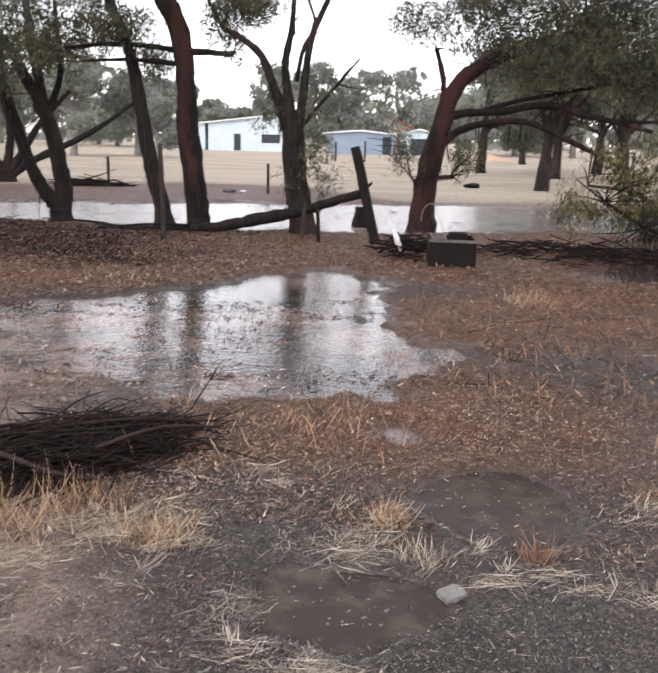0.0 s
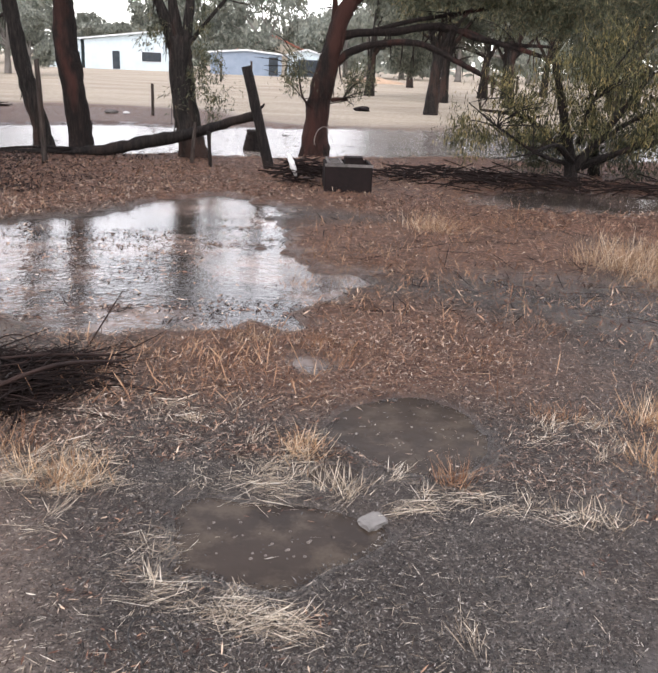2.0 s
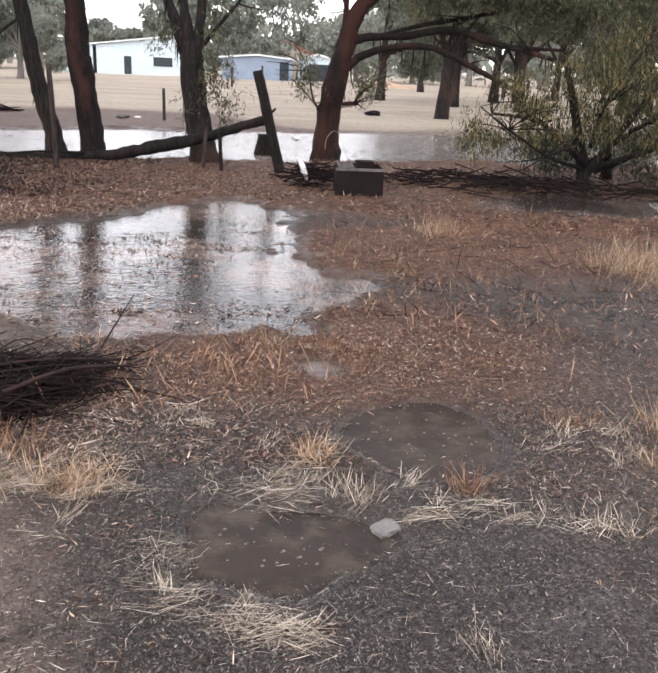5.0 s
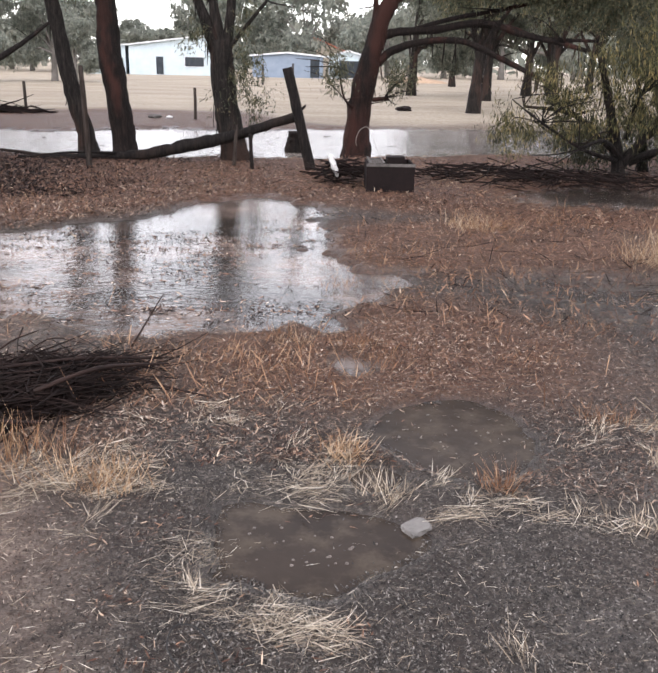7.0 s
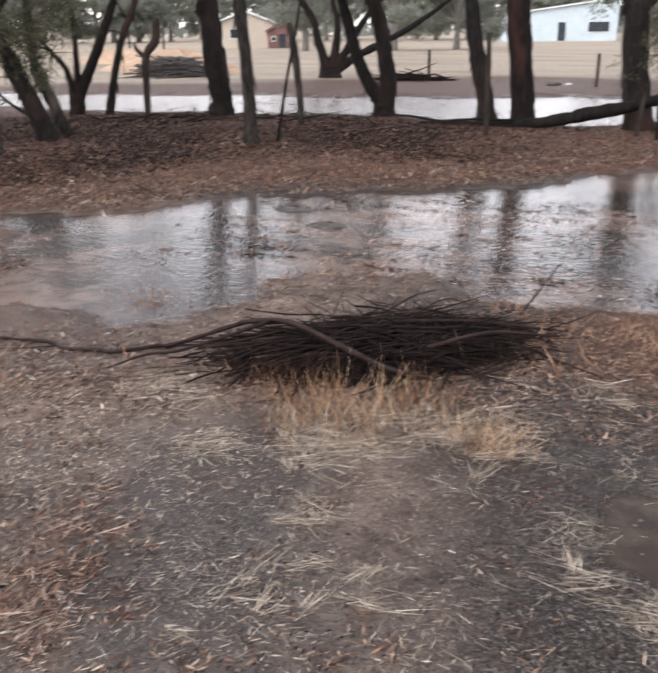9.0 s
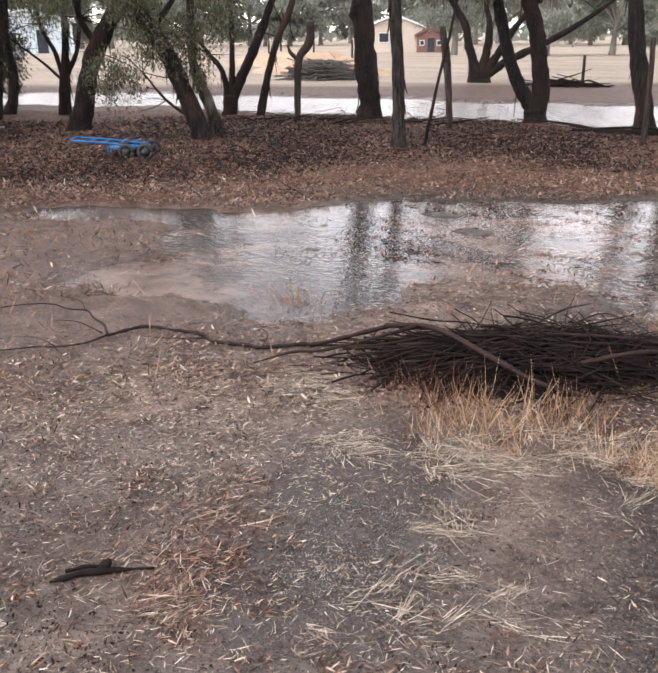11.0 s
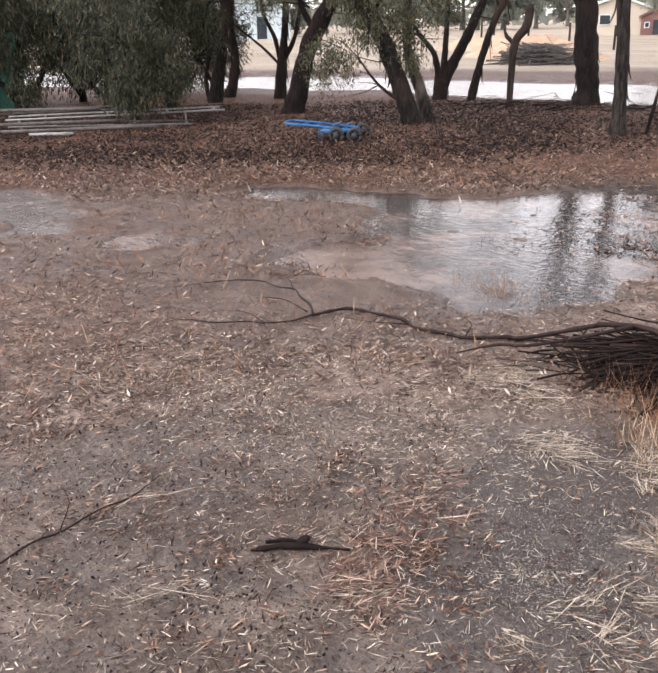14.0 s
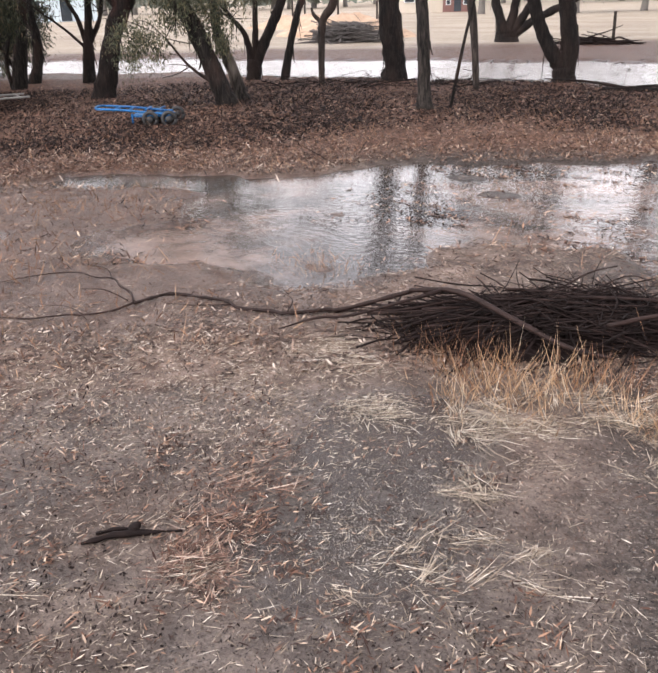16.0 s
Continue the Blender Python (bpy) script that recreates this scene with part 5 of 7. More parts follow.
for _ in range(170):
    # long stout cuttings laid along the heap
    u, w = pile_rng.gauss(0.04, 0.27), pile_rng.gauss(0.05, 0.36)
    if u * u + w * w > 0.8:
        continue
    a = radians(42) + pile_rng.gauss(0, 0.36)
    cx, cy = -1.66 + u * 0.71 - w * 0.3, 3.4 + u * 0.64 + w * 0.33
    ln, rad = pile_rng.uniform(0.4, 1.15) * 0.5, pile_rng.uniform(0.003, 0.0078)
    z = 0.03 + 0.13 * max(0.0, 1 - u * u * 1.6 - w * w) * pile_rng.random() ** 0.5
    dx, dy, dz = math.cos(a) * ln, math.sin(a) * ln, pile_rng.gauss(0, 0.035)
    pts, off = [], 0.0
    for k in range(6):
        off += pile_rng.gauss(0, 0.05)
        q = k / 2.5 - 1
        pts.append((cx + dx * q - dy * off, cy + dy * q + dx * off, max(0.01, z + dz * q - 0.03 * q * q + pile_rng.gauss(0, 0.008)), rad * (1 - 0.14 * k)))
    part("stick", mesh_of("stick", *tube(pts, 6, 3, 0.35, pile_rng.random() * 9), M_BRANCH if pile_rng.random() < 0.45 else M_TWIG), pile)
# added near-black mound; it gives the shadow in the gaps under the sticks
part("shadow_core", mound_mesh("shadow_core", (-1.62, 3.36), (0.8, 0.36, 0.07), 42, M_TWIG), pile, "added dark mound for the shadow between the sticks")
for pts in ([(-2.3, 3.2, 0.12, 0.016), (-2.03, 3.2, 0.17, 0.018), (-1.7, 3.1, 0.15, 0.018), (-1.4, 3.05, 0.1, 0.014), (-1.2, 3.1, 0.07, 0.01)], [(-2.6, 2.55, 0.03, 0.004), (-2.5, 2.72, 0.06, 0.009), (-2.38, 2.84, 0.07, 0.01), (-2.11, 3.18, 0.16, 0.014)], [(-1.7, 3.5, 0.13, 0.012), (-1.3, 3.75, 0.12, 0.012), (-0.93, 4.0, 0.06, 0.008)], [(-1.5, 3.4, 0.12, 0.012), (-1.08, 3.72, 0.05, 0.01), (-0.82, 3.66, 0.03, 0.008), (-0.6, 3.55, 0.03, 0.004)], [(-1.75, 3.6, 0.1, 0.008), (-1.62, 3.75, 0.2, 0.006), (-1.5, 3.82, 0.24, 0.003)], [(-1.6, 3.6, 0.1, 0.008), (-1.45, 3.8, 0.2, 0.005), (-1.3, 3.85, 0.17, 0.002)], [(-1.3, 3.25, 0.15, 0.015), (-1.1, 3.5, 0.17, 0.013), (-0.85, 3.8, 0.1, 0.008)]):
    part("stick", mesh_of("stick", *tube(laid([(x, y, z, r * 0.78) for x, y, z, r in pts]), 7, 5, 0.3), M_BRANCH), pile)


def lying(points):
    """A branch pressed down on the mud, its end lifted where it meets the heap."""
    return [(x, y, max(gz(x, y), WATER_Z) + (z if x > -2.5 else 0.35 * z + 0.004), r * 0.82) for x, y, z, r in points]


branch = thing("fallen_branch", (-3.2, 2.7, 0), "long crooked dead branch running into the brush pile", "branch")
part("limb", mesh_of("limb", *tube(lying([(-3.5, 2.4, 0.03, 0.009), (-3.46, 2.58, 0.05, 0.012), (-3.36, 2.64, 0.045, 0.0105), (-3.28, 2.64, 0.055, 0.0095), (-3.12, 2.7, 0.03, 0.011), (-2.99, 2.67, 0.025, 0.0105), (-2.84, 2.75, 0.015, 0.012), (-2.74, 2.76, 0.03, 0.011), (-2.62, 2.93, 0.04, 0.012), (-2.55, 2.98, 0.065, 0.0115), (-2.28, 3.22, 0.12, 0.016)]), 8, 6, 0.5), M_BRANCH), branch)
for pts in ([(-3.5, 2.4, 0.05, 0.009), (-3.62, 2.47, 0.08, 0.008), (-3.72, 2.48, 0.12, 0.008), (-3.86, 2.54, 0.12, 0.0065), (-3.96, 2.49, 0.13, 0.006), (-4.14, 2.5, 0.11, 0.0055), (-4.28, 2.4, 0.1, 0.0045), (-4.4, 2.28, 0.05, 0.0035), (-4.5, 2.1, 0.02, 0.002)], [(-3.5, 2.4, 0.04, 0.008), (-3.5, 2.26, 0.03, 0.007), (-3.57, 2.14, 0.03, 0.006), (-3.64, 2.08, 0.04, 0.0055), (-3.75, 1.94, 0.04, 0.005), (-3.88, 1.88, 0.03, 0.004), (-3.96, 1.8, 0.02, 0.002)], [(-3.05, 2.68, 0.03, 0.005), (-3.2, 2.55, 0.04, 0.003), (-3.38, 2.5, 0.02, 0.0015)], [(-3.86, 2.53, 0.12, 0.004), (-4.0, 2.6, 0.16, 0.003), (-4.2, 2.6, 0.14, 0.0015)], [(-2.75, 2.77, 0.03, 0.005), (-2.85, 2.92, 0.06, 0.003), (-3.0, 2.98, 0.05, 0.0015)], [(-3.57, 2.14, 0.03, 0.004), (-3.75, 2.15, 0.06, 0.003), (-3.9, 2.1, 0.03, 0.0015)], [(-3.55, 2.4, 0.05, 0.006), (-3.75, 2.4, 0.1, 0.004), (-3.9, 2.35, 0.08, 0.002)]):
    part("side_branch", mesh_of("side_branch", *tube(lying(pts), 6, 5, 0.15), M_BRANCH), branch)
twig = thing("twig", (-1.2, 4.35, 0), "thin upright bare twig at the puddle edge", "twig")
part("stem", mesh_of("stem", *tube([(-1.2, 4.35, 0.0, 0.006), (-1.13, 4.4, 0.12, 0.005), (-1.02, 4.42, 0.3, 0.003)], 5, 4), M_BRANCH), twig)
bark = thing("bark_piece", (-1.85, 1.15, 0), "broken dark piece of bark lying on mud", "bark")
part("slab", mesh_of("slab", *tube(laid([(-1.95, 1.0, 0.006, 0.005), (-1.9, 1.08, 0.012, 0.011), (-1.84, 1.15, 0.01, 0.009), (-1.76, 1.23, 0.006, 0.004)]), 8, 6, 0.9, 1.0), M_TWIG), bark)
part("chip", mesh_of("chip", *tube(laid([(-1.88, 1.13, 0.01, 0.012), (-1.868, 1.145, 0.026, 0.014), (-1.86, 1.15, 0.036, 0.008)]), 8, 5, 0.9, 2.0), M_TWIG), bark)
part("flake", mesh_of("flake", *tube(laid([(-1.96, 1.06, 0.006, 0.004), (-1.92, 1.11, 0.01, 0.007), (-1.88, 1.15, 0.006, 0.003)]), 7, 5, 0.9, 3.0), M_TWIG), bark)

twig = thing("fallen_twig", (-2.45, 0.65, 0), "thin dark twig lying on wet mud", "twig")
part("stem", mesh_of("stem", *tube(laid([(-2.36, 0.36, 0.006, 0.003), (-2.41, 0.5, 0.01, 0.004), (-2.42, 0.6, 0.006, 0.0035), (-2.46, 0.74, 0.008, 0.003), (-2.47, 0.86, 0.006, 0.0025), (-2.53, 1.0, 0.01, 0.0015)]), 6, 5, 0.4), M_BRANCH), twig)
part("fork", mesh_of("fork", *tube(laid([(-2.43, 0.6, 0.01, 0.0025), (-2.56, 0.68, 0.012, 0.002), (-2.66, 0.7, 0.01, 0.0015)]), 5, 4), M_BRANCH), twig)
wire = thing("wire", (-0.36, 1.8, 0), "loop of thin black wire on wet mud", "wire")
part("loop", mesh_of("loop", *tube(laid([(-0.3, 1.72, 0.01, 0.0022), (-0.36, 1.8, 0.02, 0.0022), (-0.36, 1.88, 0.03, 0.0022), (-0.31, 1.9, 0.02, 0.0022), (-0.25, 1.84, 0.01, 0.0022), (-0.2, 1.74, 0.008, 0.0022)]), 5, 6), M_RUBBER), wire)


# ---- stone, cart, pipes ----
bm = bmesh.new()
bmesh.ops.create_icosphere(bm, subdivisions=3, radius=1.0)
for v in bm.verts:
    q = v.co.copy()
    k = 1 + 0.18 * noise.noise(q * 2.0) + 0.06 * noise.noise(q * 7)
    a, b = max(-0.72, min(0.72, q.x)) * 0.07 * k, max(-0.65, min(0.72, q.y + 0.2 * q.x)) * 0.06 * k
    v.co = Vector((0.34 + a * 0.8 - b * 0.6, 2.58 + a * 0.6 + b * 0.8, -0.026 + max(-0.5, min(0.6, q.z)) * 0.028 * k))
me = bpy.data.meshes.new("stone")
bm.to_mesh(me), bm.free()
me.materials.append(M_STONE)
tagged(new("stone", me), "flat pale grey stone at a puddle's edge", "stone")


def cart():
    root = thing("hand_cart", (-9.2, 7.0, 0), "blue steel hand cart with black wheels lying on leaf litter", "cart")
    a, at = 38.0, Vector((-9.0, 7.05, 0.0))

    def bar(p, r=0.018, name="rail", mat=M_BLUE):
        v, f = tube([(q[0] * 0.7, q[1] * 0.9, q[2] * 0.8, r * 0.85) for q in p], 8, 4)
        part(name, mesh_of(name, *turned((v, f), at, a), mat), root)

    for y in (-0.2, 0.2):
        bar([(-1.05, y, 0.3), (-0.5, y, 0.27), (0.0, y, 0.22), (0.25, y, 0.2)])
    bar([(-1.05, -0.2, 0.3), (-1.1, -0.1, 0.31), (-1.1, 0.1, 0.31), (-1.05, 0.2, 0.3)], name="handle")
    for x in (-0.75, -0.45, -0.15, 0.1):
        bar([(x, -0.2, 0.27), (x, 0.0, 0.28), (x, 0.2, 0.27)], 0.014, "cross_bar")
    part("tray", mesh_of("tray", *turned(box(-0.3, -0.17, 0.13, 0.2, 0.17, 0.15), at, a), M_BLUE, False), root)
    for x in (-0.4, 0.2):
        bar([(x, -0.19, 0.05), (x, -0.2, 0.14), (x, -0.2, 0.22)], 0.014, "leg")
    bar([(-0.05, -0.26, 0.13), (-0.05, 0.0, 0.13), (-0.05, 0.26, 0.13)], 0.015, "axle", M_RUBBER)
    bar([(0.3, -0.26, 0.13), (0.3, 0.0, 0.13), (0.3, 0.26, 0.13)], 0.015, "axle", M_RUBBER)
    for x, y in ((-0.035, -0.25), (0.21, -0.25), (-0.035, 0.25), (0.21, 0.25)):
        ring = [(x + 0.085 * math.cos(k * math.pi / 8), y, 0.105 + 0.085 * math.sin(k * math.pi / 8), 0.026) for k in range(17)]
        wheel = part("tyre", mesh_of("tyre", *turned(tube(ring, 8, 0), at, a), M_RUBBER), root)
        part("hub", mesh_of("hub", *turned(tube([(x, y - 0.03, 0.105, 0.045), (x, y + 0.03, 0.105, 0.045)], 10, 0), at, a), M_RUBBER), wheel)


cart()


def pipe_gate(name, a, b, width, z, label, lift=0.0, bars=1, metal=M_STEEL):
    """A low rectangular frame of bent pale tube, lying nearly flat."""
    a, b = Vector((*a, z)), Vector((*b, z + lift))
    along = (b - a).normalized()
    side = Vector((-along.y, along.x, 0.0)) * width
    root = thing(name, (a.x, a.y, 0), label, "steel frame", "steel tube frames")
    r = 0.016
    c = along * 0.12
    pts = [a, b - c, b - c * 0.3 + side * 0.08, b + side * 0.5, b - c * 0.3 + side * 0.92, b - c + side, a + side]
    part("tube", mesh_of("tube", *tube([(*p, r) for p in pts], 8, 6), metal), root)
    for k in range(bars):
        p = a + (b - a) * ((k + 0.6) / (bars + 0.4))
        part("cross_bar", mesh_of("cross_bar", *tube([(*p, r * 0.9), (*(p + side * 0.5), r * 0.9), (*(p + side), r * 0.9)], 8, 2), metal), root)
    for p in (a + along * 0.2, b - along * 0.5):
        part("foot", mesh_of("foot", *tube([(p.x, p.y, -0.02, r), (p.x, p.y, z * 0.5, r), (p.x, p.y, max(z, 0.03), r)], 6, 2), metal), root)
    return root


pipe_gate("tube_frame", (-13.6, 4.1), (-12.35, 7.1), 0.55, 0.16, "pale bent steel tube frame lying on the ground", 0.02, 3)
pipe_gate("tube_frame", (-13.2, 4.0), (-11.9, 6.3), 0.5, 0.1, "grey bent steel tube frame on a stack", -0.04, 2, M_GREYRAIL)
pipe_gate("tube_frame", (-14.0, 3.6), (-13.0, 6.0), 0.6, 0.24, "grey steel tube frame on top of a stack", 0.0, 2, M_GREYRAIL)
for i, (p, q) in enumerate((((-13.9, 3.4, 0.1), (-12.6, 5.6, 0.12)), ((-13.4, 3.2, 0.05), (-12.0, 5.9, 0.06)), ((-14.2, 3.4, 0.3), (-13.0, 5.4, 0.28)), ((-12.6, 4.1, 0.03), (-12.2, 4.6, 0.04)))):
    rail = thing("rail", (p[0], p[1], 0), "weathered grey rail lying in a stack of frames", "rail", "loose rails")
    part("bar", mesh_of("bar", *tube([(*p, 0.028), ((p[0] + q[0]) / 2, (p[1] + q[1]) / 2, (p[2] + q[2]) / 2, 0.028), (*q, 0.028)], 6, 2, 0.1), M_GREYRAIL if i < 3 else M_STEEL), rail)

# ---- buildings beyond the pasture ----


def building(name, at, deg, w, d, h, rise, wall, roof, label, openings=(), eave=0.3, shed=False, corrugate=0):
    """A plain low building: walls, roof with thickness and eaves, doors and windows set in the front."""
    root = thing(name, (*at, 0), label, "building")
    P = Vector((*at, 0))
    part("wall", mesh_of("wall", *turned(box(-w / 2, 0, -0.2, w / 2, d, h), P, deg), wall, False), root)
    if shed:
        prof = [(-w / 2 - eave, h + 0.02), (w / 2 + eave, h + rise), (w / 2 + eave, h + rise + 0.14), (-w / 2 - eave, h + 0.16)]
        gable = [(-w / 2, h), (w / 2, h), (w / 2, h + rise - 0.02), (-w / 2, h + 0.01)]
    else:
        prof = [(-w / 2 - eave, h - 0.05), (0, h + rise), (w / 2 + eave, h - 0.05), (w / 2 + eave, h + 0.1), (0, h + rise + 0.16), (-w / 2 - eave, h + 0.1)]
        gable = [(-w / 2, h), (w / 2, h), (0, h + rise - 0.02)]
    for nm, pr, y0, y1, mt in (("roof", prof, -eave, d + eave, roof), ("gable", gable, 0.02, d - 0.02, wall)):
        n = len(pr)
        v = [(x, y0, z) for x, z in pr] + [(x, y1, z) for x, z in pr]
        if n == 6:
            f = [(i, (i + 1) % n, (i + 1) % n + n, i + n) for i in range(n)] + [(0, 5, 4, 1), (1, 4, 3, 2), (6, 7, 10, 11), (7, 8, 9, 10)]
        else:
            f = [(i, (i + 1) % n, (i + 1) % n + n, i + n) for i in range(n)] + [tuple(reversed(range(n))), tuple(range(n, 2 * n))]
        part(nm, mesh_of(nm, *turned((v, f), P, deg), mt, False), root)
    for k in range(corrugate):
        x = -w / 2 + w * (k + 0.5) / corrugate
        part("rib", mesh_of("rib", *turned(box(x - 0.04, -0.05, 0, x + 0.04, -0.002, h), P, deg), wall, False), root)
    for kind, x, z, ow, oh in openings:
        fr = part(kind, mesh_of(kind, *turned(box(x - ow / 2, -0.06, z, x + ow / 2, -0.003, z + oh), P, deg), M_ROOF if kind == "window" else wall, False), root)
        part("pane" if kind == "window" else "panel", mesh_of("pane", *turned(box(x - ow / 2 + 0.06, -0.09, z + 0.06, x + ow / 2 - 0.06, -0.062, z + oh - 0.06), P, deg), M_GLASS, False), fr)
    return root


building("white_house", (-23.5, 96.5), 12, 9.0, 8, 3.0, 1.3, M_WALL_WHITE, M_ROOF, "low white house with a sloping pale metal roof", [("window", 2.6, 0.9, 2.2, 1.1), ("door", -1.2, 0, 0.9, 2.0)], 0.4, True)
building("annex", (-30.5, 96), 12, 4.0, 5, 2.6, 0.5, M_WALL_WHITE, M_ROOF, "small pale annex beside a white house", [("window", 0.5, 1.0, 1.2, 0.9)], 0.3, True)
building("blue_shed", (-10.2, 94.2), 5, 7.6, 6, 2.2, 0.3, M_WALL_BLUE, M_ROOF, "long blue-grey metal shed with a pale roof edge", [("door", 2.9, 0, 1.1, 2.0)], 0.3, False, 16)
building("red_roofed_house", (-8.8, 112), 5, 9.0, 8, 2.6, 2.0, M_WALL_CREAM, M_ROOF_RED, "house with a red roof behind a shed", [], 0.4)
building("pale_garage", (-3.8, 96), 3, 4.2, 5, 2.2, 0.6, M_WALL_WHITE, M_ROOF, "small white garage half hidden by trees", [("door", 0.2, 0, 2.4, 1.9)], 0.3)
building("cream_house", (-42.2, 61.8), 34, 4.6, 6, 2.0, 0.9, M_WALL_CREAM, M_ROOF, "cream house with a pale hipped roof", [("window", -0.9, 0.8, 0.9, 0.8)], 0.3)
building("red_shed", (-39.6, 63.2), 33, 2.2, 2.6, 1.35, 0.55, M_WALL_RED, M_WALL_RED, "small red-brown timber garden shed", [("door", 0.1, 0, 0.7, 1.2), ("window", -0.65, 0.55, 0.4, 0.45), ("window", 0.75, 0.55, 0.4, 0.45)], 0.2)
building("grey_house", (-67.2, 43.2), 57, 7.5, 6, 2.6, 0.9, M_WALL_WHITE, M_ROOF, "pale grey house across the pasture", [("window", -1.5, 0.8, 1.4, 1.0), ("door", 1.2, 0, 1.0, 2.0)], 0.4)
building("green_shed", (-17.2, 4.1), 74, 3.0, 3, 2.3, 0.3, M_TEAL, M_TEAL, "green sheet-metal shed behind dark shrubs", [], 0.1, False, 8)

# ---- fence posts, mounds and small things in the pasture ----
for x, y, h in ((-4.98, 23.5, 0.85), (-8.45, 62, 1.4), (-6.3, 62, 1.5), (3.7, 32.1, 0.92), (10.4, 60, 1.25), (12.2, 60.5, 1.25), (-10.2, 24.6, 0.9), (-17.0, 30.0, 1.0), (-24.0, 35.0, 1.1), (-31, 41, 1.2), (-43, 47, 1.6), (-44.5, 50, 2.6), (-38, 46, 1.6)):
    r = 0.025 + 0.0009 * y
    round_post("pasture_post", [(x, y, 0, r), (x + 0.01, y, h * 0.5, r), (x + 0.005, y, h, r * 0.95)], M_DEADWOOD, "grey upright timber fence post in dry pasture", "post", "posts in the pasture", 6, 0.05, x)
rail = thing("gate_rail", (11.3, 60.2, 0), "grey horizontal rail between two pasture posts", "rail")
part("bar", mesh_of("bar", *tube([(10.4, 60, 1.15, 0.05), (11.3, 60.2, 1.16, 0.05), (12.2, 60.5, 1.15, 0.05)], 6, 2), M_DEADWOOD), rail)


def mound(name, at, size, material, label, seed, category="mound"):
    n, m = 14, 28
    v = [(at[0], at[1], size[2])]
    for i in range(1, n + 1):
        for j in range(m):
            a, r = 2 * math.pi * j / m, i / n
            q = Vector((at[0] + math.cos(a) * r * size[0], at[1] + math.sin(a) * r * size[1], seed))
            z = size[2] * (1 - r * r) ** 1.2 * (1 + 0.5 * noise.noise(q * 1.3)) + 0.1 * noise.noise(q * 4) * (1 - r) - 0.1 * (r > 0.98)
            v.append((q.x, q.y, z))
    f = [(0, 1 + j, 1 + (j + 1) % m) for j in range(m)]
    f += [(1 + i * m + j, 1 + (i + 1) * m + j, 1 + (i + 1) * m + (j + 1) % m, 1 + i * m + (j + 1) % m) for i in range(n - 1) for j in range(m)]
    return tagged(new(name, mesh_of(name, v, f, material)), label, category)


mound("earth_mound", (-22.5, 27.5), (3.6, 1.6, 0.75), M_EARTH, "low pale heap of earth in the pasture", 1.0)
mound("earth_mound", (-30.5, 34.0), (4.0, 1.6, 0.6), M_EARTH, "long low heap of earth in the pasture", 2.0)
mound("earth_mound", (3.2, 80), (3.0, 1.2, 0.45), M_EARTH, "low heap of earth under far trees", 3.0)
stick_heap("branch_heap", (-19.1, 23.8), (1.4, 0.8, 0.62), 560, M_GREYRAIL, "large heap of dead branches at the flooded track", 12, (0.6, 1.8), 0.014, 35, 0.8)
stick_heap("branch_heap", (-10.6, 24.5), (1.2, 0.5, 0.16), 90, M_TWIG, "low strip of dead branches in the pasture", 14, (0.5, 1.4), 0.016, 10, 0.4)
for x, y, s, mt, lab, cat in ((-6.2, 23.8, 0.13, M_GREYRAIL, "grey scrap of sheeting in the pasture", "sheeting"), (-5.8, 23.9, 0.08, M_WHITE, "small white scrap in the pasture", "sheeting"), (0.9, 30.5, 0.2, M_RUST, "dark lump of wood lying in dry grass", "wood")):
    bm = bmesh.new()
    bmesh.ops.create_icosphere(bm, subdivisions=2, radius=1.0)
    for v in bm.verts:
        q = v.co.copy()
        k = 1 + 0.6 * noise.noise(q * 2.3 + Vector((x, y, 0)))
        v.co = Vector((x + q.x * s * 1.3 * k, y + q.y * s * k, q.z * s * 0.5 * k + s * 0.35))
    me = bpy.data.meshes.new("scrap")
    bm.to_mesh(me), bm.free()
    me.materials.append(mt)
    tagged(new("scrap", me), lab, cat)

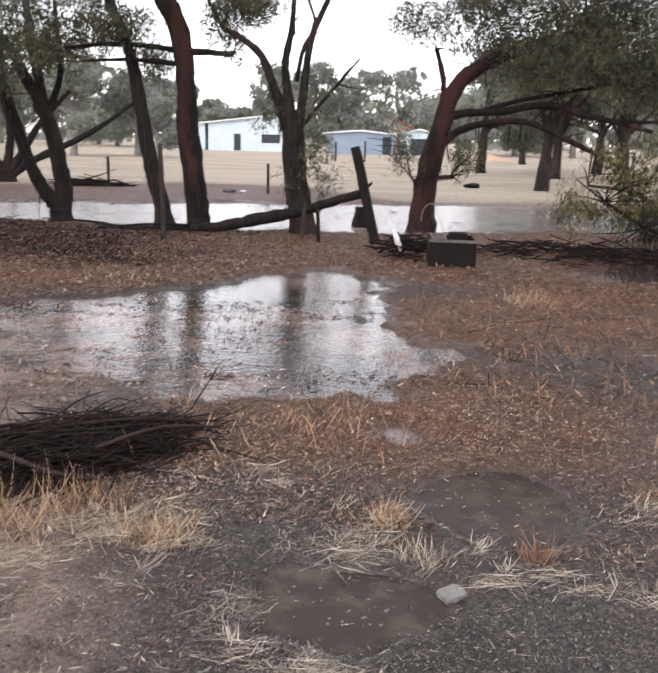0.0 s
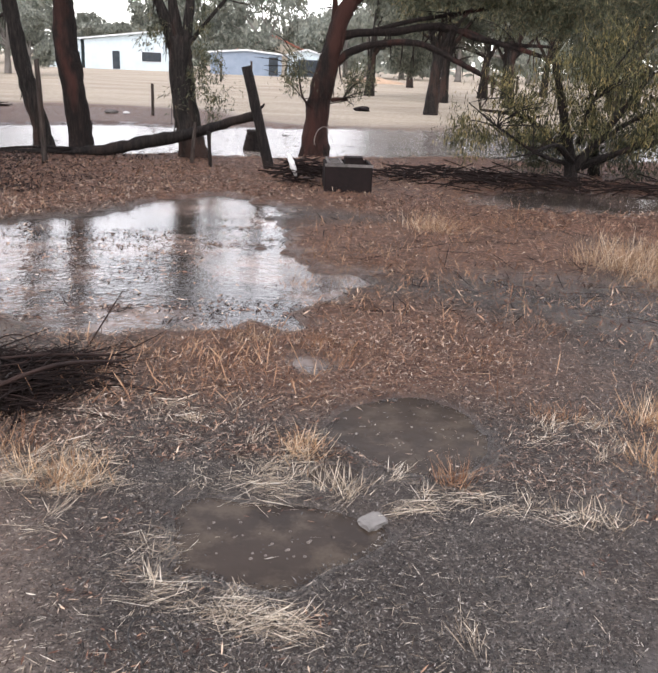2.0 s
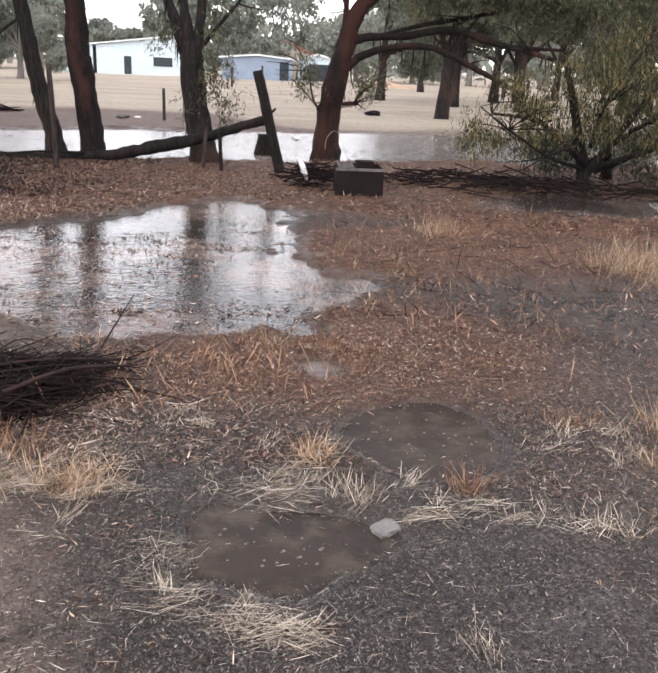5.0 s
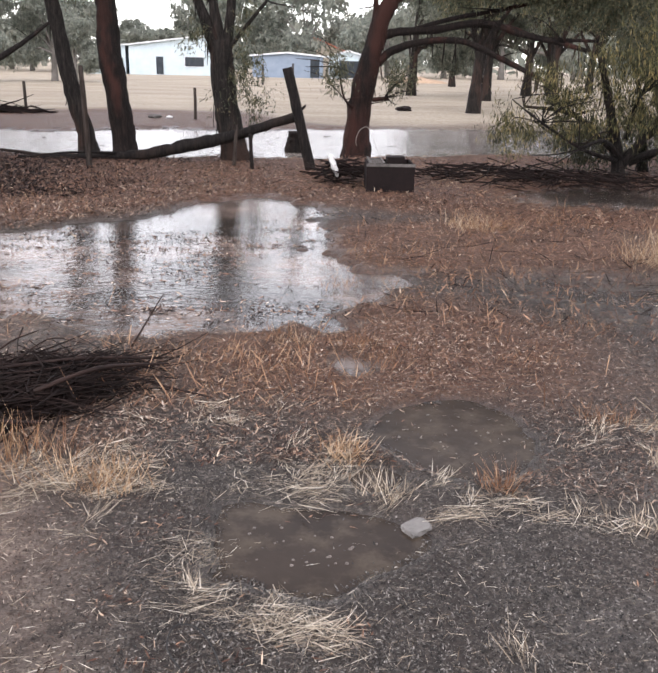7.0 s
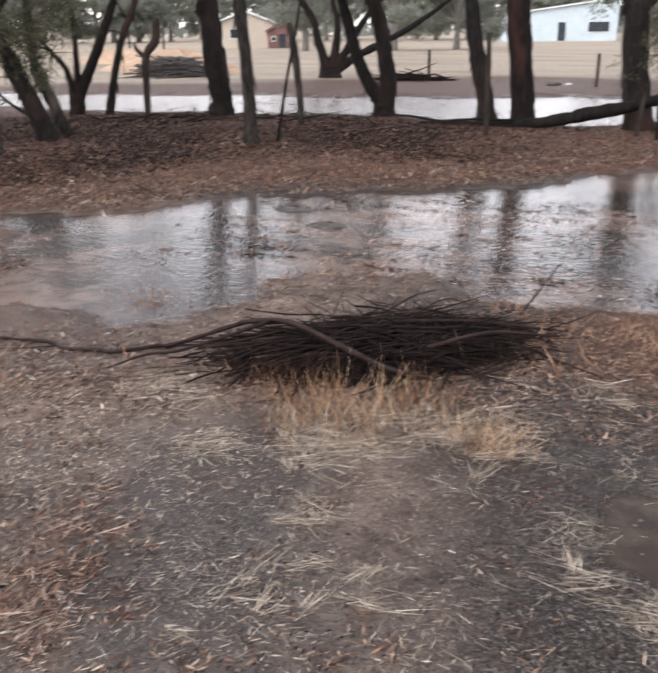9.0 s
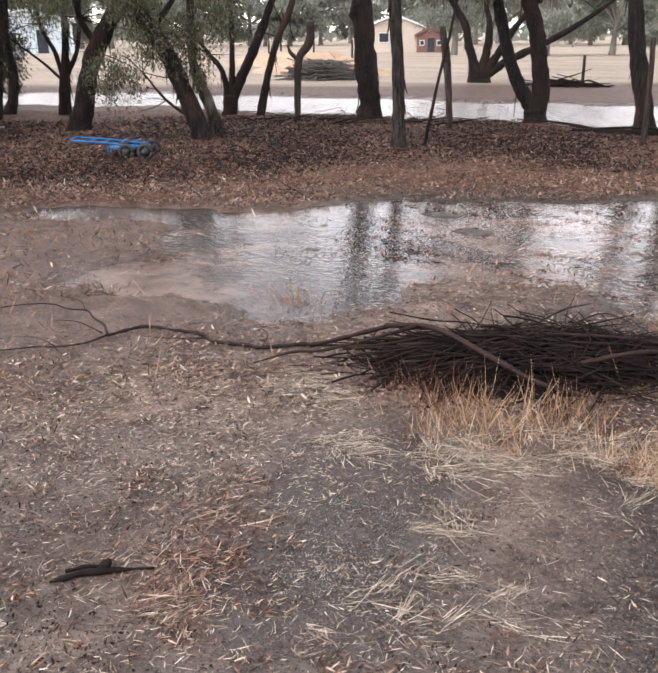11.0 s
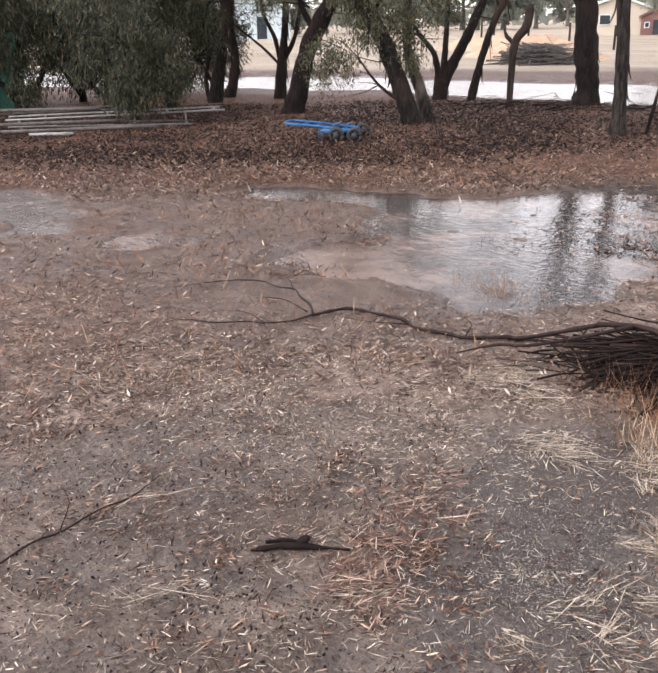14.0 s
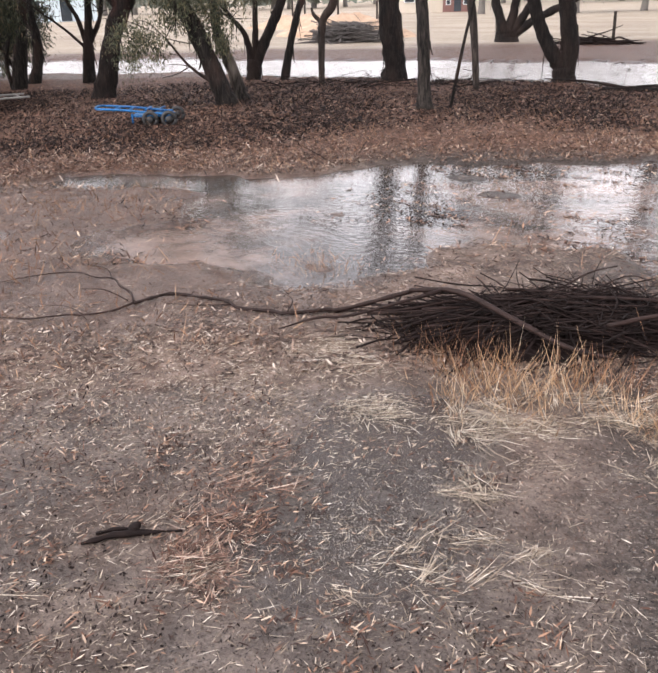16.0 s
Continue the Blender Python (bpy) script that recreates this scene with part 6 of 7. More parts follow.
# ---- trees in and beyond the pasture ----


def far_tree(x, y, h, spread, seed, lean=0.0, leaf=0.45, sprays=60, low=0.38, bark=M_BARK_HAZED, leaves=None, label="distant gum tree with a rounded crown, its grey-green paled for haze"):
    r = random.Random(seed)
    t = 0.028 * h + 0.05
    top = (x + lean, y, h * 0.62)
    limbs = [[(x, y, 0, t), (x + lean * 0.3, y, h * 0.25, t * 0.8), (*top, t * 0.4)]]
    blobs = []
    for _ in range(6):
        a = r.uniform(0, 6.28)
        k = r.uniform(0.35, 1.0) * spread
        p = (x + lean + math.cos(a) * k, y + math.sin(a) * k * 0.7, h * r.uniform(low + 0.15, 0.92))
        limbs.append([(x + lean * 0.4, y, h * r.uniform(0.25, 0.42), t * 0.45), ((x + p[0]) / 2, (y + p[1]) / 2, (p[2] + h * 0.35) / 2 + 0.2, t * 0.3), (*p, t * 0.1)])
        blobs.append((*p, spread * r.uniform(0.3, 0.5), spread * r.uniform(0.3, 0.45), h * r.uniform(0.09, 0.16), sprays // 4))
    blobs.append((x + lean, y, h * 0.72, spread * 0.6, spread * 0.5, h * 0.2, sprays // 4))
    return tree("far_gum_tree", limbs, bark, label, "tree", "gum trees beyond the pasture", blobs, leaves or M_LEAF_HAZED, 7, 0.15, 0, seed, leaf=leaf, width=leaf * 0.16, per=30, clump=h * 0.05)


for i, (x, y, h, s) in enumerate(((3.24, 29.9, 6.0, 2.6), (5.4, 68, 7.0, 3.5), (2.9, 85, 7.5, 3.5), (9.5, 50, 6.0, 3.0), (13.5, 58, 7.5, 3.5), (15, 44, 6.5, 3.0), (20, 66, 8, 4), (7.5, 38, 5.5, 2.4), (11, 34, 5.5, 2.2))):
    far_tree(x, y, h, s, 100 + i, 0.3 * (-1) ** i, 0.16 if y < 40 else 0.28, 220, 0.42, M_BARK if y < 75 else M_BARK_HAZED, M_LEAF if y < 45 else None, label="gum tree standing in the dry pasture")
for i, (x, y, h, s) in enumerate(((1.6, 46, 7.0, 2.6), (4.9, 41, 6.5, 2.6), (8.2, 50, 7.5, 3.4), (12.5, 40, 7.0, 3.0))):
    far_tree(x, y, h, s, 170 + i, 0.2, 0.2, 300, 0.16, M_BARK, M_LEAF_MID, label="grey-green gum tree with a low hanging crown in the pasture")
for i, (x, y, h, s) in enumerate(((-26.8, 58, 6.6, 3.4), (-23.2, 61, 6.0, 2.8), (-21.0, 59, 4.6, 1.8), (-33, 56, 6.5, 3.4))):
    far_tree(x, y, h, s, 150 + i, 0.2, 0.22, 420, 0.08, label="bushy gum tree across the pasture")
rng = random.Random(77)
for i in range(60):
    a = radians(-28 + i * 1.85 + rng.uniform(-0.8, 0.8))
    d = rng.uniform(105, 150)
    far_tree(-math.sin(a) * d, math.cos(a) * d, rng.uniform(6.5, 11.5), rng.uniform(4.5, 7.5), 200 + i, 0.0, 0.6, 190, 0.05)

# a continuous low belt of far woods, its leaf colour paled for haze, closes the view
rng_n = np.random.default_rng(8)
n = 9000
a = np.radians(rng_n.uniform(-180, 180, n))
d = rng_n.uniform(170, 210, n)
h = rng_n.random(n) ** 0.8 * (6.5 + 3 * np.sin(a * 23) + 2 * np.sin(a * 61 + 1))
base = np.column_stack([-np.sin(a) * d, np.cos(a) * d, np.maximum(h, 0.2)])
along = unit(rng_n.normal(size=(n, 3))) * rng_n.uniform(1.5, 3.2, (n, 1))
across = unit(np.cross(along, rng_n.normal(size=(n, 3)))) * rng_n.uniform(0.5, 1.2, (n, 1))
tagged(new("far_woods", diamonds("far_woods", base, along, across, M_LEAF_HAZED)), "belt of far woods on the horizon, grey-green paled for haze", "woods", kind="stuff")


# ---- grass tufts ----


def tuft(x, y, count, height, spread, material, label, lean=(0, 0), seed=0, flop=0.6, name="grass_tuft", width=0.0013):
    r = np.random.default_rng(seed)
    base = np.column_stack([x + r.normal(0, spread, count), y + r.normal(0, spread, count), np.full(count, -0.02)])
    out = r.normal(0, flop, (count, 2)) + lean
    al = np.column_stack([out, np.ones(count)])
    al = unit(al) * height * r.uniform(0.35, 1.1, (count, 1))
    ac = unit(np.column_stack([r.normal(size=(count, 2)), np.zeros(count)])) * width * r.uniform(0.6, 1.5, (count, 1))
    root = thing(name, (x, y, 0), label, "grass", "grass tufts")
    part("grass", blades("grass", base, al, ac, material, r.normal(0, 0.12, count) * height), root)["kind"] = "stuff"
    return root


TUFTS = [
    (-0.07, 5.9, 60, 0.14, 0.08, M_RUSTGRASS, "small rusty grass tuft standing in the puddle"),
    (-0.29, 4.55, 70, 0.14, 0.07, M_GOLD, "small dry grass tuft at the puddle edge"),
    (0.67, 2.87, 60, 0.17, 0.035, M_RUSTGRASS, "rusty upright grass tuft beside a puddle"),
    (0.22, 2.8, 55, 0.15, 0.05, M_STRAW, "pale dry grass tuft flopping over a puddle"),
    (1.24, 3.55, 150, 0.12, 0.07, M_RUSTGRASS, "rusty red low grass tuft"),
    (1.55, 3.07, 130, 0.2, 0.08, M_AMBER, "golden dry grass tuft on wet mud"),
    (1.7, 3.53, 150, 0.24, 0.09, M_AMBER, "golden dry grass tuft on wet mud"),
    (1.15, 2.62, 90, 0.13, 0.06, M_STRAW, "low pale straw tuft"),
    (-0.82, 2.76, 150, 0.17, 0.07, M_AMBER, "dry golden grass clump beside straw"),
    (0.33, 4.33, 170, 0.1, 0.12, M_RUSTGRASS, "low rusty grass clump on the puddle bank"),
    (0.7, 4.9, 140, 0.075, 0.15, M_RUSTGRASS, "low rusty grass clump on the puddle bank"),
    (0.13, 4.53, 150, 0.11, 0.09, M_RUSTGRASS, "low dry grass clump on the puddle bank"),
    (-0.6, 4.25, 150, 0.085, 0.12, M_RUSTGRASS, "dry grass clump beside the brush pile"),
    (2.55, 6.9, 320, 0.42, 0.2, M_GOLD, "tall golden dry grass tussock"),
    (2.95, 7.1, 240, 0.4, 0.2, M_GOLD, "tall golden dry grass tussock"),
    (1.1, 8.2, 200, 0.3, 0.14, M_GOLD, "dry golden grass tuft before the thicket"),
    (1.3, 8.3, 150, 0.2, 0.2, M_RUSTGRASS, "low rusty grass patch before the thicket"),
    (2.0, 8.6, 170, 0.22, 0.25, M_RUSTGRASS, "low rusty grass patch before the thicket"),
    (1.45, 5.0, 90, 0.12, 0.1, M_RUSTGRASS, "small rusty tuft on wet mud"),
    (1.01, 4.38, 150, 0.11, 0.13, M_RUSTGRASS, "small dry tuft on wet mud"),
    (0.3, 6.6, 160, 0.12, 0.25, M_RUSTGRASS, "low rusty grass on the puddle bank"),
    (0.07, 3.1, 110, 0.15, 0.05, M_AMBER, "amber grass tuft flopping over straw"),
    (2.75, 6.3, 240, 0.34, 0.18, M_GOLD, "golden dry grass tussock on brown litter"),
    (-3.27, 3.61, 90, 0.1, 0.14, M_RUSTGRASS, "sparse reddish stems standing in shallow water"),
]
for i, (x, y, c, h, s, m, lab) in enumerate(TUFTS):
    tuft(x, y, c * 2, h * 0.9, s, m, lab, (0.1 * math.sin(i), -0.1), 300 + i, 0.75)


def straw_clump(x, y, count, length, spread, heading, wander, label, seed, material=None, width=0.00085):
    """Flattened stalks lying over one another."""
    r = np.random.default_rng(seed)
    ca, sa = math.cos(radians(heading)), math.sin(radians(heading))
    u, w = r.normal(0, spread, count), r.normal(0, spread * 0.45, count)
    xy = np.column_stack([x + u * ca - w * sa, y + u * sa + w * ca])
    a = radians(heading) + r.normal(0, wander * 1.3, count) + math.pi * (r.random(count) < 0.5)
    ln = length * r.uniform(0.2, 1.05, count)
    al = np.column_stack([np.cos(a), np.sin(a), r.normal(0.04, 0.1, count)]) * ln[:, None]
    base = np.column_stack([xy, np.maximum(relief(xy), WATER_Z) + 0.004 + 0.022 * r.random(count) * np.exp(-(u / spread) ** 2)]) - al * 0.5 * (1, 1, 0)
    ac = unit(np.cross(al, np.column_stack([r.normal(0, 0.4, (count, 2)), np.ones(count)]))) * (width * r.uniform(0.5, 1.3, count))[:, None]
    root = thing("straw_clump", (x, y, 0), label, "straw", "straw clumps")
    part("straw", blades("straw", base, al, ac, material or M_STRAW, r.normal(0, 0.05, count) * ln), root)["kind"] = "stuff"


STRAW_CLUMPS = [
    (-0.92, 2.78, 150, 0.2, 0.1, 20, 0.9, "pale straw spread round a dry tuft"), (-0.7, 2.74, 130, 0.17, 0.09, -10, 0.8, "pale straw spread round a dry tuft"),
    (-0.12, 2.8, 110, 0.13, 0.09, 0, 0.6, "bleached straw along a puddle's edge"), (0.0, 2.92, 90, 0.13, 0.08, 40, 0.6, "bleached straw along a puddle's edge"), (-0.04, 2.72, 60, 0.16, 0.1, -5, 0.3, "bleached straw along a puddle's edge"),
    (0.25, 2.72, 34, 0.26, 0.03, 55, 0.2, "long pale stalks flopped into a puddle"), (0.5, 2.64, 45, 0.16, 0.04, 15, 0.9, "splayed straw beside a flat stone"),
    (0.7, 2.72, 80, 0.16, 0.11, 10, 0.5, "line of washed-up straw"), (0.92, 2.64, 60, 0.15, 0.1, -20, 0.6, "line of washed-up straw"), (1.15, 2.6, 60, 0.14, 0.07, 0, 0.9, "pale straw round a small tuft"),
    (-0.08, 1.98, 170, 0.13, 0.07, 10, 0.9, "bright pale clump of flattened straw on gravel"), (0.06, 1.9, 110, 0.15, 0.08, -5, 0.5, "bright pale clump of flattened straw on gravel"), (-0.3, 2.02, 22, 0.28, 0.08, 15, 0.2, "a few long bleached stalks on gravel"), (-0.4, 2.27, 40, 0.14, 0.07, 30, 0.6, "a few long bleached stalks on gravel"),
    (-1.82, 2.23, 60, 0.22, 0.07, 43, 0.12, "flat bundle of bleached straw"), (-2.32, 2.58, 90, 0.22, 0.12, 47, 0.25, "flat bundle of bleached straw"), (-2.0, 2.5, 60, 0.2, 0.12, 30, 0.6, "grey arching stalks near the brush pile"),
    (-1.46, 2.38, 130, 0.18, 0.1, 38, 0.5, "thick skirt of pale straw under dry grass"), (-1.26, 2.48, 130, 0.18, 0.1, 45, 0.5, "thick skirt of pale straw under dry grass"), (-1.05, 2.72, 110, 0.17, 0.12, 35, 0.7, "thick skirt of pale straw under dry grass"), (-0.78, 2.95, 60, 0.15, 0.1, 30, 0.8, "loose straw beside the brush pile"),
    (-0.88, 1.78, 50, 0.12, 0.035, 60, 0.5, "bleached wisp of straw on mud"), (-1.05, 1.73, 40, 0.15, 0.05, 30, 0.3, "bleached wisp of straw on mud"), (-1.18, 1.54, 24, 0.17, 0.05, 55, 0.25, "bleached wisp of straw on mud"), (-1.27, 2.05, 30, 0.14, 0.05, 110, 0.5, "bleached wisp of straw on mud"), (-1.1, 2.26, 30, 0.14, 0.06, 40, 0.5, "bleached wisp of straw on mud"), (-1.02, 1.5, 8, 0.14, 0.02, 50, 0.15, "bleached wisp of straw on mud"),
    (-1.93, 0.67, 36, 0.17, 0.05, 60, 0.2, "bundle of pale stalks on dark mud"), (-2.43, 0.88, 20, 0.16, 0.05, 70, 0.3, "bundle of pale stalks on dark mud"), (-0.3, 2.07, 50, 0.14, 0.07, 35, 0.5, "bleached wisp of straw on mud"), (-0.42, 2.37, 50, 0.14, 0.07, 10, 0.6, "bleached wisp of straw on mud"),
]
for i, row in enumerate(STRAW_CLUMPS):
    straw_clump(*row, 400 + i)
for i, (x, y, c, h) in enumerate(((-1.72, 1.3, 60, 0.12), (-1.8, 1.52, 50, 0.11), (-1.62, 1.14, 60, 0.11), (-1.66, 1.6, 40, 0.13))):
    straw_clump(x, y, c, h, 0.06, 75, 0.6, "reddish bark shreds and straw swept into a ridge", 460 + i, M_SHRED, 0.0016)
# the tall dry grass in front of the brush pile
for i, (x, y, c, h) in enumerate(((-1.75, 2.72, 170, 0.34), (-1.52, 2.74, 190, 0.36), (-1.3, 2.85, 190, 0.34), (-1.12, 3.0, 150, 0.3), (-1.6, 2.55, 150, 0.28), (-1.35, 2.62, 150, 0.28), (-1.9, 2.85, 90, 0.3), (-1.0, 2.75, 110, 0.24))):
    tuft(x, y, int(c * 0.8), h * 0.72, 0.085, M_AMBER if i % 3 else M_RUSTGRASS, "golden dry grass growing against the brush pile", (0.1, -0.15), 350 + i, 0.6)


def strewn(n, near, far, a0, a1, keep=None, seed=0):
    """Places spread over the ground, denser near the path."""
    r = np.random.default_rng(seed)
    a = np.radians(r.uniform(a0, a1, n))
    d = np.exp(r.uniform(math.log(near), math.log(far), n))
    xy = np.column_stack([-np.sin(a) * d, np.cos(a) * d])
    if keep is not None:
        xy = xy[keep(xy, r)]
    return xy, r


def scatter(name, xy, r, length, width, material, label, tilt=0.25, lift=0.004, heading=None, category="litter", wander=1.0):
    n = len(xy)
    z = np.maximum(relief(xy), WATER_Z + 0.001) + lift * r.random(n)
    ang = r.uniform(0, 2 * math.pi, n) if heading is None else heading + r.normal(0, wander, n)
    ln = length * r.uniform(0.4, 1.35, n)
    al = np.column_stack([np.cos(ang), np.sin(ang), np.abs(r.normal(0, tilt, n))]) * ln[:, None]
    ac = unit(np.cross(al, np.column_stack([r.normal(0, 0.35, (n, 2)), np.ones(n)]))) * (width * r.uniform(0.5, 1.4, n))[:, None]
    me = blades(name, np.column_stack([xy, z]), al, ac, material, r.normal(0, 0.12, n) * ln * 0.6)
    return tagged(new(name, me), label, category, kind="stuff")


def dry(limit, leak=0.03):
    def f(xy, r):
        d = shore(xy)
        return (d > limit) | (r.random(len(xy)) < leak)
    return f


def cloud(xy, r, spots, base):
    """Chance by nearness to given spots (x, y, radius, density)."""
    k = np.full(len(xy), base)
    for x, y, rad, w in spots:
        k = np.maximum(k, w * np.exp(-(((xy[:, 0] - x) ** 2 + (xy[:, 1] - y) ** 2) / rad**2)))
    k = k * (0.6 + 0.5 * np.tanh(bumps(xy * 1.7)))
    return r.random(len(xy)) < k


STRAW_SPOTS = [(-0.83, 2.75, 0.24, 1.0), (-0.1, 2.83, 0.13, 0.9), (0.06, 3.08, 0.1, 0.7), (0.5, 2.68, 0.14, 0.8), (0.75, 2.74, 0.12, 0.7), (0.96, 2.6, 0.12, 0.6), (1.15, 2.6, 0.1, 0.6), (-0.03, 1.94, 0.12, 1.0), (-0.36, 2.1, 0.12, 0.5), (-1.36, 2.42, 0.16, 1.0), (-1.08, 2.75, 0.22, 0.7), (-1.8, 2.24, 0.1, 0.6), (-2.25, 2.6, 0.14, 0.6), (-0.6, 3.2, 0.35, 0.3), (-1.2, 2.04, 0.12, 0.35), (-1.1, 1.52, 0.08, 0.4), (-0.41, 2.35, 0.1, 0.6), (1.5, 3.3, 0.3, 0.4)]
LITTER_SPOTS = [(-6.0, 3.0, 1.6, 0.9), (-1.92, 1.57, 0.22, 1.0), (-1.64, 1.28, 0.2, 1.0), (-3.2, 0.83, 0.3, 1.0), (-2.5, 0.65, 0.3, 0.9), (-0.4, 4.0, 0.8, 1.0), (0.5, 4.8, 0.8, 1.0), (-0.3, 3.4, 0.6, 0.7), (-2.9, 1.8, 1.0, 0.4), (-4.2, 1.9, 1.5, 0.9)]



def clumps(n, near, far, a0, a1, spots, base, per, spread, seed):
    """Places in many small clumps, and the way that each clump lies."""
    r = np.random.default_rng(seed)
    a = np.radians(r.uniform(a0, a1, n))
    d = np.exp(r.uniform(math.log(near), math.log(far), n))
    c = np.column_stack([-np.sin(a) * d, np.cos(a) * d])
    c = c[cloud(c, r, spots, base) & dry(-0.04, 0.08)(c, r)]
    k = r.integers(per // 3, per, len(c))
    who = np.repeat(np.arange(len(c)), k)
    head = r.normal(0.35, 1.0, len(c))[who]
    size = (spread * r.uniform(0.4, 1.5, len(c)))[who]
    u, w = r.normal(0, 1, len(who)) * size, r.normal(0, 0.5, len(who)) * size
    xy = c[who] + np.column_stack([np.cos(head) * u - np.sin(head) * w, np.sin(head) * u + np.cos(head) * w])
    return xy, head, r


xy, head, r = clumps(9000, 1.1, 5.5, -30, 92, STRAW_SPOTS, 0.004, 36, 0.05, 31)
scatter("straw", xy, r, 0.1, 0.001, M_STRAW, "flattened pale straw strewn over wet mud", 0.14, 0.014, head, "straw", 0.35)
xy, r = strewn(4800, 1.6, 5.5, -30, 92, dry(-0.03, 0.1), 41)
scatter("loose_straw", xy, r, 0.045, 0.0008, M_STRAW, "single straws lying on wet mud", 0.1, 0.006, None, "straw")
xy, head, r = clumps(5200, 1.1, 8.0, -30, 92, LITTER_SPOTS, 0.12, 30, 0.07, 32)
scatter("fallen_leaves", xy, r, 0.028, 0.0026, M_LITTER, "brown curled fallen leaves on mud", 0.3, 0.008, head, "litter", 0.9)
xy, r = strewn(125000, 1.0, 7.0, -30, 22, lambda p, q: dry(-0.05, 0.02)(p, q) & (q.random(len(p)) < smooth(-np.degrees(np.arctan2(-p[:, 0], p[:, 1])), -22, -8)), 33)
scatter("gravel", xy, r, 0.009, 0.0019, M_GRAVEL, "dark and pale gravel pressed into wet mud", 0.4, 0.004, None, "gravel")
xy, r = strewn(70000, 1.2, 7.0, 4, 92, dry(-0.05, 0.02), 39)
scatter("chaff", xy, r, 0.0085, 0.0016, M_BITS, "dark gravel and chaff pressed into mud", 0.35, 0.003)
xy, r = strewn(210000, 5.0, 18.0, -30, 92, lambda p, q: dry(0.03, 0.01)(p, q) & (q.random(len(p)) < 0.12 + smooth(past_edge(p), -0.8, 0.6)), 34)
scatter("leaf_litter", xy, r, 0.05, 0.0042, M_LITTER, "thick reddish-brown leaf litter under the trees", 0.35, 0.02)
xy, r = strewn(45000, 3.5, 13.0, -30, 92, lambda p, q: cloud(p, q, [(-5.8, 3.6, 1.0, 0.9), (-4.3, 2.5, 0.7, 0.8), (-2.45, 4.45, 0.4, 1.0), (-5.6, 2.3, 0.7, 0.8), (0.5, 6.5, 1.5, 0.9), (-0.6, 4.2, 0.8, 0.8), (-6.5, 7.5, 2.0, 0.8), (-8.0, 6.0, 2.0, 0.7), (1.5, 8.0, 1.5, 0.7), (-3.5, 9.0, 2.0, 0.8), (-2.5, 11.5, 3.0, 0.7)], 0.15) & dry(0.05, 0.01)(p, q), 35)
scatter("dead_grass", xy, r, 0.075, 0.0022, M_RUSTGRASS, "short rusty dead grass between leaf litter", 0.8, 0.01, None, "grass")
xy, r = strewn(13000, 1.0, 5.0, 22, 92, lambda p, q: dry(-0.02, 0.02)(p, q) & cloud(p, q, [(-3.25, 0.88, 0.3, 1.0), (-2.5, 0.7, 0.25, 1.0), (-1.8, 0.8, 0.3, 0.7), (-2.3, 1.3, 0.4, 0.3), (-2.9, 0.8, 0.5, 0.9), (-2.3, 0.5, 0.3, 0.8)], 0.08), 42)
scatter("leaf_scraps", xy, r, 0.012, 0.0036, M_TWIG, "dark sodden leaf scraps and clods on pinkish mud", 0.4, 0.004)
xy, r = strewn(60000, 1.2, 3.2, 20, 60, lambda p, q: cloud(p, q, [(-1.35, 1.58, 0.22, 1.0), (-1.4, 1.9, 0.22, 0.8), (-1.2, 1.75, 0.2, 0.6)], 0.0), 43)
scatter("grit", xy, r, 0.0065, 0.002, M_GRIT, "patch of fine pale grit washed over mud", 0.35, 0.003, None, "gravel")
xy, r = strewn(110000, 1.4, 7.5, 4, 92, lambda p, q: dry(-0.06, 0.02)(p, q) & (q.random(len(p)) < (0.5 + 0.45 * np.tanh(bumps(p * 1.6 + 5.0))) * (0.12 + 0.88 * smooth(np.hypot(p[:, 0], p[:, 1]), 1.8, 2.7)) * smooth(np.degrees(np.arctan2(-p[:, 0], p[:, 1])), 8, 34) * (1 - 0.9 * smooth(-(np.hypot((p[:, 0] + 1.5) / 0.42, (p[:, 1] - 1.85) / 0.62) - 0.9), -0.3, 0.2))), 48)
scatter("leaf_fragments", xy, r, 0.014, 0.0017, M_FLECK, "tan and brown leaf fragments and chopped stalks on wet mud", 0.22, 0.005)
xy, r = strewn(42000, 3.2, 9.0, 12, 92, lambda p, q: dry(-0.05, 0.05)(p, q) & (q.random(len(p)) < 0.55 + 0.45 * np.tanh(bumps(p * 1.3 + 2.0))), 50)
scatter("sodden_litter", xy, r, 0.032, 0.0042, M_FLECK, "tan sodden leaves washed round the puddle", 0.25, 0.01)
xy, r = strewn(66000, 6.2, 11.5, -14, 92, lambda p, q: dry(0.0, 0.02)(p, q) & (q.random(len(p)) < smooth(np.degrees(np.arctan2(-p[:, 0], p[:, 1])), -12, 22) * smooth(past_edge(p), -0.9, -0.2) * smooth(-past_edge(p) + 0.5 * bumps(p, 1.0), -2.2, -0.4)), 51)
scatter("tan_litter", xy, r, 0.05, 0.005, M_FLECK, "tan dead grass and leaves along the far bank", 0.4, 0.02)
xy, r = strewn(26000, 3.0, 5.6, -30, 20, lambda p, q: dry(0.0, 0.02)(p, q), 49)
scatter("leaf_flecks", xy, r, 0.024, 0.002, M_FLECK, "pale leaf fragments strewn over the puddle bank", 0.25, 0.01)
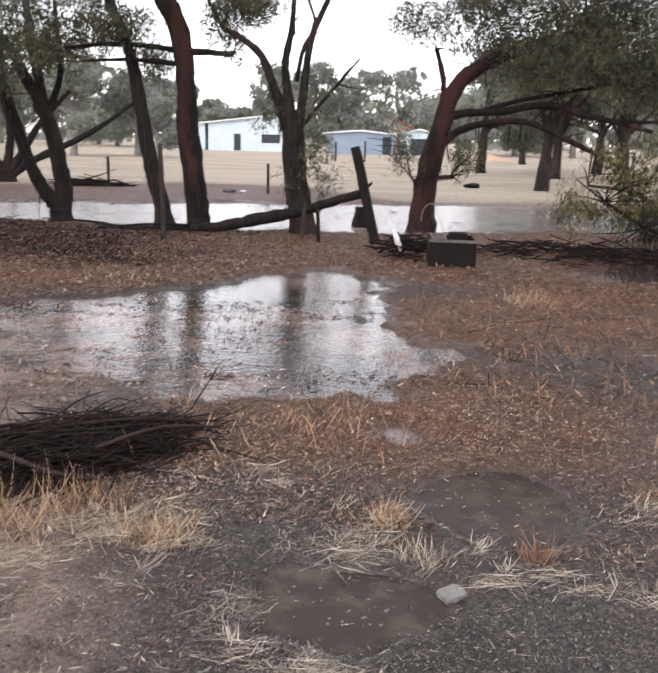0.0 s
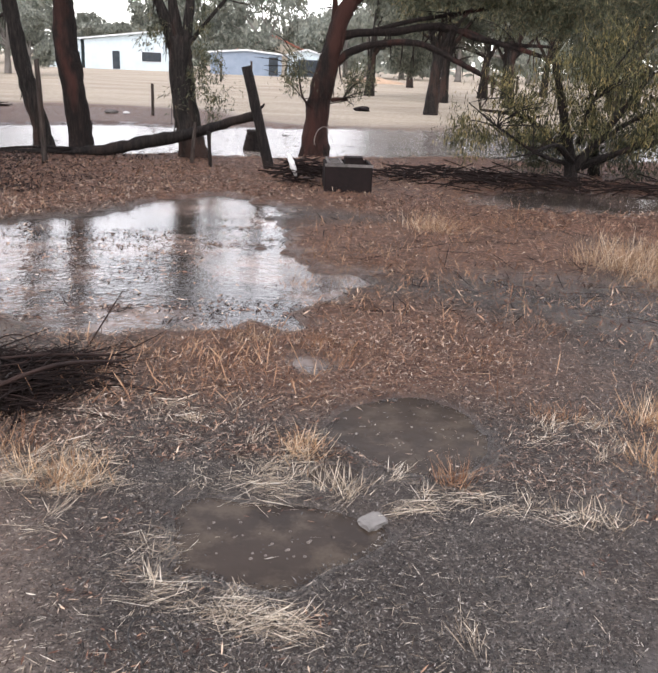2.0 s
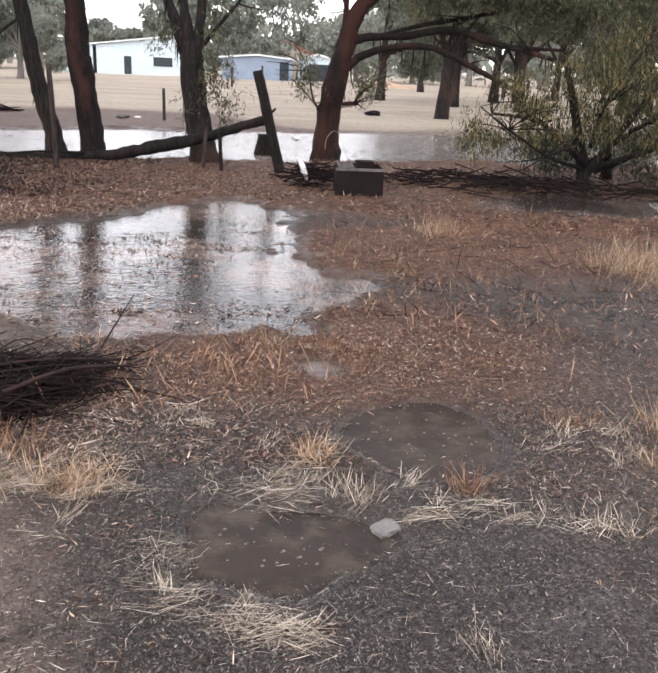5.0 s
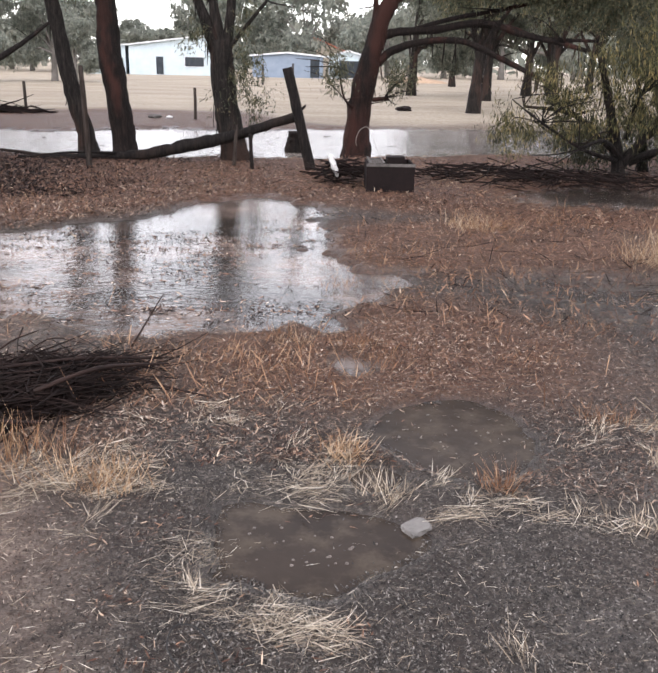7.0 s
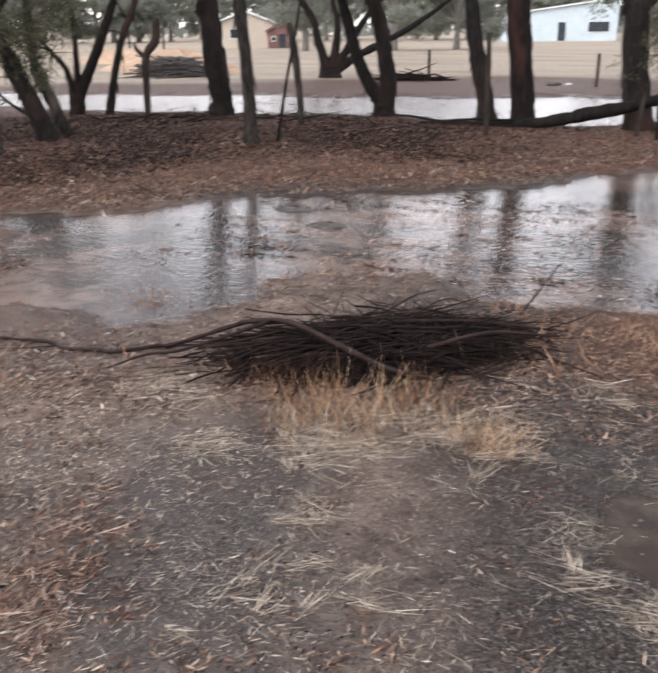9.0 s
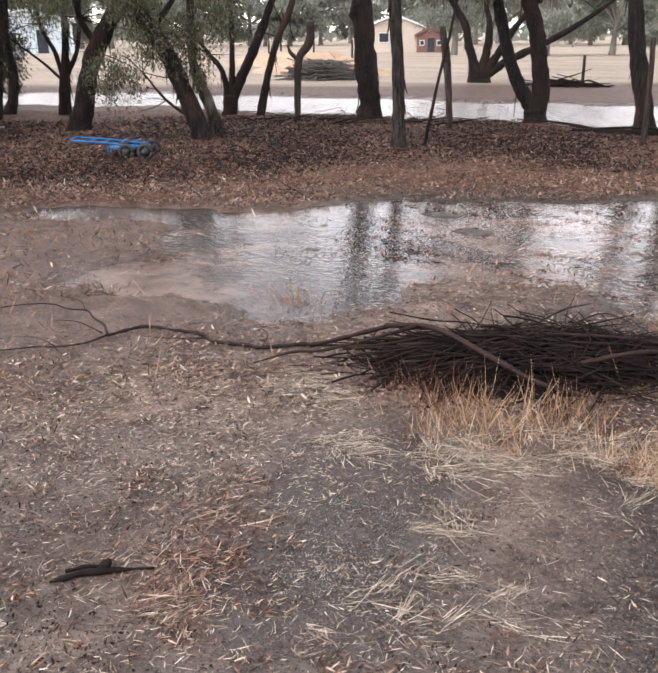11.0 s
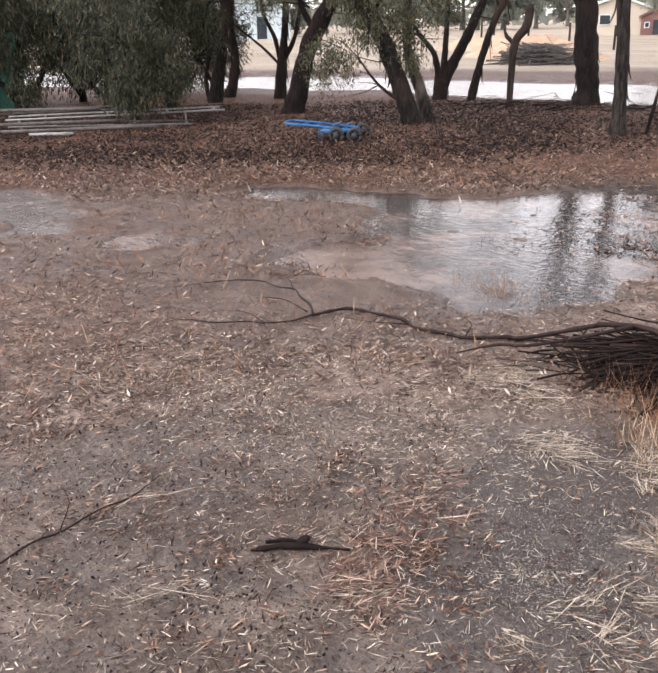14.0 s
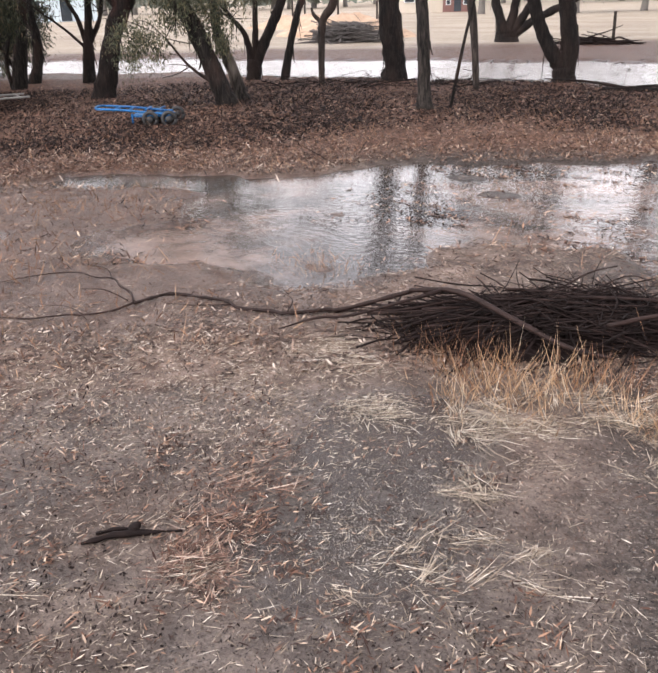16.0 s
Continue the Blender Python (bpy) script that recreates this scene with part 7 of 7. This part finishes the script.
xy, head, r = clumps(9000, 1.2, 2.9, 20, 80, [(-1.95, 1.75, 0.12, 0.35), (-1.84, 1.55, 0.08, 0.7), (-1.74, 1.36, 0.08, 0.8), (-1.62, 1.18, 0.08, 0.8), (-1.52, 1.12, 0.07, 0.6)], 0.0, 12, 0.05, 44)
scatter("reddish_straw", xy, r, 0.045, 0.0013, M_SHRED, "streak of reddish straw and bark shreds on mud", 0.25, 0.012, head, "straw", 0.5)
xy, head, r = clumps(7500, 1.5, 5.0, 18, 92, [(-2.9, 1.9, 0.6, 0.9), (-2.3, 2.0, 0.5, 0.9), (-3.6, 1.6, 0.6, 0.7)], 0.07, 16, 0.07, 45)
scatter("short_straw", xy, r, 0.024, 0.0014, M_STRAW, "short pale chopped straw on pinkish mud", 0.2, 0.006, head, "straw", 0.9)
# near-black leaves darken the litter where the trees' shade falls
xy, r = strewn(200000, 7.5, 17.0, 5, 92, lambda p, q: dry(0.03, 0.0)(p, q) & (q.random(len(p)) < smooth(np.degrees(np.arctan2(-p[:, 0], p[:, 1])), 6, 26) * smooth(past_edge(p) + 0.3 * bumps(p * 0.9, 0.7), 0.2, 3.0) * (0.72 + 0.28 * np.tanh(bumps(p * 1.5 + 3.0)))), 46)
scatter("shade_leaves", xy, r, 0.06, 0.0075, M_TWIG, "near-black leaves standing in for shade under the trees", 0.3, 0.02)
xy, r = strewn(60000, 4.0, 12.5, -30, 14, lambda p, q: dry(0.05, 0.0)(p, q) & cloud(p, q, [(0.4, 4.7, 0.6, 0.9), (-0.4, 4.3, 0.4, 0.7), (1.2, 7.3, 1.3, 0.6), (-0.5, 11.3, 1.3, 0.7), (-2.2, 11.6, 1.2, 0.6), (0.7, 9.5, 0.9, 0.6)], 0.05), 47)
scatter("dry_leaves", xy, r, 0.022, 0.0022, M_SHRED, "reddish dry leaves and shreds on the puddle bank", 0.35, 0.015)
r = np.random.default_rng(36)
raft = np.column_stack([r.uniform(-5.9, 0.4, 800), r.uniform(3.0, 10.0, 800)])
raft = raft[(outside(raft, PUDDLES["main"]) < -0.05) & (bumps(raft * 0.8 + 1.0, 1.0) > 0.0)]
who = np.repeat(np.arange(len(raft)), r.integers(4, 40, len(raft)))
xy = raft[who] + r.normal(0, 1, (len(who), 2)) * r.uniform(0.03, 0.3, len(raft))[who][:, None] * (1.0, 0.3)
scatter("floating_litter", xy, r, 0.04, 0.004, M_LITTER, "sodden leaves and stems floating in the puddle", 0.25, 0.004)
xy = raft[::2][r.integers(0, len(raft[::2]), 1800)] + r.normal(0, 1, (1800, 2)) * (0.16, 0.06)
scatter("floating_twigs", xy, r, 0.05, 0.004, M_TWIG, "black sodden leaves and twigs lying in the puddle", 0.3, 0.006)
xy, r = strewn(2600, 5.0, 15.0, -28, 78, lambda p, q: dry(0.1, 0.0)(p, q) & (p[:, 1] > 5), 38)
scatter("fallen_twigs", xy, r, 0.35, 0.004, M_TWIG, "thin dark fallen twigs in leaf litter", 0.15, 0.015, None, "twigs")

r = np.random.default_rng(61)
xy = np.column_stack([r.uniform(-14, 7, 5000), r.uniform(10.5, 22, 5000)])
edge = off_channel(xy)
xy = xy[(edge < 0.3) & (r.random(len(xy)) < 0.12 + 0.6 * smooth(edge, -1.2, 0.0)) & (bumps(xy * 0.6 + 2.0, 1.0) > 0.1)]
scatter("track_debris", xy, r, 0.16, 0.012, M_TWIG, "dark sodden sticks and leaves lying in the flooded track", 0.12, 0.01, 0.15, "litter", 0.5)

# raindrops striking the near puddles
r = np.random.default_rng(55)
drops = []
for cx, cy, sx, sy, count in ((0.5, 3.3, 0.22, 0.2, 26), (0.0, 2.42, 0.3, 0.12, 26), (-1.0, 6.2, 0.6, 1.0, 30), (-3.2, 4.8, 0.8, 0.7, 20)):
    for _ in range(count):
        x, y, s = cx + r.normal(0, sx * 0.6), cy + r.normal(0, sy * 0.6), r.uniform(0.003, 0.006)
        ring = [(x + s * 0.9 * math.cos(k * math.pi / 5), y + s * 0.9 * math.sin(k * math.pi / 5), WATER_Z + 0.003, s * 0.35) for k in range(11)]
        drops.append(tube(ring, 5, 0, 0, 0, False))
tagged(new("raindrop_rings", mesh_of("raindrop_rings", *joined(drops), M_CHANNEL)), "small rings and bubbles of raindrops on puddle water", "water", kind="stuff")
